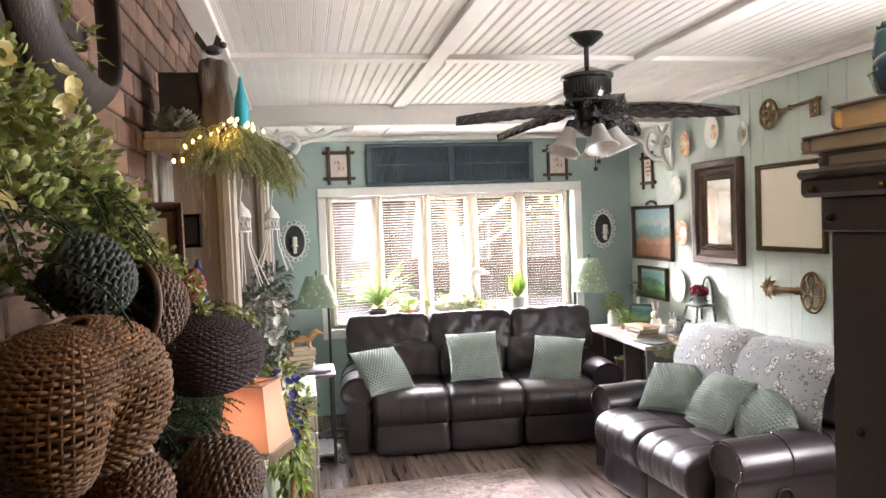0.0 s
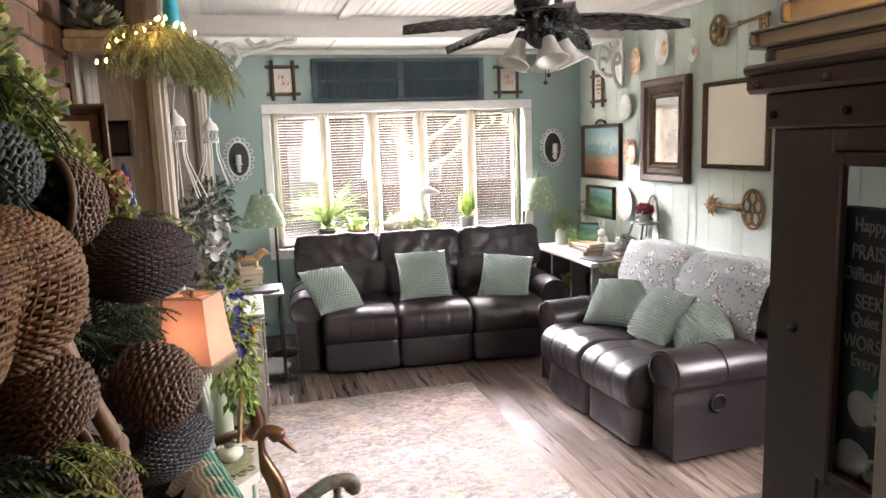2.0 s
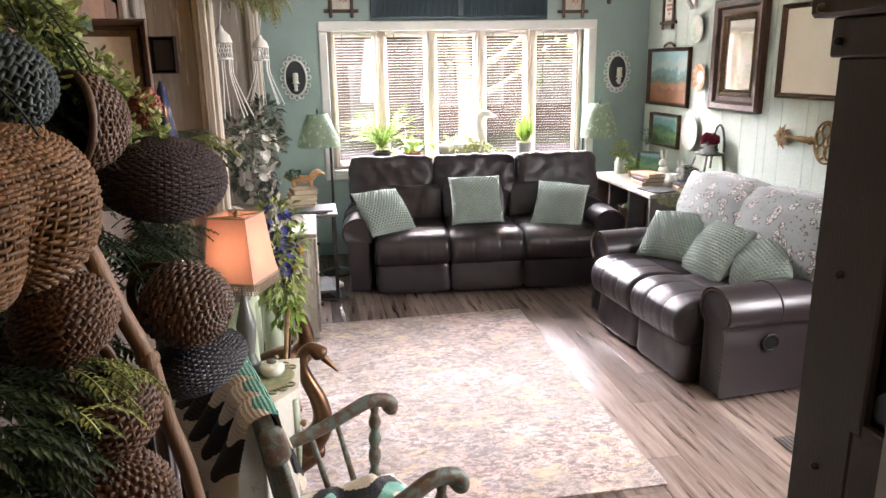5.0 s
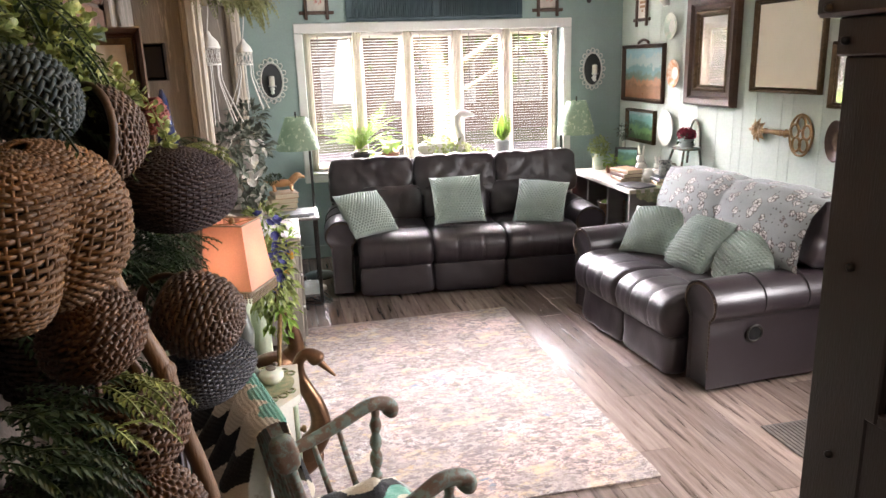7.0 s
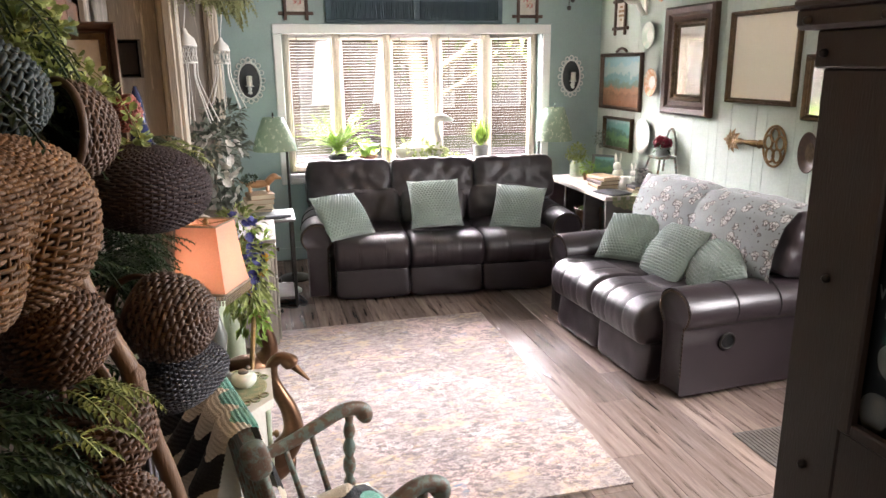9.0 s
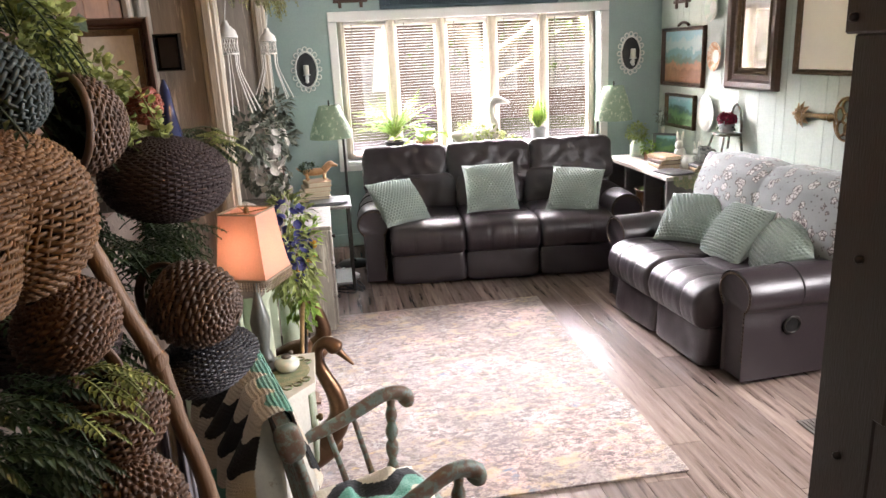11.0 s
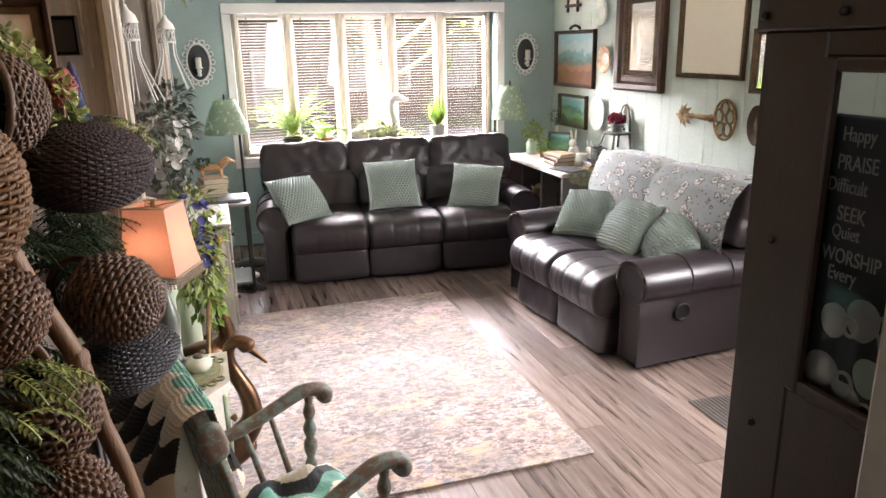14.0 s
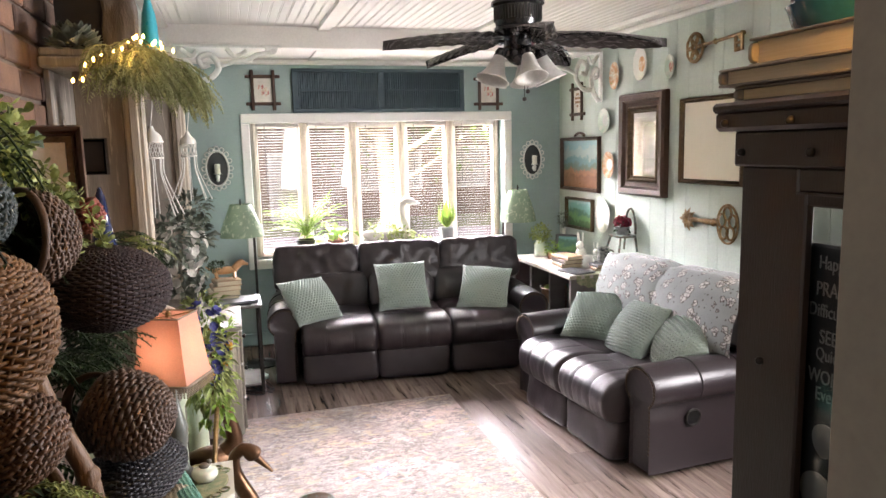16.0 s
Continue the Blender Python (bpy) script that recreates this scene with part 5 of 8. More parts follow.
SILL = WZ0 + 0.001
potted("potted_fern", "airy fern in a dark clay pot on the window sill", 1.275, 7.29, SILL, 0.045, 0.075, M_COVERDARK, fern_build, M_LEAFLIME, 1.9)
potted("potted_pothos", "lime pothos with broad leaves on the sill", 1.545, 7.32, SILL, 0.05, 0.08, M_TERRA, pothos_build, M_LEAFLIME, 1.6)
potted("potted_grass", "grassy spider plant in a zinc pot on the sill", 2.60, 7.32, SILL, 0.052, 0.13, M_POTGREY, grass_build, M_LEAFLIME, 1.35)


def goose(t, mat_, s=1.0):
    """A goose: body, and curved neck with head and bill; faces +x."""
    part("body", Geo().sheet(lambda u, v: ((v - 0.5) * 0.42 * s, math.cos(2 * math.pi * u) * 0.085 * s * math.sin(math.pi * (0.02 + 0.96 * v)) ** 0.6 * (1.15 - 0.3 * (1 - v)), (0.11 + 0.05 * (1 - v) ** 3 + math.sin(2 * math.pi * u) * 0.085 * math.sin(math.pi * (0.02 + 0.96 * v)) ** 0.65) * s), 24, 24, True), mat_, t, smooth=True)


t = thing("goose_figure", "white resin goose planter with trailing ivy on the sill", "goose figure", pose(1.99, 7.27, SILL - 0.0))
goose(t, M_GOOSEWHITE)
part("neck", Geo().tube(spline([(0.17, 0, 0.13), (0.20, 0, 0.22), (0.165, 0, 0.32), (0.165, 0, 0.40), (0.20, 0, 0.445), (0.25, 0, 0.44), (0.29, 0, 0.43), (0.335, 0, 0.42)], 6), [0.05 - 0.0022 * min(i, 11) if i < 20 else (0.034 if i < 32 else max(0.006, 0.030 - 0.0025 * (i - 32))) for i in range(43)], 14), M_GOOSEWHITE, t, smooth=True)
g = Geo()
rnd = random.Random(21)
bush(g, (0.0, 0, 0.17), 0.15, 230, 0.045, 0.034, rnd, squash=0.5, hang=0.3)
bush(g, (0.16, -0.03, 0.12), 0.10, 120, 0.045, 0.034, rnd, squash=0.8, hang=0.4)
bush(g, (0.34, 0.0, 0.06), 0.10, 80, 0.04, 0.028, rnd, squash=0.5)
part("ivy", g, M_LEAF, t)

# ---- end shelf and what stands on it ----
t = thing("cube_shelf", "low grey cubby shelf with a pale top", "shelf", pose(3.35, 6.28, 0))
X0, X1, Y0, Y1, H = -0.26, 0.24, -0.55, 0.58, 0.70
part("shelf_top", Geo().box(X0 - 0.02, X1, Y0 - 0.02, Y1, H - 0.03, H, 0.004), M_TABLETOP, t)
for y in (Y0, -0.19, 0.19, Y1 - 0.03):
    part("upright", Geo().box(X0, X1, y, y + 0.03, 0.03, H - 0.031, 0.002), M_TABLEGREY, t)
part("lower_shelf", Geo().box(X0, X1, Y0 + 0.031, Y1 - 0.031, 0.34, 0.36, 0.002), M_TABLEGREY, t)
part("bottom_board", Geo().box(X0, X1, Y0, Y1, 0.0, 0.029, 0.002), M_TABLEGREY, t)
part("back_board", Geo().box(X1 - 0.01, X1 + 0.004, Y0, Y1, 0.03, H - 0.031, 0.001), M_TABLEGREY, t)


def book(x, y, z, w, d, h, cover, rz=0, group="", label="old cloth-bound book lying flat", upright=False):
    t = thing("book", label, "book", pose(x, y, z, 0, -90 if upright else 0, rz) if not upright else pose(x, y, z, 0, 0, rz) @ pose(0, 0, d / 2, 90, 0, 0), group)
    cv = Geo().box(-w / 2, w / 2, -d / 2, d / 2, 0, 0.003, 0.001).box(-w / 2, w / 2, -d / 2, d / 2, h - 0.003, h, 0.001)
    cv.lathe([(h / 2, -d / 2), (h / 2, d / 2), (h / 2 - 0.002, d / 2), (h / 2 - 0.002, -d / 2)], 8, rot(90, 0, 0, -w / 2 + 0.001, 0, h / 2) @ Matrix.Diagonal((0.5, 1, -1, 1)), a0=math.pi / 2, a1=1.5 * math.pi)
    part("cover", cv, cover, t)
    part("page_block", Geo().box(-w / 2 + 0.001, w / 2 - 0.006, -d / 2 + 0.005, d / 2 - 0.005, 0.0031, h - 0.0031, 0.001), M_PAPER, t)


for k, (w, cov) in enumerate(((0.17, M_COVERTAN), (0.16, M_WALNUT), (0.15, M_COVERTAN))):
    book(3.27, 6.15, 0.701 + 0.031 * k, w, 0.23, 0.03, cov, 8 * k - 6, "stacked books on the shelf")
for k in range(2):
    book(3.45, 5.90, 0.701 + 0.026 * k, 0.17, 0.22, 0.025, (M_COVERTAN, M_COVERDARK)[k], -10 + 8 * k, "stacked books on the shelf")
solo("tablet", Geo().puff(0.20, 0.27, 0.014, 8, 6, m=rot(0, 0, 0, 0, 0, 0.007)), M_COVERDARK, "black tablet lying on the shelf edge", "tablet", pose(3.20, 5.86, 0.701, 0, 0, 14), smooth=True)


def jar(name, label, x, y, z, prof, mat_, cat):
    return solo(name, Geo().lathe(prof, 24), mat_, label, cat, pose(x, y, z), smooth=50)


jar("blue_jar", "pale blue glass jar holding a boxwood ball", 3.30, 6.74, 0.701, [(0, 0), (0.05, 0), (0.055, 0.01), (0.055, 0.10), (0.04, 0.125), (0.042, 0.14), (0.036, 0.14), (0.03, 0.12), (0, 0.11)], M_CHINAGREEN, "jar")
g = Geo()
rnd = random.Random(5)
bush(g, (0, 0, 0), 0.085, 420, 0.024, 0.017, rnd)
solo("boxwood_ball", g, M_LEAF, "clipped round boxwood topiary ball in a jar", "plant", pose(3.30, 6.74, 0.90))
t = potted("potted_posy", "small dried posy in a clay pot", 3.30, 6.52, 0.701, 0.035, 0.06, M_TERRA, lambda g, rnd: bush(g, (0, 0, 0.10), 0.055, 120, 0.026, 0.016, rnd), M_LEAFLIME)
jar("bud_vase", "slim glass bud vase with a sprig", 3.56, 6.80, 0.701, [(0, 0), (0.03, 0), (0.034, 0.03), (0.02, 0.12), (0.016, 0.20), (0.024, 0.23), (0.02, 0.23), (0.012, 0.2), (0, 0.15)], M_CHINAGREEN, "vase")
g = Geo()
bush(g, (0, 0, 0.30), 0.06, 90, 0.03, 0.012, rnd)
for k in range(5):
    g.tube(spline([(0, 0, 0.12), (0.01 * k - 0.02, 0.01, 0.24), (0.025 * k - 0.05, 0, 0.32)], 3), 0.0015, 4)
solo("dried_sprig", g, M_LEAFGREY, "dried grey-blue sprig in a bud vase", "flowers", pose(3.56, 6.80, 0.72))
t = framed("photo_easel", "small silver framed landscape photograph on the shelf", "picture frame", pose(3.43, 6.46, 0.83, -10, 0, -50), 0.17, 0.13, 0.02, M_SILVER, P2, "photograph")
# white rabbit figurines
for x, y, s in ((3.44, 6.24, 1.0), (3.50, 6.09, 0.72)):
    g = Geo().puff(0.09 * s, 0.12 * s, 0.13 * s, 2.3, 10, m=rot(0, 0, 0, 0, 0.01, 0.065 * s)).puff(0.062 * s, 0.075 * s, 0.07 * s, 2.2, 8, m=rot(0, 0, 0, 0, -0.03 * s, 0.15 * s))
    for d in (-1, 1):
        g.puff(0.02 * s, 0.02 * s, 0.10 * s, 2.2, 6, m=rot(10, 8 * d, 0, 0.017 * s * d, -0.01 * s, 0.21 * s))
    solo("rabbit_figurine", g, M_CHINA, "white porcelain rabbit figurine on the shelf", "figurine", pose(x, y, 0.701, 0, 0, -40), "porcelain rabbits", True)
t = thing("cream_pitcher", "small white china pitcher with handle", "pitcher", pose(3.38, 5.99, 0.701))
part("body", Geo().lathe([(0, 0), (0.035, 0), (0.05, 0.03), (0.046, 0.06), (0.033, 0.08), (0.04, 0.10), (0.036, 0.10), (0.03, 0.08), (0, 0.04)], 24), M_CHINA, t, smooth=True)
part("handle", Geo().tube(spline([(0.035, 0, 0.09), (0.075, 0, 0.085), (0.07, 0, 0.04), (0.045, 0, 0.03)], 5), 0.006, 8), M_CHINA, t, smooth=True)
t = thing("blue_mug", "grey-blue patterned stoneware mug on books", "mug", pose(3.47, 5.91, 0.754))
part("body", Geo().lathe([(0, 0), (0.044, 0), (0.048, 0.01), (0.046, 0.10), (0.050, 0.115), (0.045, 0.115), (0.041, 0.10), (0.041, 0.012), (0, 0.01)], 26), material("patterned_stoneware", (0.10, 0.11, 0.11), (0.34, 0.34, 0.31), 0.3, scale=45, spread=0.15), t, smooth=50)
part("handle", Geo().tube(spline([(0.046, 0, 0.09), (0.085, 0, 0.08), (0.08, 0, 0.035), (0.047, 0, 0.025)], 5), 0.007, 8), M_COVERGREY, t, smooth=True)
# lace runner over the near end
def lace(u, v):
    w = 0.5 * (2 * u - 1)
    return (3.36 + 0.46 * (u - 0.5), 5.709 - 0.004 * math.sin(u * 40), 0.699 - v * (0.05 + 0.055 * (1 - (2 * u - 1) ** 2) + 0.012 * abs(math.sin(u * 22))))


solo("lace_runner", Geo().sheet(lace, 44, 8).sheet(lambda u, v: (3.36 + 0.46 * (u - 0.5), 5.712 + 0.10 * v, 0.7015), 20, 3), M_DOILY, "crocheted lace runner hanging over the shelf end", "runner", smooth=True)
# things in the cubbies
book(3.22, 5.98, 0.361, 0.16, 0.21, 0.035, M_COVERGREEN, 90, "books in the cubby", "green hardback standing in the cubby", True)
for k, cov in enumerate((M_COVERTAN, M_PAPER, M_COVERGREY)):
    book(3.22, 6.05 + 0.04 * k, 0.361, 0.15, 0.19 - 0.015 * k, 0.03, cov, 90, "books in the cubby", "worn hardback standing in the cubby", True)


def woven(g, rx, ry, rz, ribs, rows, depth, v0=0.0, v1=1.0, cleft=0.0, m=None, power=2.0, slot=0):
    """A woven basket body: weft strands pass over and under the ribs. v runs from the bottom (0) to the top (1)."""
    nu, nv = ribs * 4, rows * 4

    def f(u, v):
        vv = v0 + (v1 - v0) * v
        a, b = 2 * math.pi * u, math.pi * (vv - 0.5)
        row = math.floor(v * rows - 1e-6)
        over = math.cos(math.pi * ribs * u + math.pi * row)
        strand = abs(math.sin(math.pi * v * rows)) ** 0.5
        d = 1 + depth * (0.42 * over * strand + 0.62 * strand - 0.5)
        cb, sb = math.copysign(abs(math.cos(b)) ** (2 / power), math.cos(b)), math.copysign(abs(math.sin(b)) ** (2 / power), math.sin(b))
        x, y, z = math.cos(a) * cb, math.sin(a) * cb, sb
        c = 1 - cleft * math.exp(-(x * 3.4) ** 2) * (0.35 + 0.65 * (1 - max(0, z)))
        return (x * rx * d * (1 + 0.15 * cleft), y * ry * d * c, z * rz * d * c)

    return g.sheet(f, nu, nv, True, m, slot)


t = thing("wicker_basket", "small wicker basket of oddments in the cubby", "basket", pose(3.20, 6.30, 0.361))
g = Geo()
woven(g, 0.085, 0.11, 0.14, 14, 9, 0.05, 0.06, 0.5, m=rot(0, 0, 0, 0, 0, 0.135))
part("body", g, M_WICKER, t, smooth=True)
part("rim", Geo().tube([(p, q, 0.135) for p, q in oval(0.086, 0.112, 24)], 0.008, 8, True), M_WICKER, t, smooth=True)
part("oddments", Geo().puff(0.10, 0.14, 0.06, 2.5, 8, 0.02, 20, rot(0, 0, 0, 0, 0, 0.12)), M_LEAFLIME, t, smooth=True)
for x, y, z, cov in ((3.22, 6.62, 0.361, M_COVERTAN), (3.22, 6.62, 0.397, M_PETALRED), (3.22, 5.98, 0.03, M_COVERTAN), (3.22, 6.25, 0.03, M_COVERDARK)):
    book(x, y, z, 0.2, 0.2, 0.034, cov, 5, "books in the cubby")


# ---- dark cabinet by the doorway ----
t = thing("china_cabinet", "dark espresso wooden cabinet with glazed side and bolts", "cabinet", pose(1.424, YB + 0.002, 0))
CD, CW, CH = 0.54, 0.85, 1.77
part("back_panel", Geo().box(0.02, CW, 0.0, 0.015, 0.05, 1.72, 0.002), M_DARKWOOD, t)
for y, w in ((0.0, 0.075), (CD - 0.115, 0.115)):
    part("side_stile", Geo().box(0, 0.032, y, y + w, 0.0, 1.654, 0.003), M_DARKWOOD, t)
part("side_rail", Geo().box(-0.008, 0.034, 0, CD + 0.010, 1.6541, 1.7065, 0.003), M_DARKWOOD, t)
part("side_rail", Geo().box(0.0, 0.032, 0.0751, CD - 0.1151, 0.0, 1.15, 0.003), M_DARKWOOD, t)
part("side_rail", Geo().box(0.0, 0.032, 0.0751, CD - 0.1151, 1.62, 1.654, 0.003), M_DARKWOOD, t)
part("cornice", Geo().box(-0.025, CW + 0.045, -0.015, CD + 0.038, 1.707, 1.7375, 0.006).box(-0.028, CW + 0.055, -0.015, CD + 0.042, 1.735, 1.7503, 0.005), M_DARKWOOD, t)
part("front_frame", Geo().box(0.033, CW, CD - 0.03, CD, 0.0, 0.98, 0.003).box(0.033, 0.09, CD - 0.03, CD, 0.981, 1.712, 0.003).box(CW - 0.1, CW, CD - 0.03, CD, 0.981, 1.712, 0.003), M_DARKWOOD, t)
part("far_side", Geo().box(CW - 0.03, CW, 0.016, CD - 0.031, 0.0, 1.70, 0.003), M_DARKWOOD, t)
part("shelf", Geo().box(0.033, CW - 0.031, 0.016, CD - 0.031, 0.96, 0.98, 0.002), M_DARKWOOD, t)
bead = Geo()
for a in ((0.075, 0.093, 1.15, 1.62), (CD - 0.137, CD - 0.115, 1.15, 1.62)):
    bead.box(-0.006, 0.01, a[0], a[1], a[2], a[3], 0.003)
bead.box(-0.006, 0.01, 0.0931, CD - 0.1371, 1.15, 1.17, 0.003).box(-0.006, 0.01, 0.0931, CD - 0.1371, 1.602, 1.62, 0.003)
part("glazing_bead", bead, M_DARKWOOD, t)
gl = part("side_pane", Geo().box(0.012, 0.015, 0.08, CD - 0.12, 1.155, 1.615, 0), M_CASEGLASS, t)
gl.visible_shadow = False
bolt = mesh_of("bolt_head", Geo().lathe([(0, 0.009), (0.003, 0.0085), (0.0055, 0.006), (0.0062, 0.002), (0.0062, 0)], 14), M_IRON, 1)
for x, y, z in ((-0.0085, 0.53, 1.675), (-0.0085, 0.395, 1.675), (-0.0085, 0.26, 1.675), (-0.0255, 0.548, 1.719), (-0.0255, 0.415, 1.719), (-0.0255, 0.28, 1.719), (-0.0005, 0.483, 1.360), (-0.0005, 0.483, 1.06), (-0.0005, 0.483, 0.7)):
    part("bolt_head", bolt, None, t, m=pose(x, y, z, 0, -90, 0))

# printed sign standing inside the glass
t = thing("word_sign", "charcoal sign with pale grey printed words behind glass", "sign", pose(1.453, YB + 0.22, 0.981))
part("board", Geo().box(0, 0.012, -0.12, 0.212, 0.0, 0.565, 0.003), M_SCONCEBACK, t)


def lettering(txt, size, y, z, parent):
    cu = bpy.data.curves.new("lettering", "FONT")
    cu.body, cu.size, cu.extrude, cu.align_x = txt, size, 0.0006, "LEFT"
    tmp = bpy.data.objects.new("lettering", cu)
    scene.collection.objects.link(tmp)
    me = bpy.data.meshes.new_from_object(tmp)
    bpy.data.objects.remove(tmp)
    me.materials.append(M_LETTER)
    part("lettering", me, None, parent, m=Matrix.Translation((-0.002, y, z)) @ Matrix(((0, 0, -1, 0), (-1, 0, 0, 0), (0, 1, 0, 0), (0, 0, 0, 1))) @ Matrix.Diagonal((0.74, 1, 1, 1)))


for txt, size, y, z in (("Happy", 0.027, 0.190, 0.532), ("PRAISE", 0.029, 0.193, 0.494), ("Difficult", 0.027, 0.204, 0.464), ("SEEK", 0.029, 0.183, 0.426), ("Quiet", 0.026, 0.188, 0.402), ("WORSHIP", 0.029, 0.200, 0.368), ("Every", 0.028, 0.186, 0.343)):
    lettering(txt, size, y, z, t)
for y, z, r, mt in ((0.165, 0.285, 0.022, M_LETTER), (0.12, 0.30, 0.026, M_LETTER), (0.175, 0.20, 0.03, M_LETTER), (0.10, 0.225, 0.024, M_CHINAGREEN), (0.135, 0.17, 0.03, M_LETTER), (0.07, 0.28, 0.024, M_LETTER)):
    part("printed_mug", Geo().plate([(p * (1 + 0.12 * q / r), q) for p, q in arc(0, 0, r, 0, 360, 18, r * 1.15)][:-1], 0, 0.0012, rot(0, 0, 90, -0.001, y, z)), mt, t)
    part("printed_handle", Geo().tube([(-0.0012, y - r * 1.25 + p, z + q) for p, q in oval(r * 0.5, r * 0.6, 16)], 0.003, 5, True), mt, t)
for x, y, h, mt in ((1.53, 1.50, 0.12, M_CHINA), (1.53, 1.62, 0.10, M_CHINA), (1.62, 1.57, 0.06, M_CHINAGREEN), (1.63, 1.68, 0.15, M_CHINAGREEN)):
    jar("china_cup", "white and green china inside the glazed cabinet", x, y, 0.981, [(0, 0), (0.03, 0), (0.045, h * 0.5), (0.04, h), (0.036, h), (0.04, h * 0.5), (0, 0.01)], mt, "china")
# trailing variegated plant beside the pane
g = Geo()
rnd = random.Random(31)
for k in range(16):
    a = rnd.uniform(0, 6.28)
    g.leaf((0, 0, 0), (-abs(math.cos(a)) * 0.6, math.sin(a), rnd.uniform(-0.9, 0.8)), (-1, 0, 0.3), rnd.uniform(0.05, 0.09), 0.028, 0.3)
g.tube(spline([(0, 0, 0), (0.0, -0.06, 0.10), (0.01, -0.10, 0.16)], 5), 0.003, 6)
solo("trailing_plant", g, M_LEAFLIME, "striped green trailing plant hooked beside the pane", "plant", pose(1.39, YB + 0.18, 1.52))

# books and covered hen dish on the cabinet
bk = "weathered grey hardback stacked on the dark cabinet"
for k, (y0, y1, h, x0) in enumerate(((1.43, 1.867, 0.024, 1.434), (1.45, 1.892, 0.028, 1.424), (1.48, 1.85, 0.042, 1.444))):
    z = 1.7505 + (0, 0.0245, 0.053)[k]
    tt = thing("book", bk, "book", pose(0, 0, z), "books on the cabinet")
    part("cover", Geo().box(x0 - 0.01, x0 + 0.26, y0, y1, 0, 0.004, 0.0015).box(x0 - 0.01, x0 + 0.26, y0, y1, h - 0.004, h, 0.0015).puff(0.27, 0.02, h, 5, 8, m=rot(0, 0, 0, x0 + 0.125, y1 - 0.004, h / 2)), M_COVERGREY, tt, smooth=40)
    part("page_block", Geo().box(x0, x0 + 0.25, y0 + 0.006, y1 - 0.008, 0.0041, h - 0.0041, 0.001), M_PAPER, tt)
t = thing("hen_dish", "turquoise milk-glass covered dish shaped as a nesting hen", "dish", pose(1.50, 1.75, 1.846) @ Matrix.Diagonal((0.9, 0.9, 0.72, 1)))
part("nest", Geo().lathe([(0, 0), (0.055, 0), (0.072, 0.012), (0.082, 0.045), (0.085, 0.05), (0.078, 0.05), (0, 0.045)], 30, Matrix.Diagonal((0.8, 1.0, 1, 1))), M_TEALGLASS, t, smooth=40)
hen = part("hen_lid", Geo().puff(0.115, 0.15, 0.075, 2.2, 14, m=rot(0, 0, 0, 0, 0, 0.066)).tube(spline([(0, 0.045, 0.07), (0, 0.065, 0.10), (0, 0.066, 0.128), (0, 0.078, 0.135), (0, 0.095, 0.128)], 5), [0.034, 0.032, 0.03, 0.028, 0.026, 0.025, 0.024, 0.023, 0.022, 0.021, 0.02, 0.02, 0.02, 0.019, 0.018, 0.016, 0.013, 0.01, 0.007, 0.004, 0.002], 12), M_TEALGLASS, t, smooth=True)
part("tail", Geo().plate([(-0.05, 0.06), (-0.07, 0.10), (-0.092, 0.15), (-0.075, 0.152), (-0.06, 0.135), (-0.045, 0.125), (-0.03, 0.10), (-0.02, 0.07)], -0.012, 0.012, rot(0, 0, 90)), M_TEALGLASS, hen, smooth=True)
part("comb", Geo().plate([(0.055, 0.145), (0.06, 0.162), (0.067, 0.154), (0.073, 0.165), (0.079, 0.155), (0.086, 0.16), (0.086, 0.145)], -0.005, 0.005, rot(0, 0, 90)), M_TEALGLASS, hen)
# small warm lamp on the cabinet, behind the casing
t = thing("bulb_lamp", "small brass lamp with a bare warm bulb", "lamp", pose(1.398, 1.41, 1.7505))
part("base", Geo().lathe([(0, 0), (0.012, 0), (0.012, 0.01), (0.008, 0.03), (0.012, 0.10), (0.018, 0.11), (0, 0.11)], 18), M_BRASS, t, smooth=40)
part("bulb", Geo().lathe([(0, 0.175), (0.02, 0.165), (0.028, 0.145), (0.02, 0.12), (0.012, 0.111)], 16), glow("warm_bulb", (1.0, 0.5, 0.12), 180), t, smooth=True)

# ---- fireplace mantel and hutch on the left ----
t = thing("mantel", "pale celadon fireplace mantel with round corner columns", "fireplace", pose(XL + 0.001, 3.1, 0))
part("mantel_shelf", Geo().box(0, 0.31, -0.06, 1.50, 1.0, 1.04, 0.008).box(0, 0.285, -0.03, 1.47, 0.96, 0.999, 0.01), M_WEATHER, t)
for y in (0.13, 1.36):
    part("column", Geo().lathe([(0, 0), (0.065, 0), (0.065, 0.05), (0.05, 0.06), (0.047, 0.5), (0.045, 0.90), (0.055, 0.92), (0.06, 0.958), (0, 0.958)], 28, rot(0, 0, 0, 0.235, y, 0)), M_CELADON, t, smooth=35)
part("surround", Geo().box(0, 0.17, 0, 0.33, 0, 0.955, 0.004).box(0, 0.17, 1.11, 1.44, 0, 0.955, 0.004).box(0, 0.17, 0.331, 1.109, 0.70, 0.955, 0.004), M_CELADON, t)
part("firebox", Geo().box(0, 0.03, 0.331, 1.109, 0, 0.699, 0.002), M_BLACK, t)
t = thing("fire_screen", "dark iron fire screen with brass rim leaning on the mantel", "fire screen", pose(XL + 0.285, 3.86, 0, 0, 6, 0))
part("screen_frame", Geo().tube([(0, -0.33, 0.01), (0, -0.33, 0.74), (0, 0.33, 0.74), (0, 0.33, 0.01)], 0.009, 8, True), M_BRASS, t, smooth=True)
part("mesh_panel", Geo().box(-0.003, 0.003, -0.32, 0.32, 0.02, 0.73, 0), M_BLACK, t)
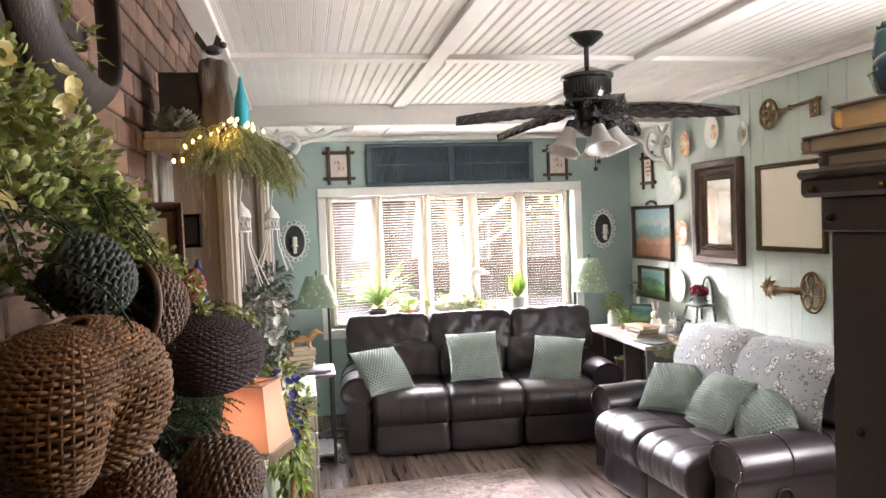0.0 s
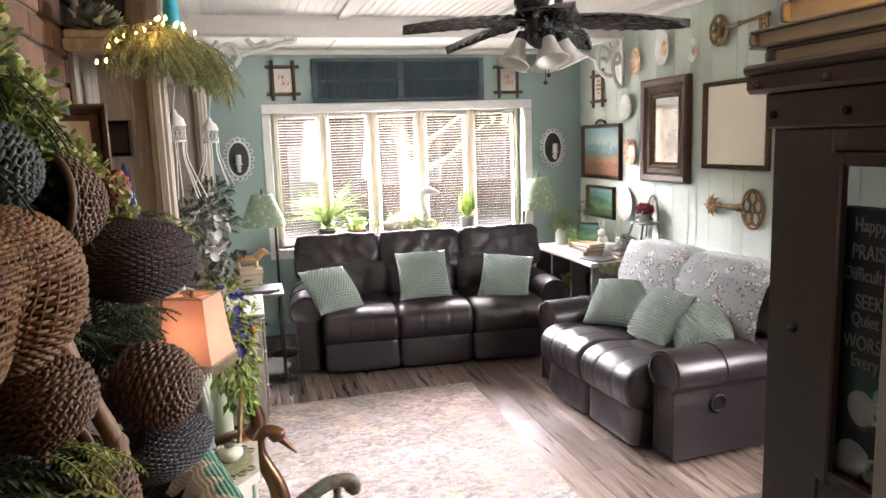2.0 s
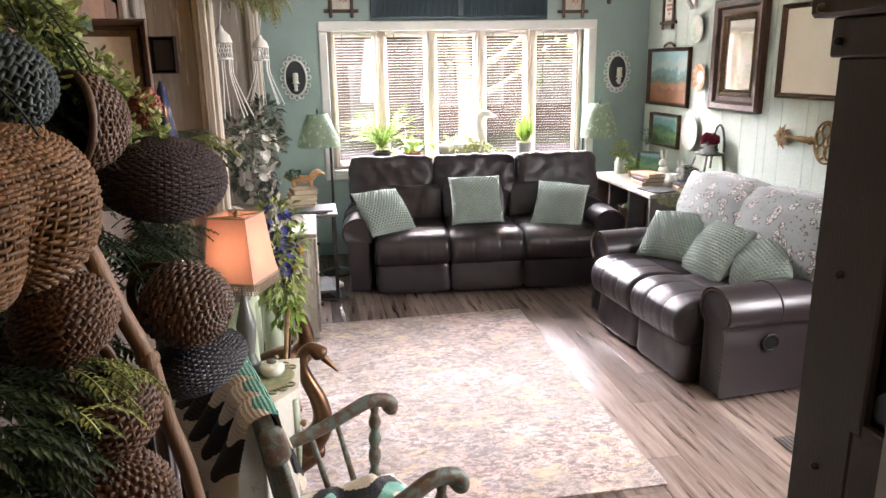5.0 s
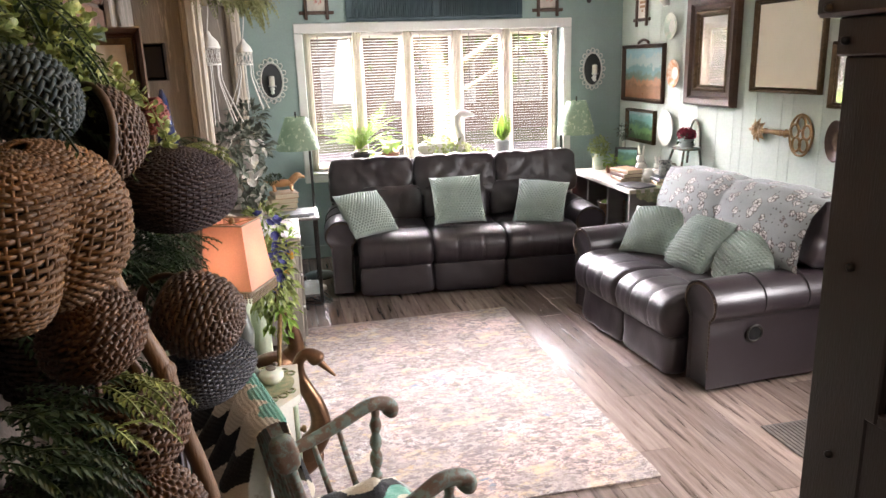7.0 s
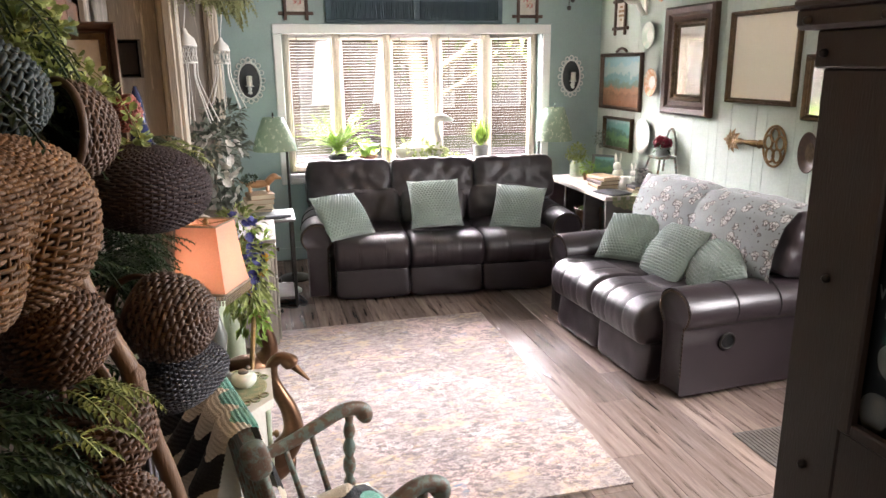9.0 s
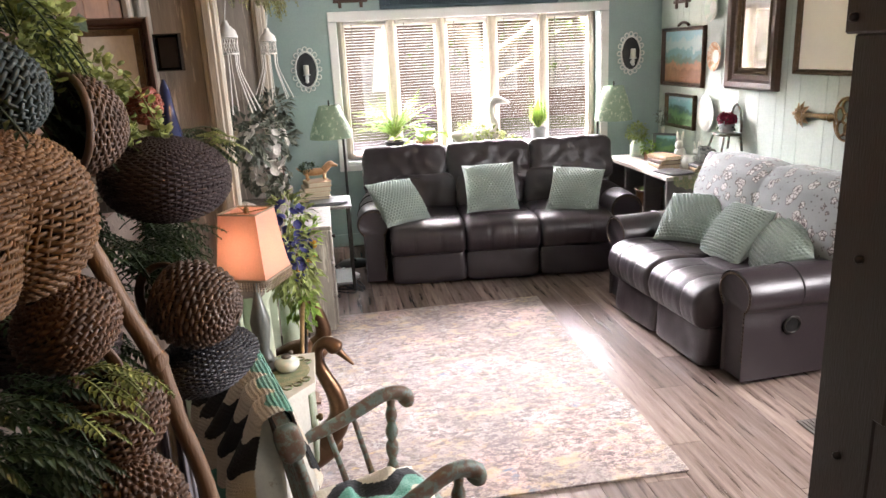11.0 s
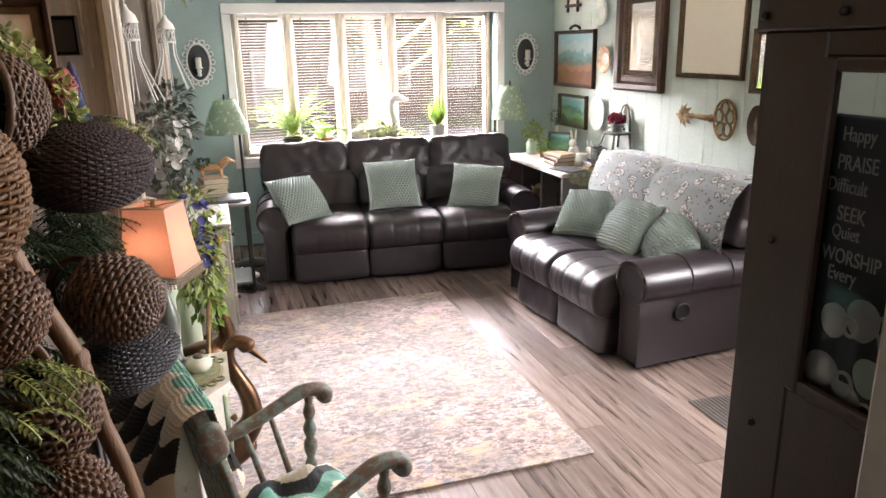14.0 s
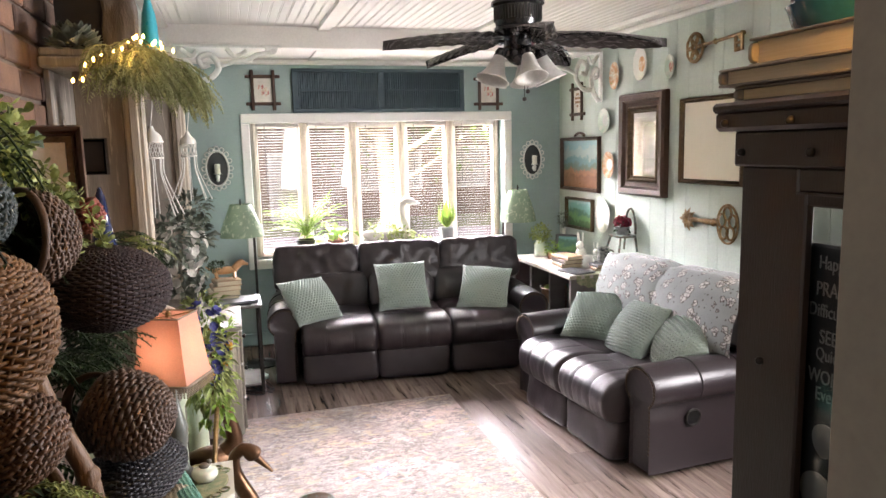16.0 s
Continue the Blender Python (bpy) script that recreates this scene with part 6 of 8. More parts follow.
part("crossbars", Geo().box(0.003, 0.010, -0.32, 0.32, 0.36, 0.385, 0.002).box(0.003, 0.010, -0.012, 0.012, 0.02, 0.73, 0.002), M_IRON, t)

t = thing("mantel_hutch", "weathered whitewashed hutch frame standing on the mantel", "hutch", pose(XL + 0.001, 3.1, 1.041))
for y, xw in ((0.04, 0.185), (1.16, 0.235)):
    post = part("post", Geo().box(xw, xw + 0.055, y, y + 0.045, 0, 0.885, 0.006).box(xw + 0.015, xw + 0.04, y - 0.006, y + 0.001, 0.03, 0.86, 0.003), M_POST, t)
    part("side_board", Geo().box(0.06, xw - 0.001, y + 0.012, y + 0.03, 0, 0.885, 0.003), M_WEATHER, t)
part("back_board", Geo().box(0, 0.015, 0.0, 1.25, 0, 0.885, 0.002), M_WEATHER, t)
part("middle_shelf", Geo().box(0.016, 0.18, 0.087, 1.159, 0.33, 0.352, 0.003), M_WEATHER, t)
part("top_board", Geo().box(0, 0.285, -0.05, 1.26, 0.886, 0.915, 0.005).box(0, 0.26, -0.03, 1.24, 0.916, 0.94, 0.005), M_POST, t)

# things on top of the hutch
TOPZ = 1.982
t = thing("bookshelf_speaker", "black boxy loudspeaker on the hutch top", "speaker", pose(0.335, 3.10, TOPZ))
part("case", Geo().box(-0.085, 0.06, -0.04, 0.12, 0, 0.165, 0.004), M_SPEAKER, t)
part("grille", Geo().box(0.061, 0.066, -0.03, 0.11, 0.012, 0.153, 0.003), M_BLACK, t)
solo("driftwood_block", Geo().puff(0.085, 0.075, 0.205, 7, 14, 0.010, 14, rot(0, 0, 0, 0, 0, 0.1)), M_DRIFT, "rough weathered wooden block standing on the hutch", "wood block", pose(0.405, 3.07, TOPZ - 0.003))
g = Geo().puff(0.05, 0.03, 0.03, 2.1, 8, m=rot(0, 0, 0, 0, 0, 0.03)).puff(0.022, 0.02, 0.02, 2, 6, m=rot(0, 0, 0, 0.028, 0, 0.045)).plate([(-0.012, 0.035), (-0.045, 0.085), (-0.05, 0.06), (-0.03, 0.03)], -0.004, 0.004).plate([(0.0, 0.04), (0.012, 0.075), (0.024, 0.06), (0.018, 0.035)], -0.008, -0.003)
solo("bird_figurine", g, M_COVERDARK, "dark metal bird with raised wings on a block", "figurine", pose(0.405, 3.07, TOPZ + 0.20), smooth=40)
solo("turquoise_bottle", Geo().lathe([(0, 0), (0.026, 0), (0.028, 0.02), (0.027, 0.10), (0.022, 0.14), (0.012, 0.175), (0.006, 0.21), (0, 0.215)], 18, Matrix.Diagonal((0.9, 1.0, 1, 1))), M_TURQ, "slender turquoise wax-like bottle on the hutch", "bottle", pose(0.455, 3.36, TOPZ), smooth=True)
solo("wooden_block", Geo().box(-0.05, 0.05, -0.05, 0.05, 0, 0.035, 0.004).box(-0.06, 0.06, -0.06, 0.06, -0.0, 0.012, 0.004), M_POST, "tan wooden capital block lit by fairy lights", "wood block", pose(0.425, 3.12, TOPZ - 0.04 + 0.0))

# dusty fern garland with fairy lights
rnd = random.Random(41)
t = thing("fern_garland", "dusty yellow-green fern garland with fairy lights along the hutch top", "garland", pose(0.44, 3.10, 1.95))
g = Geo()
for k in range(120):
    y = rnd.uniform(-0.10, 0.22)
    x = 0.02 + 0.05 * rnd.random()
    a = rnd.uniform(-2.3, 1.3)
    frond(g, (x - 0.05 - max(0, -y) * 0.3, y, rnd.uniform(-0.03, 0.04)), (0.75 + 0.5 * rnd.random(), math.sin(a) * 0.8, rnd.uniform(-0.3, 0.6)), rnd.uniform(0.09, 0.17), rnd.uniform(1.4, 3.0), 0.028, 14, rnd=rnd)
for k in range(46):
    frond(g, (rnd.uniform(-0.10, 0.02), rnd.uniform(-0.16, -0.04), rnd.uniform(-0.06, 0.03)), (rnd.uniform(-0.6, 0.3), -0.8, rnd.uniform(-0.4, 0.4)), rnd.uniform(0.08, 0.14), rnd.uniform(1.4, 2.6), 0.024, 12, rnd=rnd)
for k in range(46):
    frond(g, (0.06 + rnd.uniform(-0.03, 0.03), rnd.uniform(0.05, 0.55), rnd.uniform(-0.04, 0.02)), (0.8, rnd.uniform(-0.5, 0.5), rnd.uniform(-0.3, 0.3)), rnd.uniform(0.12, 0.2), rnd.uniform(1.6, 3.0), 0.03, 14, rnd=rnd)
part("fronds", g, M_LEAFSAGE, t)
path = spline([(-0.14, -0.14, -0.07), (-0.10, -0.13, -0.035), (-0.07, -0.10, 0.0), (-0.03, -0.06, 0.03), (0.01, -0.05, 0.055), (0.05, -0.02, 0.035), (0.08, 0.06, 0.03)], 4)
wire = part("light_wire", Geo().tube(path, 0.0012, 4), M_LEAFDARK, t)
bulb = mesh_of("bulb", Geo().puff(0.0065, 0.0065, 0.012, 2, 4), M_BULB, 1)
for k, p in enumerate(path):
    if k % 2 == 0 or k > 12:
        part("bulb", bulb, None, wire, m=Matrix.Translation(p + Vector((rnd.uniform(-0.012, 0.012), -0.012, rnd.uniform(-0.01, 0.014)))))
lamp("fairy_light_glow", "POINT", 0.24, (1.0, 0.55, 0.16), Matrix.Translation((0.45, 2.90, 1.95)), 0.02)
# grey cabbage rosette
g = Geo()
for k in range(60):
    a, e = rnd.uniform(0, 6.28), rnd.uniform(0.1, 1.4)
    d = Vector((math.cos(a) * math.cos(e), math.sin(a) * math.cos(e), math.sin(e)))
    g.leaf(d * 0.025, d + Vector((0, 0, 0.4)), d, 0.05, 0.045, -0.25)
solo("succulent_rosette", g, M_LEAFGREY, "grey-green artificial rosette tucked in the garland", "plant", pose(0.315, 2.93, 1.955))


# hanging filigree lanterns
def lantern(x, y, z, s):
    t = thing("hanging_lantern", "white metal filigree bell lantern hung in the hutch", "lantern", pose(x, y, z), "filigree lanterns")
    g = Geo().tube([(p * s, q * s, 0.0) for p, q in oval(0.03, 0.03, 16)], 0.003, 6, True).tube([(p * s, q * s, 0.05 * s) for p, q in oval(0.032, 0.032, 16)], 0.003, 6, True)
    for k in range(12):
        a = 2 * math.pi * k / 12
        b = a + 0.5
        g.tube([(0.031 * s * math.cos(a), 0.031 * s * math.sin(a), 0), (0.031 * s * math.cos(b), 0.031 * s * math.sin(b), 0.05 * s)], 0.002, 4)
        g.tube([(0.031 * s * math.cos(b), 0.031 * s * math.sin(b), 0), (0.031 * s * math.cos(a), 0.031 * s * math.sin(a), 0.05 * s)], 0.002, 4)
    part("filigree_band", g, M_WHITEMETAL, t, smooth=True)
    for k in range(8):
        a = 2 * math.pi * k / 8
        c, d = math.cos(a), math.sin(a)
        part("flared_wire", Geo().tube(spline([(c * 0.03 * s, d * 0.03 * s, 0), (c * 0.03 * s, d * 0.03 * s, -0.05 * s), (c * 0.055 * s, d * 0.055 * s, -0.12 * s), (c * 0.08 * s, d * 0.08 * s, -0.18 * s)], 4), 0.0022, 5), M_WHITEMETAL, t, smooth=True)
    part("cap", Geo().lathe([(0.034, 0.05), (0.028, 0.07), (0.012, 0.085), (0.006, 0.10), (0, 0.10)], 16, Matrix.Scale(s, 4)), M_WHITEMETAL, t, smooth=40)
    part("hanger", Geo().tube(spline([(0, 0, 0.10 * s), (0.012, 0, 0.2 * s), (0.0, 0, 0.27 * s)], 5), 0.002, 5), M_WHITEMETAL, t)


lantern(0.438, 3.33, 1.68, 1.0)
lantern(0.508, 4.05, 1.68, 1.0)
solo("glass_float", Geo().puff(0.10, 0.10, 0.12, 2, 12, m=rot(0, 0, 0, 0, 0, 0.06)), M_CHINAGREEN, "pale blue-green glass egg in the hutch", "glass ball", pose(0.34, 3.42, 1.394), smooth=True)
solo("blue_ornament", Geo().lathe([(0, 0), (0.03, 0), (0.034, 0.03), (0.022, 0.06), (0.014, 0.11), (0.010, 0.15), (0.003, 0.17), (0, 0.17)], 16), M_BLUEGLASS, "dark blue glass bottle with a tapering neck", "bottle", pose(0.418, 2.45, 1.462), smooth=True)
framed("framed_picture", "dark wooden framed glass picture standing on the ledge", "picture", pose(0.272, 2.66, 1.592, -3, 0, 12), 0.13, 0.29, 0.022, M_WALNUT, M_MAT, "print", M_GILT)
framed("framed_picture", "small dark framed picture hung on the hutch side", "picture", pose(0.31, 3.100, 1.69, 0, 0, 0), 0.05, 0.08, 0.010, M_BLACK, M_COVERDARK, "print")


def greenery(name, label, m, build, mats, cat="garland"):
    t = thing(name, label, cat, m)
    rnd = random.Random(hash(label) % 1 + len(label))
    for nm, mt, fn in build:
        g = Geo()
        fn(g, rnd)
        part(nm, g, mt, t)
    return t


def spray(n, x, y, z, spread, way, ln, droop, width):
    def fn(g, rnd):
        for _ in range(n):
            frond(g, (x + rnd.uniform(-1, 1) * spread[0], y + rnd.uniform(-1, 1) * spread[1], z + rnd.uniform(-1, 1) * spread[2]), (way[0] + rnd.uniform(-0.8, 0.8), way[1] + rnd.uniform(-0.8, 0.8), way[2] + rnd.uniform(-0.5, 0.5)), ln * rnd.uniform(0.7, 1.3), droop, width, 12, rnd=rnd)
    return fn


# cedar garland along the brick and hutch foot
greenery("cedar_garland", "dark green cedar sprigs along the hutch foot", pose(0, 0, 0), [("sprig_spray", M_LEAFDARK, spray(34, 0.36, 2.72, 1.47, (0.05, 0.22, 0.03), (0.8, 0.1, 0.2), 0.10, 1.2, 0.022)), ("pale_spray", M_LEAF, spray(16, 0.40, 2.85, 1.45, (0.05, 0.15, 0.03), (0.8, 0.1, 0.3), 0.09, 1.2, 0.02))], None)
solo("garland_ledge", Geo().box(XL, 0.36, 2.30, 3.02, 1.405, 1.43, 0.004), M_WEATHER, "weathered narrow ledge along the brick wall", "ledge")
greenery("hutch_greens", "dusty grey leaves and white blossoms spilling from the hutch", pose(0, 0, 0), [
    ("grey_leaves", M_LEAFGREY, lambda g, r: (bush(g, (0.44, 3.55, 1.42), 0.10, 150, 0.05, 0.02, r), bush(g, (0.475, 3.95, 1.36), 0.10, 190, 0.045, 0.028, r), bush(g, (0.49, 4.12, 1.45), 0.07, 90, 0.05, 0.02, r), bush(g, (0.46, 3.85, 1.22), 0.08, 130, 0.04, 0.028, r, hang=0.5))),
    ("blossoms", M_PETALWHITE, lambda g, r: (flowers(g, (0.47, 3.75, 1.34), 0.09, 26, r, 0.026), flowers(g, (0.47, 3.8, 1.22), 0.07, 12, r, 0.024)))], None)
# blue delphinium garland over the mantel's front
greenery("blue_garland", "leafy garland with indigo and yellow blossoms over the mantel edge", pose(0, 0, 0), [
    ("leaves", M_LEAF, lambda g, r: (bush(g, (0.53, 3.62, 0.92), 0.10, 230, 0.05, 0.018, r, squash=1.3, hang=0.6), bush(g, (0.55, 3.72, 0.80), 0.08, 150, 0.055, 0.018, r, squash=1.4, hang=0.8), bush(g, (0.52, 3.9, 1.04), 0.09, 140, 0.05, 0.018, r))),
    ("pale_leaves", M_LEAFLIME, lambda g, r: (bush(g, (0.56, 3.68, 0.72), 0.05, 50, 0.055, 0.022, r, squash=1.6, hang=0.9), bush(g, (0.56, 3.85, 0.95), 0.09, 40, 0.05, 0.018, r))),
    ("indigo_blossoms", M_PETALBLUE, lambda g, r: (flowers(g, (0.52, 3.75, 1.02), 0.11, 34, r, 0.022), flowers(g, (0.54, 3.62, 0.93), 0.09, 26, r, 0.022))),
    ("yellow_blossoms", M_PETALYELLOW, lambda g, r: flowers(g, (0.55, 3.66, 0.95), 0.10, 5, r, 0.022))], None)
# wire birdcage, twisted candlesticks
t = thing("wire_birdcage", "cream wire dome birdcage on the mantel", "birdcage", pose(0.425, 3.36, 1.041))
g = Geo()
for k in range(14):
    a = math.pi * k / 14 * 2
    g.tube(spline([(0.065 * math.cos(a), 0.065 * math.sin(a), 0), (0.065 * math.cos(a), 0.065 * math.sin(a), 0.09), (0.045 * math.cos(a), 0.045 * math.sin(a), 0.14), (0, 0, 0.165)], 4), 0.0018, 5)
part("wires", g, M_WAX, t, smooth=True)
part("base_ring", Geo().tube([(p, q, 0.004) for p, q in oval(0.066, 0.066, 24)], 0.004, 6, True).tube([(p, q, 0.09) for p, q in oval(0.066, 0.066, 24)], 0.002, 6, True), M_WAX, t, smooth=True)
for x, y, h in ((0.47, 4.2, 0.26), (0.49, 4.32, 0.19), (0.455, 4.38, 0.22)):
    solo("candlestick", Geo().sheet(lambda u, v: ((0.012 + 0.004 * math.sin(v * 42 + 2 * math.pi * u * 2) + 0.02 * max(0, 1 - v * 9)) * math.cos(2 * math.pi * u), (0.012 + 0.004 * math.sin(v * 42 + 2 * math.pi * u * 2) + 0.02 * max(0, 1 - v * 9)) * math.sin(2 * math.pi * u), v * h), 12, 60, True), M_WALNUT, "dark barley-twist wooden candlestick on the mantel", "candlestick", pose(x, y, 1.041), "twisted candlesticks", True)

# ---- shaded lamp, side table, doily ----
t = thing("side_table", "worn white side table with clipped corners and a drawer", "side table", pose(0.336, 2.70, 0))
top = [(0, -0.33), (0.283, -0.33), (0.287, -0.119), (0.19, 0), (0, 0)]
part("tabletop", Geo().plate(top, 0.757, 0.782, rot(90)), M_WHITEWORN, t)
part("drawer_box", Geo().plate([(0.01, -0.31), (0.262, -0.31), (0.262, -0.125), (0.178, -0.018), (0.01, -0.018)], 0.47, 0.7565, rot(90)), M_WHITEWORN, t)
d = part("drawer_front", Geo().box(0.263, 0.275, 0.145, 0.295, 0.51, 0.73, 0.004), M_CELADON, t)
part("knob", Geo().lathe([(0, 0.02), (0.01, 0.018), (0.013, 0.01), (0.006, 0.004), (0.006, 0)], 12, rot(0, 90, 0, 0.275, 0.22, 0.62)), M_BRASS, d, smooth=True)
for x, y in ((0.035, 0.045), (0.235, 0.13), (0.035, 0.285), (0.235, 0.285)):
    part("leg", Geo().tube([(x, y, 0.47), (x, y, 0.3), (x, y, 0.0)], [0.022, 0.02, 0.012], 10), M_WHITEWORN, t, smooth=40)
t = thing("doily", "green and straw crocheted doily on the side table", "doily", pose(0.503, 2.90, 0.7825))
part("centre", Geo().lathe([(0, 0.001), (0.10, 0.001), (0.105, 0.003), (0.10, 0.005), (0, 0.005)], 60), M_DOILY, t)
loop = mesh_of("loop", Geo().tube([(p, q, 0.003) for p, q in oval(0.013, 0.013, 8)], 0.003, 5, True), M_DOILY, 1)
for k in range(22):
    a = 2 * math.pi * k / 22
    if 0.118 * math.cos(a) < 0.11:
        part("loop", loop, None, t, m=pose(0.112 * math.cos(a), 0.112 * math.sin(a), 0))
t = thing("bird_box", "small pale green lidded dish with a bird", "trinket dish", pose(0.545, 2.91, 0.788))
part("bowl", Geo().lathe([(0, 0), (0.026, 0), (0.036, 0.014), (0.036, 0.026), (0.03, 0.034), (0, 0.036)], 22), M_CHINAGREEN, t, smooth=True)
part("bird_knob", Geo().puff(0.03, 0.018, 0.018, 2, 8, m=rot(0, 0, 0, 0, 0, 0.042)).puff(0.014, 0.013, 0.013, 2, 6, m=rot(0, 0, 0, 0.014, 0, 0.053)), M_COVERGREY, t, smooth=True)


def square_ring(s, z, twist=0.0, n=6):
    out = []
    for k in range(4):
        a, b = radians(45 + 90 * k + twist), radians(135 + 90 * k + twist)
        for i in range(n):
            f = i / n
            out.append((s * 1.414 * (math.cos(a) * (1 - f) + math.cos(b) * f), s * 1.414 * (math.sin(a) * (1 - f) + math.sin(b) * f), z))
    return out


t = thing("table_lamp", "lit table lamp with apricot square bell shade and beaded fringe", "lamp", pose(0.479, 2.951, 0.783, 0, 0, -22.8))
part("base", Geo().lathe([(0, 0), (0.05, 0), (0.052, 0.012), (0.03, 0.025), (0.018, 0.06), (0.026, 0.11), (0.03, 0.15), (0.016, 0.2), (0.01, 0.23), (0.008, 0.42), (0, 0.42)], 20), material("pewter_glaze", (0.20, 0.22, 0.20), (0.12, 0.13, 0.12), 0.35, 0.3), t, smooth=40)
rings = []
for f in [i / 8 for i in range(9)]:
    rings.append(square_ring(0.078 - 0.022 * f ** 0.7, 0.295 + 0.18 * f))
k = len(rings[0])
g = Geo().add([p for r in rings for p in r], [(i * k + j, i * k + (j + 1) % k, (i + 1) * k + (j + 1) % k, (i + 1) * k + j) for i in range(8) for j in range(k)])
shade = part("shade", g, M_SHADEORANGE, t, "apricot silk bell shade", 40)
for ring, r in ((rings[0], 0.004), (rings[-1], 0.003)):
    part("shade_trim", Geo().tube(ring, r, 6, True), M_FRINGE, shade, smooth=True)
fr = Geo()
for i in range(len(rings[0])):
    for f in (0.0, 0.33, 0.66):
        a, b = Vector(rings[0][i]), Vector(rings[0][(i + 1) % k])
        p = a + (b - a) * f
        for j in range(4):
            fr.puff(0.005, 0.005, 0.007, 2, 2, m=Matrix.Translation(p - Vector((0, 0, 0.006 + 0.007 * j))))
part("beaded_fringe", fr, M_FRINGE, shade, smooth=True)
part("spider", Geo().tube([(-0.054, -0.054, 0.474), (0, 0, 0.470), (0.054, 0.054, 0.474)], 0.002, 5).tube([(-0.054, 0.054, 0.474), (0, 0, 0.470), (0.054, -0.054, 0.474)], 0.002, 5).lathe([(0.008, 0.468), (0.008, 0.482), (0, 0.488)], 10), M_BRASS, t)
lamp("shaded_bulb", "POINT", 0.6, (1.0, 0.66, 0.42), Matrix.Translation((0.479, 2.951, 1.15)), 0.025)


# pleated metal napkin fan beside the doily
t = thing("napkin_holder", "pleated silver fan-shaped napkin holder on the side table", "napkin holder", pose(0.455, 2.775, 0.783, 0, 0, 20))
part("foot", Geo().box(-0.034, 0.034, -0.016, 0.016, 0, 0.010, 0.003), M_CHROME, t)


def pleated_fan(u, v):
    a = radians(35 + 110 * u)
    r = 0.014 + 0.062 * v
    return (r * math.cos(a), 0.0035 * v * math.cos(26 * math.pi * u), 0.010 + r * math.sin(a))


part("fan", Geo().sheet(pleated_fan, 104, 6).sheet(lambda u, v: tuple(Vector(pleated_fan(u, v)) + Vector((0, 0.003, 0))), 104, 6), M_CHROME, t, smooth=30)
part("fan_rim", Geo().tube([Vector(pleated_fan(i / 40, 1)) + Vector((0, 0.0015, 0)) for i in range(41)], 0.0025, 6), M_CHROME, t, smooth=True)

# grey cloth hung behind the branch
def hung_cloth(u, v):
    fold = 0.018 * math.sin(u * 19 + 0.6 * math.sin(v * 5)) + 0.008 * math.sin(u * 43)
    return (0.345 + 0.075 * u, 2.20 + fold * (0.4 + 0.6 * v), 1.07 - 1.0 * v)


solo("hung_cloth", Geo().sheet(hung_cloth, 60, 24).sheet(lambda u, v: tuple(Vector(hung_cloth(u, v)) + Vector((0, 0.004, 0))), 60, 24), material("grey_lavender_cloth", (0.17, 0.16, 0.18), (0.12, 0.115, 0.13), 0.9, scale=14, bump=0.3, fine=260, sheen=0.2), "grey-lavender cloth hanging in folds under the baskets", "cloth", smooth=True)

# ---- brass geese ----
def bronze_goose(x, y, rz, label, lift, neck, bill_at, tip):
    t = thing("goose_statue", label, "goose statue", pose(x, y, 0.011, 0, 0, rz), "bronze geese")
    part("body", Geo().sheet(lambda u, v: ((v - 0.62) * 0.34, math.cos(2 * math.pi * u) * 0.08 * math.sin(math.pi * (0.03 + 0.94 * v)) ** 0.7, lift + 0.05 * (v - 0.5) + math.sin(2 * math.pi * u) * 0.085 * math.sin(math.pi * (0.03 + 0.94 * v)) ** 0.7), 28, 26, True), M_BRONZE, t, smooth=True)
    path = spline([(p, 0, q) for p, q in neck], 6)
    n = len(path)
    part("neck", Geo().tube(path, [(0.016 + 0.038 * (1 - i / n) ** 2.4 + 0.011 * math.exp(-((i / n - 0.9) * 9) ** 2)) * (1 if i < n - 4 else (0.9, 0.78, 0.6, 0.35)[i - n + 4]) for i in range(n)], 16), M_BRONZE, t, smooth=True)
    a, b = Vector((bill_at[0], 0, bill_at[1])), Vector((tip[0], 0, tip[1]))
    up = Vector((-(b - a).z, 0, (b - a).x)).normalized()
    part("bill", Geo().sheet(lambda u, v: tuple(a + (b - a) * v + Vector((0, math.cos(2 * math.pi * u) * (0.016 - 0.009 * v), 0)) + up * (math.sin(2 * math.pi * u) * (0.015 - 0.011 * v))), 12, 8, True), M_BRONZE, t, smooth=True)
    for w in (-0.03, 0.03):
        part("leg", Geo().tube([(-0.02, w, lift - 0.05), (-0.01, w, lift * 0.4), (-0.01, w, 0.01)], [0.022, 0.010, 0.012], 10), M_BRONZE, t, smooth=True)
        part("webbed_foot", Geo().plate([(-0.03, 0), (0.0, 0.012), (0.05, 0.035), (0.06, 0), (0.05, -0.035), (0.0, -0.012)], -0.010, -0.001, rot(-90, 0, 0, 0, w, 0)), M_BRONZE, t)


bronze_goose(0.547, 3.15, -8, "aged bronze goose statue with a curled neck on the rug", 0.36, ((0.05, 0.38), (0.09, 0.425), (0.122, 0.47), (0.13, 0.52), (0.118, 0.58), (0.09, 0.642), (0.074, 0.69), (0.078, 0.735), (0.105, 0.756), (0.132, 0.742), (0.148, 0.725)), (0.136, 0.735), (0.19, 0.676))
bronze_goose(0.50, 4.25, 10, "aged bronze goose statue stretching its neck beside the fire screen", 0.24, ((0.05, 0.27), (0.10, 0.32), (0.10, 0.40), (0.07, 0.50), (0.03, 0.62), (0.015, 0.70), (0.025, 0.745), (0.055, 0.755), (0.075, 0.745)), (0.06, 0.75), (0.12, 0.735))

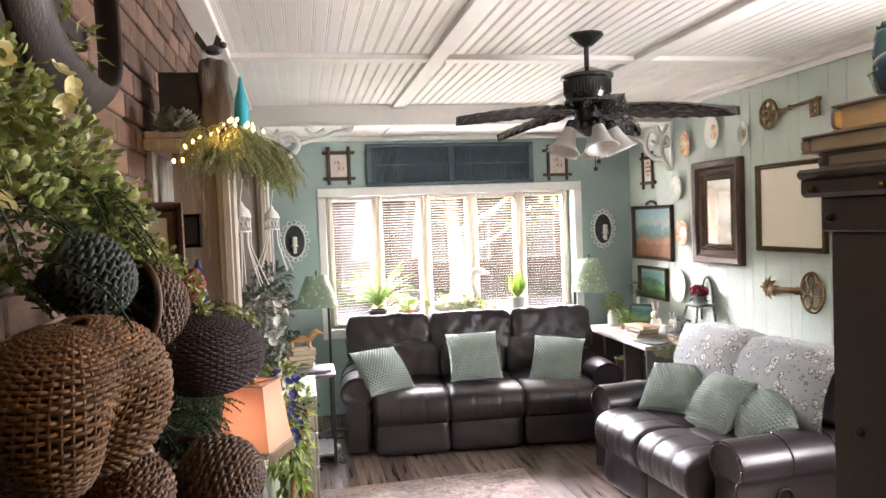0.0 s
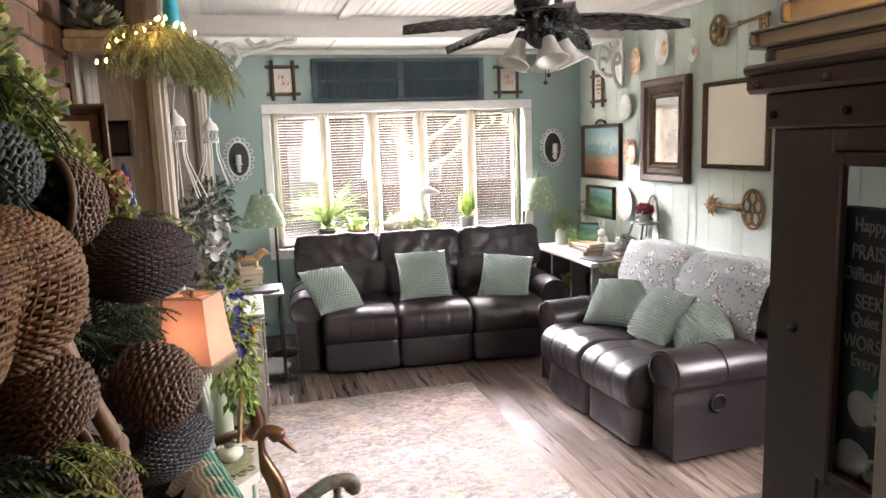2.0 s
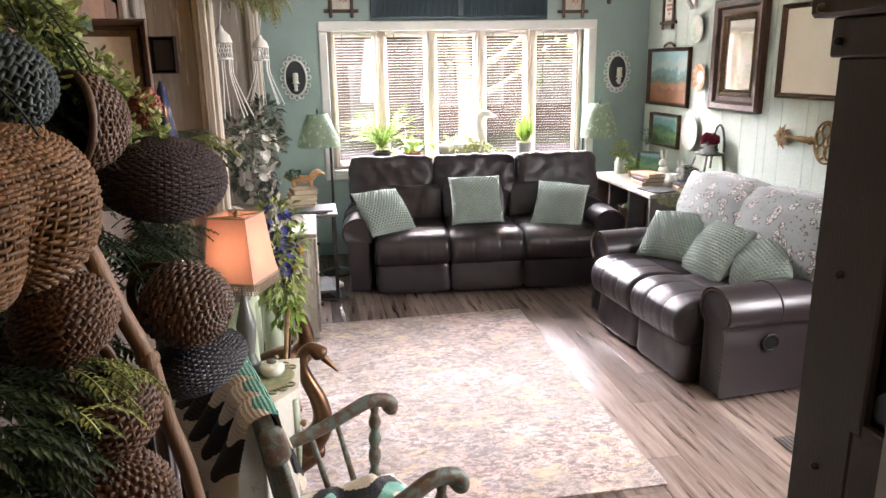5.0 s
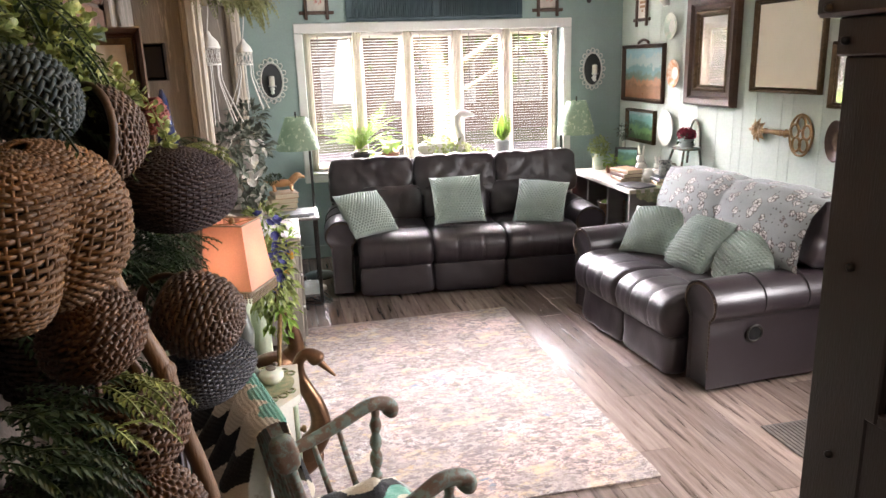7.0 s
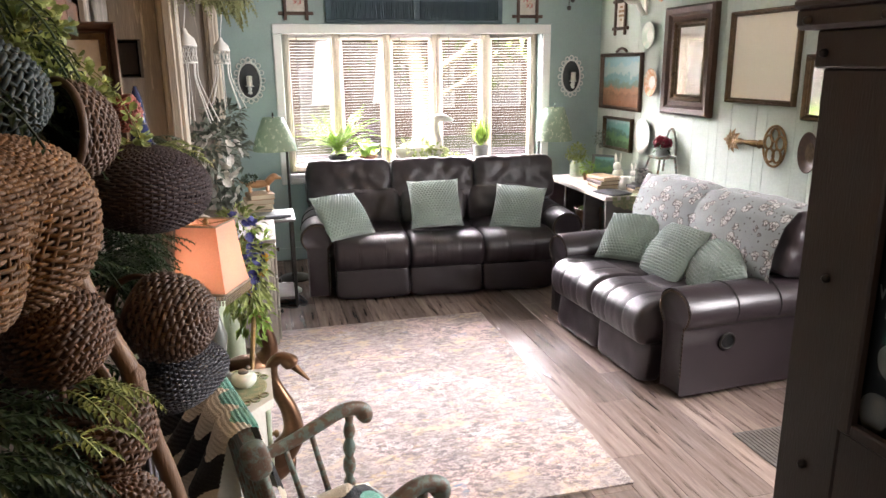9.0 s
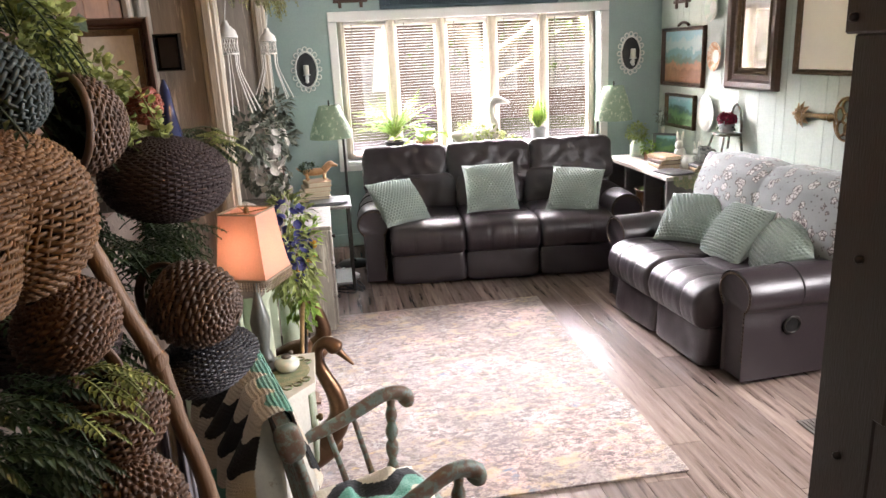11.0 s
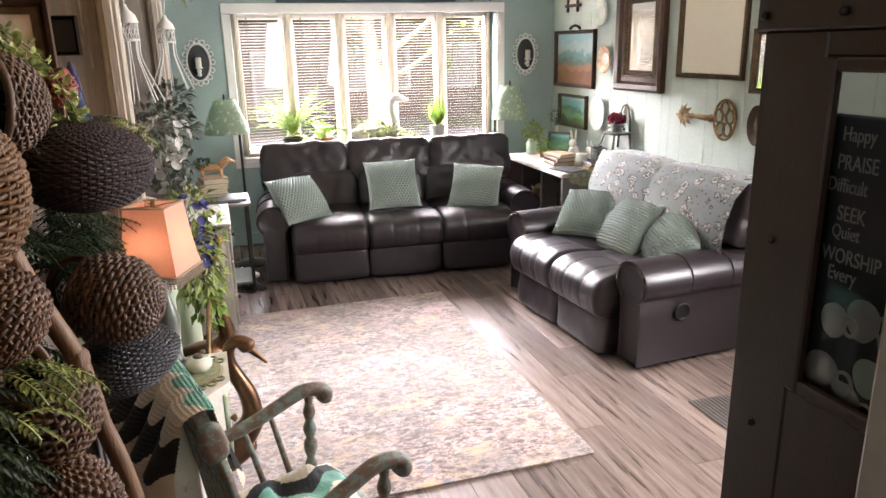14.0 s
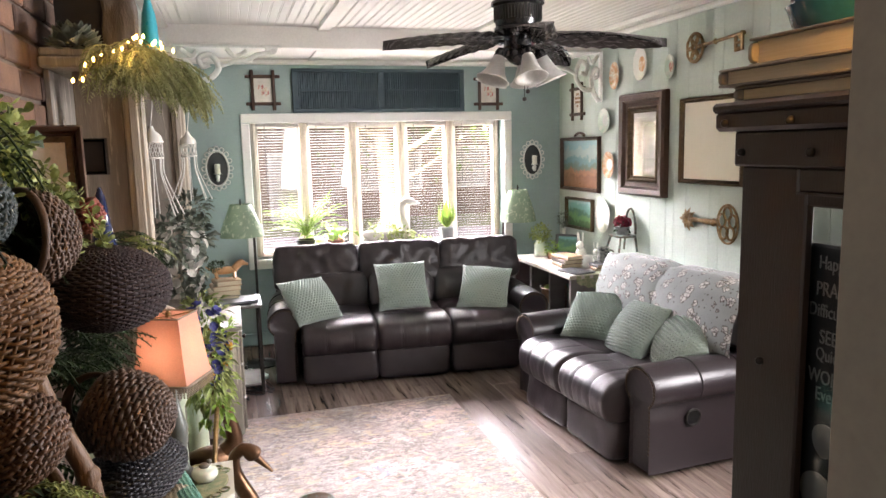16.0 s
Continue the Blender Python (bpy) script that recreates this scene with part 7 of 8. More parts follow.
# ---- drawers, small table, lamp corner ----
t = thing("wooden_crate_cabinet", "weathered grey wooden drawer stack beside the fireplace", "cabinet", pose(0.44, 5.43, 0))
part("body", Geo().box(-0.235, 0.215, -0.28, 0.28, 0.02, 0.66, 0.005), M_WEATHER, t)
part("cabinet_top", Geo().box(-0.24, 0.235, -0.30, 0.30, 0.661, 0.685, 0.005), M_WEATHER, t)
for k in range(3):
    d = part("drawer", Geo().box(0.216, 0.232, -0.26, 0.26, 0.045 + 0.205 * k, 0.235 + 0.205 * k, 0.004), M_WEATHER, t)
    part("knob", Geo().lathe([(0, 0.022), (0.012, 0.02), (0.016, 0.012), (0.007, 0.004), (0.007, 0)], 14, rot(0, 90, 0, 0.232, 0, 0.14 + 0.205 * k)), M_IRON, d, smooth=True)
part("end_planks", Geo().box(-0.23, -0.08, -0.292, -0.281, 0.02, 0.655, 0.003).box(-0.078, 0.07, -0.292, -0.281, 0.02, 0.655, 0.003).box(0.072, 0.21, -0.292, -0.281, 0.02, 0.655, 0.003), M_WEATHER, t)
t = thing("laptop_table", "small black-legged tray table with a grey top", "table", pose(0.63, 6.05, 0))
part("tabletop", Geo().box(-0.20, 0.19, -0.20, 0.20, 0.63, 0.65, 0.004), M_TABLEGREY, t)
for x, y in ((0.165, -0.17), (0.165, 0.17), (-0.17, -0.17), (-0.17, 0.17)):
    part("leg", Geo().box(x - 0.012, x + 0.012, y - 0.012, y + 0.012, 0.02, 0.629, 0.002), M_IRON, t)
part("lower_tray", Geo().box(-0.18, 0.18, -0.18, 0.18, 0.075, 0.09, 0.002), M_TABLEGREY, t)
t = thing("laptop", "closed silver laptop lying on the tray table", "laptop", pose(0.66, 6.0, 0.651, 0, 0, 8))
part("base", Geo().puff(0.26, 0.2, 0.010, 9, 6, m=rot(0, 0, 0, 0, 0, 0.005)), M_SILVER, t, smooth=True)
part("lid", Geo().puff(0.26, 0.2, 0.007, 9, 6, m=rot(0, 0, 0, 0, 0, 0.0145)), M_SILVER, t, smooth=True)
solo("stylus_pen", Geo().cyl((-0.07, 0, 0.005), (0.07, 0, 0.005), 0.005), M_COVERDARK, "black pen lying on the tray table", "pen", pose(0.68, 5.88, 0.651, 0, 0, 6))
for k, cov in enumerate((M_COVERDARK, M_PAPER, M_COVERTAN, M_COVERTAN)):
    book(0.56 + 0.012 * k, 6.16, 0.651 + 0.0355 * k, 0.23 - 0.02 * k, 0.19, 0.035, cov, 4 * k, "books under the dog figure", "old brown hardback in a stack on the table")
t = thing("dog_figurine", "golden dachshund figurine standing on books", "dog figurine", pose(0.60, 6.17, 0.794, 0, 0, -8))
part("body", Geo().sheet(lambda u, v: (-0.10 + 0.17 * v, math.cos(2 * math.pi * u) * 0.030 * math.sin(math.pi * (0.08 + 0.84 * v)) ** 0.5, 0.055 + 0.01 * v + math.sin(2 * math.pi * u) * 0.028 * math.sin(math.pi * (0.08 + 0.84 * v)) ** 0.5), 18, 16, True), M_FIGURE, t, smooth=True)
part("head", Geo().tube(spline([(0.05, 0, 0.07), (0.08, 0, 0.10), (0.10, 0, 0.112), (0.125, 0, 0.105), (0.15, 0, 0.098)], 4), [0.026] * 5 + [0.025] * 4 + [0.024, 0.021, 0.018, 0.015] + [0.012, 0.011, 0.01, 0.007], 12), M_FIGURE, t, smooth=True)
for x, y in ((-0.075, -0.018), (-0.075, 0.018), (0.05, -0.018), (0.05, 0.018)):
    part("leg", Geo().tube([(x, y, 0.05), (x, y, 0.01), (x + 0.012, y, 0.004)], [0.013, 0.009, 0.008], 8), M_FIGURE, t, smooth=True)
part("tail", Geo().tube(spline([(-0.095, 0, 0.065), (-0.13, 0, 0.075), (-0.15, 0, 0.095)], 4), [0.008 - 0.0007 * i for i in range(9)], 8), M_FIGURE, t, smooth=True)
g = Geo()
bush(g, (0, 0, 0), 0.055, 200, 0.03, 0.010, random.Random(3), squash=0.5)
solo("moss_clump", g, M_LEAFDARK, "clump of dark green moss on the dog's back", "plant", pose(0.53, 6.19, 0.885))
rnd = random.Random(17)
for k in range(4):
    pts = [(0.72 + rnd.uniform(-0.1, 0.16), 6.15 + rnd.uniform(-0.35, 0.15), 0.006 + 0.004 * (i % 2)) for i in range(7)]
    solo("power_cable", Geo().tube(spline([(0.70, 6.3, 0.05)] + pts, 6), 0.004, 6), M_CABLE, "tangled black power cable on the floor", "cable", group="cables by the sofa", smooth=True)
solo("power_strip", Geo().puff(0.05, 0.25, 0.035, 8, 6, m=rot(0, 0, 0, 0, 0, 0.018)), M_WHITE, "white power strip on the floor", "power strip", pose(0.77, 6.32, 0.001, 0, 0, 30), smooth=True)

# ---- rocking chair ----
RC = pose(0.719, 2.611, 0, 0, 0, 16)   # faces local +x
t = thing("rocking_chair", "distressed green painted wooden rocking chair with scrolled arms", "chair", RC)
part("seat", Geo().puff(0.44, 0.50, 0.045, 5, 14, m=rot(0, -4, 0, 0.03, 0, 0.41)), M_ROCKER, t, smooth=True)
for s in (-1, 1):
    path = spline([(-0.165, s * 0.232, 0.618), (-0.09, s * 0.236, 0.612), (0.0, s * 0.236, 0.628), (0.09, s * 0.231, 0.662), (0.165, s * 0.228, 0.690), (0.215, s * 0.228, 0.684), (0.232, s * 0.228, 0.662), (0.217, s * 0.228, 0.644)], 6)
    part("arm", Geo().tube(path, [0.017 + 0.004 * min(1, i / 24) for i in range(len(path) - 4)] + [0.019, 0.016, 0.013, 0.009], 12, flat=1.35), M_ROCKER, t, smooth=True)
    part("arm_post", Geo().tube([(0.175 + 0.010 * f, s * (0.225 + 0.003 * f), 0.43 + 0.245 * f) for f in [i / 18 for i in range(19)]], [0.015, 0.018, 0.018, 0.011, 0.014, 0.019, 0.020, 0.019, 0.012, 0.017, 0.020, 0.017, 0.011, 0.016, 0.019, 0.016, 0.011, 0.013, 0.013], 14), M_ROCKER, t, smooth=True)
    for x in (0.02, 0.10):
        part("arm_spindle", Geo().tube([(x + 0.012, s * 0.222, 0.425), (x - 0.035, s * 0.232, 0.632 + 0.2 * x)], [0.010, 0.008], 10), M_ROCKER, t, smooth=True)
    part("back_post", Geo().tube(spline([(-0.12, s * 0.20, 0.41), (-0.15, s * 0.215, 0.62), (-0.195, s * 0.205, 0.86)], 6), 0.013, 10), M_ROCKER, t, smooth=True)
    part("rocker", Geo().tube(spline([(-0.50, s * 0.22, 0.10), (-0.25, s * 0.22, 0.03), (0.05, s * 0.22, 0.018), (0.30, s * 0.22, 0.045), (0.42, s * 0.22, 0.08)], 8), 0.018, 8, flat=1.5), M_ROCKER, t, smooth=True)
    for x in (-0.15, 0.17):
        part("leg", Geo().tube([(x, s * 0.19, 0.40), (x * 1.1, s * 0.20, 0.25), (x * 1.2, s * 0.22, 0.03)], [0.019, 0.024, 0.016], 12), M_ROCKER, t, smooth=True)
for y in (-0.15, -0.09, -0.03, 0.03, 0.09, 0.15):
    part("back_spindle", Geo().tube(spline([(-0.125, y, 0.41), (-0.155, y * 1.05, 0.62), (-0.195, y * 1.1, 0.85)], 5), 0.009, 8), M_ROCKER, t, smooth=True)
crest = [(-0.24, -0.055), (-0.262, -0.03), (-0.266, 0.005), (-0.25, 0.035), (-0.215, 0.05), (-0.12, 0.046), (0, 0.05), (0.12, 0.046), (0.215, 0.05), (0.25, 0.035), (0.266, 0.005), (0.262, -0.03), (0.24, -0.055), (0.205, -0.065), (0.17, -0.05), (0, -0.04), (-0.17, -0.05), (-0.205, -0.065)]
part("crest_rail", Geo().plate(crest, -0.014, 0.014, rot(0, 0, 0, -0.20, 0, 0.872) @ rot(0, -12, 0) @ rot(0, 0, 90) @ Matrix.Diagonal((0.78, 1, 1, 1))), M_ROCKER, t)
for y in (-0.212, 0.212):
    part("crest_scroll", Geo().puff(0.06, 0.034, 0.092, 3.0, 12, m=rot(0, -12, 0, -0.20, y, 0.868)), M_ROCKER, t, smooth=True)


def striped_cloth(g, fn, nu, nv, pick):
    """A cloth sheet whose cells take their yarn by pick(u, v)."""
    ku = nu + 1
    k = len(g.v)
    g.v += [tuple(fn(i / nu, j / nv)) for j in range(nv + 1) for i in range(ku)]
    for j in range(nv):
        for i in range(nu):
            g.f.append((k + j * ku + i, k + j * ku + i + 1, k + (j + 1) * ku + i + 1, k + (j + 1) * ku + i))
            g.m.append(pick((i + 0.5) / nu, (j + 0.5) / nv))
    return g


LOBES = 4.5


def ripple(u, v, fall):
    """Scalloped crochet stripes by the yarn's distance from the crest."""
    s = v * fall - 0.030 * abs(math.sin(math.pi * LOBES * u)) + 0.004 * math.sin(u * 60)
    return 2 if s < 0.012 else (0, 1, 0, 2, 1, 0)[int((s - 0.012) / 0.078) % 6]


def stitch(u, v, fall):
    return 0.0035 * abs(math.sin(v * fall * 330)) + 0.002 * abs(math.sin(u * 150))


def drape(u, v):
    y = -0.19 + 0.45 * u
    lobe = abs(math.sin(math.pi * LOBES * u)) ** 0.7
    nz = noise.noise(Vector((u * 6, v * 4, 2.0)))
    st = stitch(u, v, 0.66)
    if v < 0.1:
        f = v / 0.1
        return (-0.185 - 0.062 * f - 0.012 * lobe * f, y, 0.928 + 0.010 * math.sin(math.pi * f) + 0.006 * lobe - 0.012 * f + st)
    f = (v - 0.1) / 0.9
    w = min(1, f * 5)
    return (-0.247 - 0.03 * f - (0.05 + 0.07 * u) * w * (0.4 + 0.6 * f) - (0.012 + 0.026 * w) * lobe + 0.014 * nz * w - st, y + 0.02 * nz * w, 0.916 - 0.60 * f + 0.02 * lobe * f)


def drape_front(u, v):
    y = -0.165 + 0.43 * u
    lobe = abs(math.sin(math.pi * LOBES * u))
    return (-0.183 + 0.045 * v + 0.018 * lobe * v + stitch(u, v, 0.22), y, 0.928 - 0.22 * v)


t = thing("crochet_blanket", "cream, black and jade ripple crochet blanket over the rocker back", "blanket", RC)
part("back_fall", striped_cloth(Geo(), drape, 130, 260, lambda u, v: ripple(u, v, 0.66)), [M_YARNCREAM, M_YARNBLACK, M_YARNGREEN], t, smooth=True)
part("front_fall", striped_cloth(Geo(), drape_front, 110, 80, lambda u, v: ripple(u, v, 0.22)), [M_YARNCREAM, M_YARNBLACK, M_YARNGREEN], t, smooth=True)
t = thing("crochet_cushion", "crocheted cream and jade throw bunched on the rocker seat", "blanket", RC)


def seat_throw(u, v):
    x, y = (u - 0.5) * 0.36 + 0.05, (v - 0.5) * 0.42
    e = (1 - (2 * u - 1) ** 4) * (1 - (2 * v - 1) ** 4)
    nz = noise.noise(Vector((u * 5, v * 5, 7)))
    return (x + 0.02 * nz, y, 0.437 + 0.045 * e ** 0.5 + 0.03 * nz * e + 0.003 * abs(math.sin(v * 110)) + 0.002 * abs(math.sin(u * 90)))


part("throw", striped_cloth(Geo(), seat_throw, 80, 90, lambda u, v: (0, 2, 0, 0, 2, 1, 0)[int((v + 0.10 * math.sin(u * 12)) * 6.9) % 7]), [M_YARNCREAM, M_YARNBLACK, M_YARNGREEN], t, smooth=True)


# ---- hanging baskets and foliage by the doorway ----
def aim(x, y, z, way, turn=0):
    """A pose whose z axis points along way."""
    return Matrix.Translation((x, y, z)) @ Vector(way).normalized().to_track_quat("Z", "Y").to_matrix().to_4x4() @ rot(0, 0, turn)


def bowl_surface(rx, ry, rz, cleft=0.0, at=-90.0, power=2.0):
    """A bellied bowl by turn a and height b, with an optional cleft that parts it into two lobes."""
    def f(a, b):
        cb, sb = np.abs(np.cos(b)) ** (2 / power), np.sign(np.sin(b)) * np.abs(np.sin(b)) ** (2 / power)
        gap = np.angle(np.exp(1j * (a - radians(at))))
        k = 1 - cleft * np.exp(-(gap / 0.42) ** 2) * (0.25 + 0.75 * np.clip(0.75 - sb, 0, 1)) - 0.35 * cleft * np.exp(-((np.abs(gap) - np.pi) / 0.5) ** 2)
        return np.stack([rx * np.cos(a) * cb * k, ry * np.sin(a) * cb * k, rz * sb * (1 - 0.3 * (1 - k)) + 0 * a], -1)
    return f


def basket_weave(g, f, ribs, rows, b0, b1, fat, amp, rnd, wide=1.0):
    """Round weft strands passing over and under the ribs, row by row, with uneven lie."""
    n = ribs * 4
    a = np.arange(n) * 2 * np.pi / n
    for j in range(rows):
        b = b0 + (b1 - b0) * (j + 0.5) / rows
        wob = 0.0009 * np.sin(3 * a + rnd.uniform(0, 6.28)) + 0.0006 * np.sin(7 * a + rnd.uniform(0, 6.28))
        p = f(a, b + 0 * a)
        da, db = f(a + 1e-3, b + 0 * a) - f(a - 1e-3, b + 0 * a), f(a, b + 1e-3 + 0 * a) - f(a, b - 1e-3 + 0 * a)
        nrm = np.cross(da, db)
        nrm /= np.linalg.norm(nrm, axis=1, keepdims=True) + 1e-12
        up = db / (np.linalg.norm(db, axis=1, keepdims=True) + 1e-12)
        o = amp * math.cos(b) ** 0.7 * np.sin(ribs / 2 * a + math.pi * j)
        r = fat * rnd.uniform(0.86, 1.1)
        ring = []
        for c, d in ((1.0, 0.0), (0.45, 0.85), (-0.45, 0.85), (-1.0, 0.0), (0.0, -0.6)):
            ring.append(p + up * (c * r * wide + wob)[:, None] + nrm * (o + d * r)[:, None])
        verts = np.stack(ring, 1).reshape(-1, 3)
        g.add(verts.tolist(), [(5 * i + c, 5 * ((i + 1) % n) + c, 5 * ((i + 1) % n) + (c + 1) % 5, 5 * i + (c + 1) % 5) for i in range(n) for c in range(5)])


def basket(label, m, size, mat_, rib=0.0125, row=0.0072, v0=0.03, v1=0.97, cleft=0.0, at=-90.0, power=2.0, rim=False, handle=0.0, wide=1.15, amp=0.32):
    t = thing("wicker_basket", label, "basket", m, "hanging wicker baskets")
    rnd = random.Random(label)
    f = bowl_surface(*size, cleft, at, power)
    b0, b1 = math.pi * (v0 - 0.5), math.pi * (v1 - 0.5)
    ribs = max(8, 2 * round(math.pi * (size[0] + size[1]) / rib / 2))
    rows = max(5, round((b1 - b0) * (size[2] * 0.5 + (size[0] + size[1]) * 0.25) / row))
    g = Geo()
    basket_weave(g, f, ribs, rows, b0, b1, row * 0.47 / wide ** 0.5, row * amp, rnd, wide)
    tagged(part("woven_weft", g, mat_, t, smooth=True), kind="stuff")
    g = Geo()
    bs = np.linspace(b0, b1, 18)
    for i in range(ribs):
        g.tube(f(0 * bs + 2 * math.pi * (i + 0.5) / ribs, bs).tolist(), 0.0021, 5)
    part("rib_frame", g, mat_, t, smooth=True)
    # added dark inner shell: paints the shade seen between the strands
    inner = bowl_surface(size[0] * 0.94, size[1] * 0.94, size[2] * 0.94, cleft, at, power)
    part("lining", Geo().sheet(lambda u, v: tuple(inner(np.array([2 * math.pi * u]), np.array([b0 + (b1 - b0) * v]))[0]), 36, 16, True), M_GAPSHADE, t, smooth=True)
    ring = f(np.arange(40) * math.pi / 20, np.full(40, b1))
    if rim:
        part("rim", Geo().tube(ring.tolist(), 0.0052, 8, True), mat_, t, smooth=True)
    if handle:
        c = ring.mean(0)
        p, q = Vector(ring[10] - c), Vector(ring[30] - c)
        band = [Vector(c) + p * math.cos(x) * (1 if x < math.pi / 2 else 0) - q * math.cos(x) * (1 if x >= math.pi / 2 else 0) + Vector((0, 0, handle * math.sin(x))) for x in [math.pi * i / 22 for i in range(23)]]
        part("handle", Geo().tube(band, 0.0085, 8, flat=0.45), mat_, t, smooth=True)
    return t


# bellies face the room; most openings are turned to the wall
basket("large honey wicker buttocks basket with a deep cleft", aim(0.392, 1.70, 1.516, (0.08, -0.14, 1), 38), (0.114, 0.086, 0.088), M_WICKER, 0.0105, 0.0058, cleft=0.50, at=-96, power=2.3)
basket("teal painted wicker basket among the leaves", aim(0.382, 1.80, 1.645, (-0.75, -0.25, 0.55)), (0.048, 0.048, 0.056), M_WICKERTEAL, 0.0105, 0.0062, v1=0.74, rim=True)
basket("dark walnut wicker basket tilted open", aim(0.410, 1.95, 1.590, (-0.74, -0.67, 0.12)), (0.062, 0.062, 0.060), M_WICKERDARK, 0.0095, 0.0052, v1=0.56, rim=True)
basket("maroon-brown wicker dome basket", aim(0.458, 2.18, 1.478, (0.10, 0, 1)), (0.122, 0.10, 0.067), M_WICKERMAROON, 0.0115, 0.0056, power=2.1)
basket("little red wicker basket", aim(0.433, 2.21, 1.597, (-0.3, -0.2, 1)), (0.027, 0.027, 0.030), M_WICKERRED, 0.009, 0.0062, v1=0.7, rim=True)
basket("chunky brown open-weave basket lying on its side", aim(0.470, 2.18, 1.257, (-0.90, 0.30, 0.28)), (0.076, 0.072, 0.080), M_WICKERDARK, 0.0130, 0.0076, v1=0.70, rim=True, handle=0.055, wide=1.3, amp=0.36)
basket("blue-black wicker basket with a pointed belly", aim(0.460, 2.27, 1.112, (-0.12, 0.05, 1)), (0.115, 0.088, 0.060), M_WICKERNAVY, 0.0105, 0.0058, power=1.75)
basket("rust wicker basket with a rounded belly", aim(0.408, 1.80, 1.372, (-0.45, -0.25, 1)), (0.062, 0.060, 0.050), M_WICKERRUST, 0.0100, 0.0056, v1=0.9)
basket("rust-brown loosely woven basket", aim(0.430, 1.82, 1.238, (-0.1, -0.1, 1)), (0.068, 0.064, 0.056), M_WICKERRUST, 0.0110, 0.0066, v1=0.86, rim=True, handle=0.05)
basket("tan wicker basket low on the pole", aim(0.440, 1.79, 1.110, (0.05, -0.05, 1)), (0.070, 0.066, 0.085), M_WICKERRUST, 0.0085, 0.0095)
basket("dark wicker basket behind the pole", aim(0.30, 2.02, 1.28, (0.1, 0, 1)), (0.085, 0.09, 0.10), M_WICKERMAROON)
basket("dark wicker basket low on the wall", aim(0.30, 1.95, 1.02, (0.1, 0, 1)), (0.085, 0.11, 0.13), M_WICKERMAROON)

# peeled branch pole
t = thing("branch_pole", "peeled crooked branch leaning by the baskets", "pole", pose(0, 0, 0))
pts = spline([(0.32, 2.06, 1.56), (0.35, 2.05, 1.45), (0.366, 2.05, 1.40), (0.399, 2.05, 1.297), (0.432, 2.05, 1.209), (0.446, 2.05, 1.118), (0.479, 2.05, 0.945), (0.485, 2.06, 0.6), (0.49, 2.08, 0.0)], 6)
part("branch", Geo().tube(pts, [0.014 + 0.003 * noise.noise(Vector((i * 0.4, 0, 0))) for i in range(len(pts))], 12), M_BRANCH, t, smooth=True)
part("knot", Geo().puff(0.036, 0.036, 0.045, 2.2, 10, 0.006, 30, rot(0, 0, 0, 0.428, 2.05, 1.215)), M_BRANCH, t, smooth=True)

# arched dark rack with slats, on the brick
t = thing("wall_rack", "dark bent-wood wall rack with leafy sprigs", "rack", pose(XL + 0.005, 1.98, 1.99, 0, 0, 0))
g = Geo()
part("outer_hoop", Geo().tube(spline([(0.13, -0.20, 0.32), (0.135, -0.22, 0.05), (0.14, -0.16, -0.07), (0.145, 0.0, -0.105), (0.14, 0.13, -0.07), (0.13, 0.19, 0.05), (0.12, 0.19, 0.32)], 7), 0.03, 10, flat=0.3), M_RACK, t, smooth=True)
part("inner_hoop", Geo().tube(spline([(0.02, -0.2, 0.32), (0.02, -0.2, 0.02), (0.02, 0.0, -0.09), (0.02, 0.18, 0.02), (0.02, 0.18, 0.32)], 7), 0.03, 10, flat=0.3), M_RACK, t, smooth=True)
for y in (-0.10, 0.02, 0.12):
    part("slat", Geo().box(0.06, 0.075, y - 0.016, y + 0.016, -0.085, 0.32, 0.003), M_RACK, t)
part("crossbar", Geo().box(0.05, 0.10, -0.19, 0.18, 0.0, 0.035, 0.004), M_RACK, t)
t = thing("silver_tray", "tarnished oval silver tray edge among the leaves", "tray", pose(0.30, 1.60, 1.735, 20, 60, 20))
part("tray_rim", Geo().tube([(p, q, 0) for p, q in oval(0.08, 0.11, 40)], 0.006, 8, True).tube([(p, q, 0.004) for p, q in oval(0.07, 0.10, 40)], 0.003, 8, True), M_CHROME, t, smooth=True)
part("tray_bed", Geo().lathe([(0, -0.006), (1, 0)], 36, Matrix.Diagonal((0.075, 0.105, 1, 1))), M_CHROME, t, smooth=True)


def vine(g, pts, n, ln, wd, rnd, slot=0):
    path = spline(pts, 10)
    g.tube(path, 0.001, 4, slot=slot)
    for _ in range(n):
        p = path[rnd.randrange(len(path))]
        d = Vector((rnd.uniform(-1, 1), rnd.uniform(-1, 1), rnd.uniform(-0.8, 0.8)))
        g.petal(p + d * 0.004, d, (rnd.uniform(-1, 1), rnd.uniform(-1, 1), 1), ln * rnd.uniform(0.6, 1.2), wd, slot)


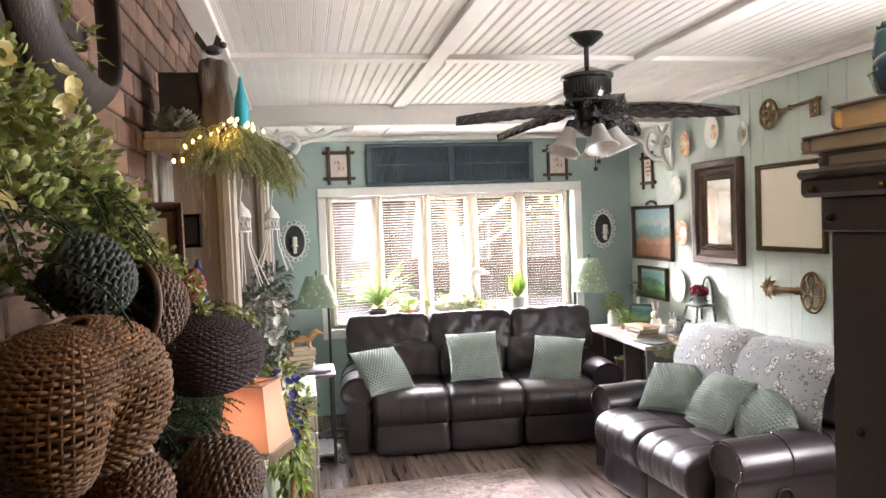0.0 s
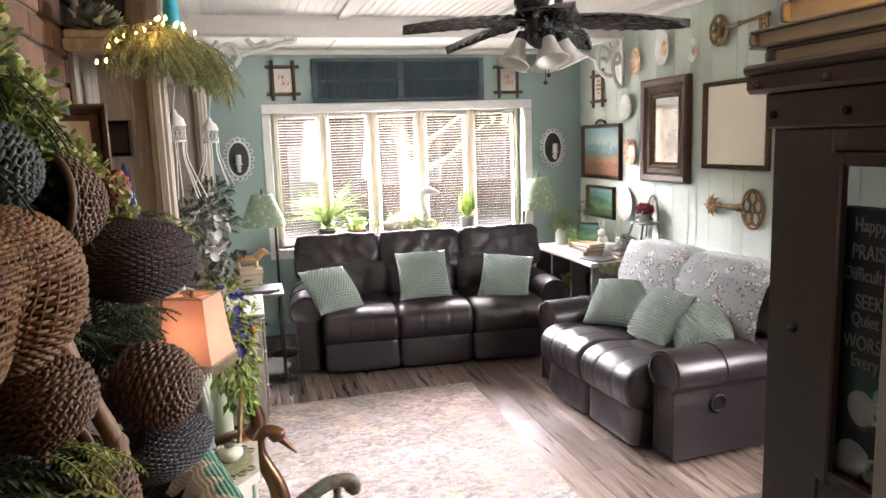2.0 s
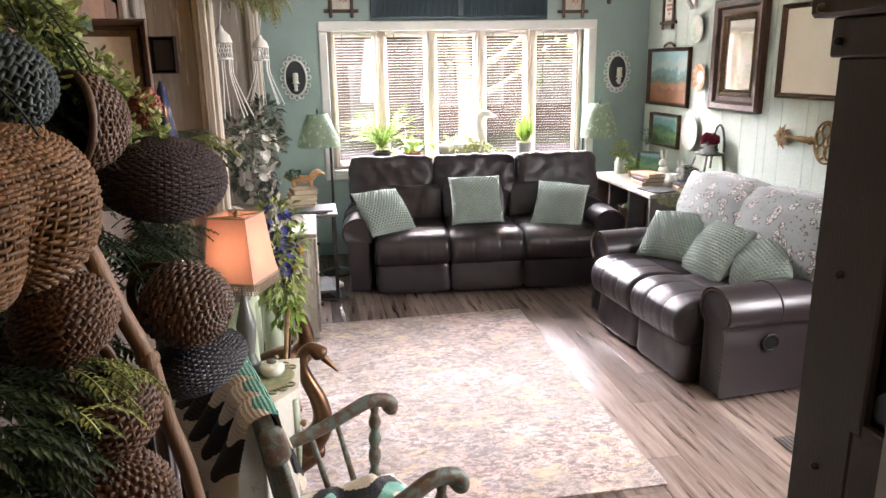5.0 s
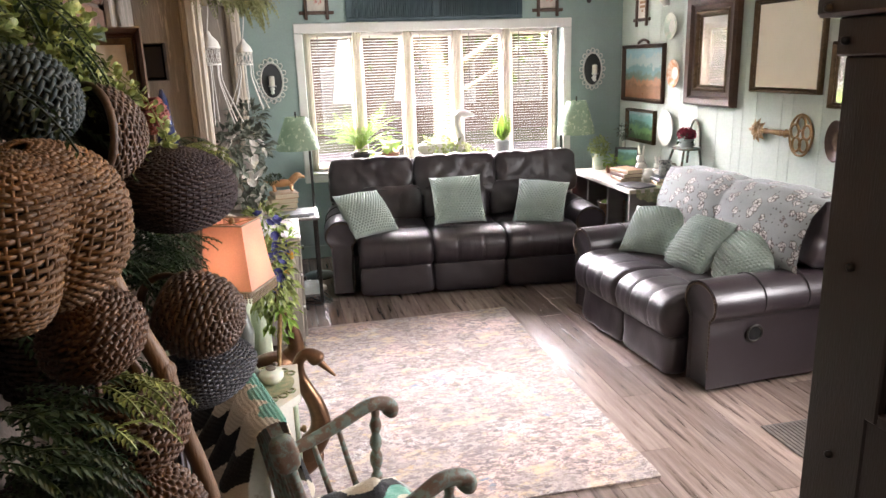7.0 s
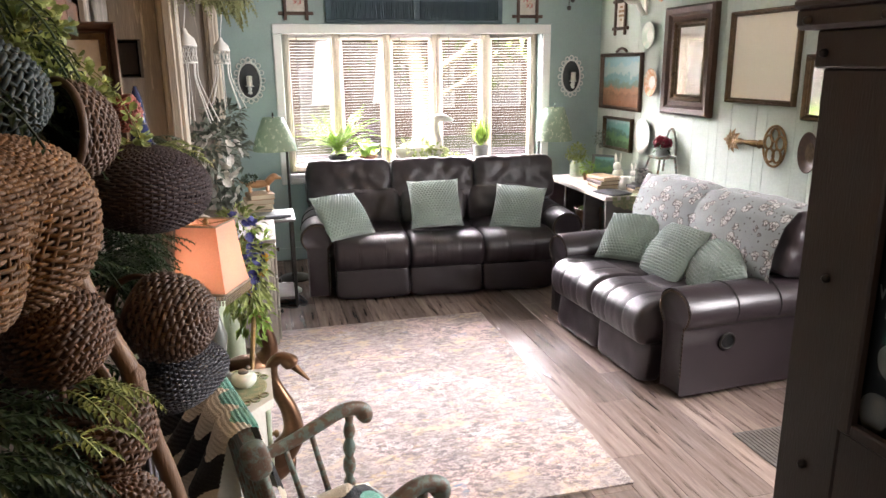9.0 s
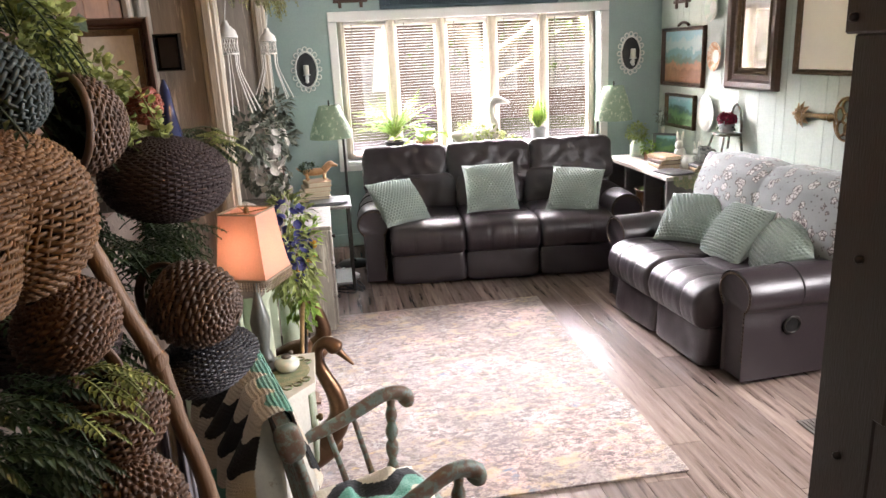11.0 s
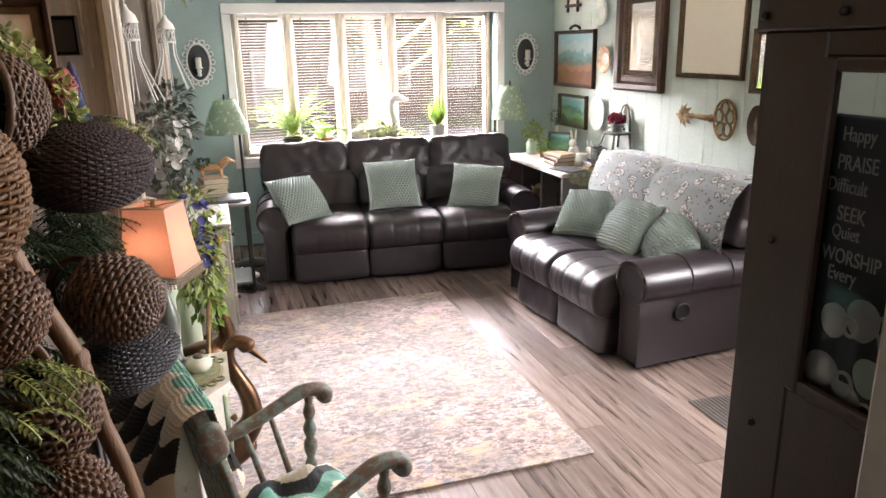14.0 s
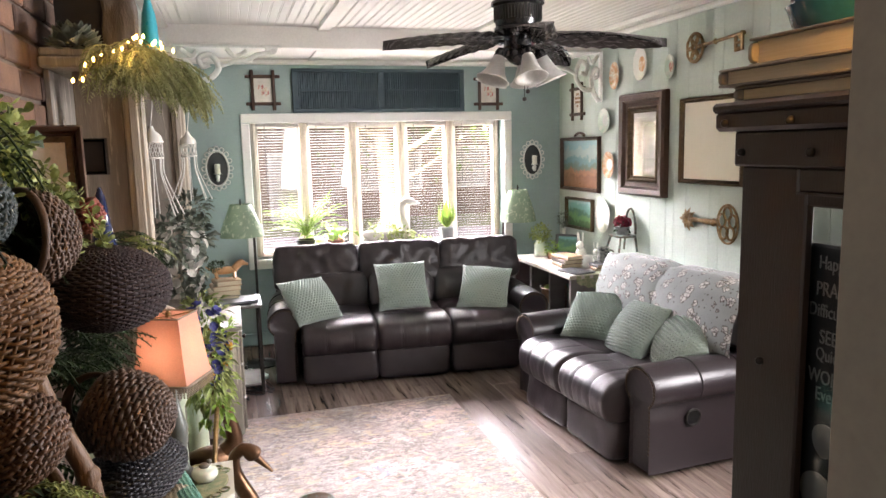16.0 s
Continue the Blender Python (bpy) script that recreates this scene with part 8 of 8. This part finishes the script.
t = thing("hanging_greenery", "trailing boxwood, fern and cream blossoms hung by the doorway", "greenery", pose(0, 0, 0))
rnd = random.Random(51)
g = Geo()
for c, r, n in (((0.28, 1.78, 1.84), 0.085, 560), ((0.33, 1.86, 1.79), 0.07, 420), ((0.37, 1.95, 1.72), 0.055, 330), ((0.30, 1.80, 1.72), 0.08, 420), ((0.24, 1.70, 1.78), 0.08, 340), ((0.40, 2.10, 1.63), 0.035, 130)):
    bush(g, c, r, n, 0.016, 0.013, rnd, rounded=True)
for k in range(40):
    y = rnd.uniform(1.72, 2.25)
    x = 0.26 + 0.24 * (y - 1.7) + rnd.uniform(0, 0.06)
    z = 1.93 - 0.62 * (y - 1.7) + rnd.uniform(-0.08, 0.02)
    vine(g, [(x - 0.05, y, z + 0.05), (x, y, z), (x + 0.03, y + rnd.uniform(-0.03, 0.03), z - 0.06), (x + 0.035, y, z - rnd.uniform(0.07, 0.12))], 36, 0.015, 0.012, rnd)
part("boxwood", g, M_LEAF, t)
g = Geo()
for k in range(36):
    frond(g, (0.27 + rnd.uniform(0, 0.08), 1.78 + rnd.uniform(-0.12, 0.3), rnd.uniform(1.60, 1.78)), (0.9, rnd.uniform(-0.7, 0.7), rnd.uniform(-0.2, 0.6)), rnd.uniform(0.09, 0.16), rnd.uniform(1.2, 2.6), 0.024, 12, rnd=rnd)
for k in range(80):
    frond(g, (0.31 + rnd.uniform(0, 0.06), 2.35 + rnd.uniform(-0.1, 0.15), rnd.uniform(1.26, 1.36)), (0.8, rnd.uniform(-0.6, 0.6), rnd.uniform(0.0, 0.8)), rnd.uniform(0.09, 0.15), rnd.uniform(1.2, 2.4), 0.02, 12, rnd=rnd)
for k in range(54):
    frond(g, (0.29 + rnd.uniform(0, 0.09), 1.72 + rnd.uniform(-0.1, 0.14), rnd.uniform(1.20, 1.33)), (0.8, rnd.uniform(-0.7, 0.7), rnd.uniform(-0.1, 0.6)), rnd.uniform(0.08, 0.15), rnd.uniform(1.2, 2.6), 0.022, 12, rnd=rnd)
for k in range(90):
    frond(g, (0.24 + rnd.uniform(0, 0.07), 2.10 + rnd.uniform(-0.2, 0.22), rnd.uniform(1.02, 1.46)), (0.8, rnd.uniform(-0.7, 0.7), rnd.uniform(-0.2, 0.6)), rnd.uniform(0.09, 0.15), rnd.uniform(1.2, 2.6), 0.024, 12, rnd=rnd)
part("fern", g, M_LEAFDARK, t)
g = Geo()
for k in range(14):
    frond(g, (0.40 + rnd.uniform(0, 0.04), 1.76 + rnd.uniform(-0.05, 0.1), rnd.uniform(1.27, 1.33)), (0.9, rnd.uniform(-0.6, 0.6), rnd.uniform(-0.1, 0.4)), rnd.uniform(0.06, 0.09), 1.8, 0.014, 10, rnd=rnd)
bush(g, (0.30, 2.0, 1.96), 0.06, 60, 0.03, 0.01, rnd)
tagged(part("pale_spray", g, M_LEAF, t), kind="stuff")
g = Geo()
for c, n in (((0.30, 1.74, 1.885), 7), ((0.355, 1.80, 1.865), 4), ((0.30, 1.66, 1.755), 8), ((0.315, 1.68, 1.71), 8), ((0.27, 1.66, 1.66), 4), ((0.365, 1.9, 1.79), 3)):
    flowers(g, c, 0.034, n, rnd, 0.0165)
part("cream_blossoms", g, M_PETAL, t)
g = Geo()
flowers(g, (0.25, 1.68, 1.59), 0.02, 10, rnd, 0.014)
part("crimson_blossoms", g, M_PETALRED, t)
g = Geo()
for k in range(10):
    a = rnd.uniform(0, 6.28)
    g.leaf((0.30 + rnd.uniform(-0.03, 0.12), 1.75 + rnd.uniform(-0.1, 0.3), rnd.uniform(1.56, 1.9)), (0.5, math.cos(a), math.sin(a)), (1, 0, 0.2), 0.03, 0.028, 0.1)
part("broad_leaves", g, M_LEAFDARK, t)

# ---- pieces of walls and floor ----
plank_mesh = mesh_of("plank", Geo().box(0, 0.178, 0, 1.218, -0.012, 0.0, 0.0004), M_FLOOR)
rnd = random.Random(5)
for i in range(20):
    x, y, run = XL + 0.18 * i, -0.1, rnd.uniform(0.3, 1.22)
    while y < YW - 0.02:
        run = min(run, YW - y)
        part("plank", plank_mesh, None, floor, m=pose(x, y, 0) @ Matrix.Diagonal((1, run / 1.22, 1, 1)))
        y, run = y + run, 1.22
rnd = random.Random(8)
y = YB
while y < YW - 0.01:
    w = min(rnd.choice((0.10, 0.145, 0.20, 0.255)), YW - y)
    if y > 3.3 or y + w < 1.9:
        part("board", Geo().box(XR, XR + 0.012, y + 0.001, y + w - 0.001, 0, ZC, 0.0022), M_SAGE_BOARD, wall_right)
    y += w
brick_mesh = mesh_of("brick", Geo().box(XL - 0.014, XL, 0, 0.2, 0, 0.064, 0.004), M_BRICK)
for j in range(17):
    z = 1.32 + 0.0745 * j
    for i in range(16):
        y = 1.31 + 0.21 * i - (0.105 if j % 2 else 0)
        if y > YB - 0.01 and y + 0.2 < 4.62:
            part("brick", brick_mesh, None, wall_brick, m=pose(rnd.uniform(-0.003, 0.003), y, z))
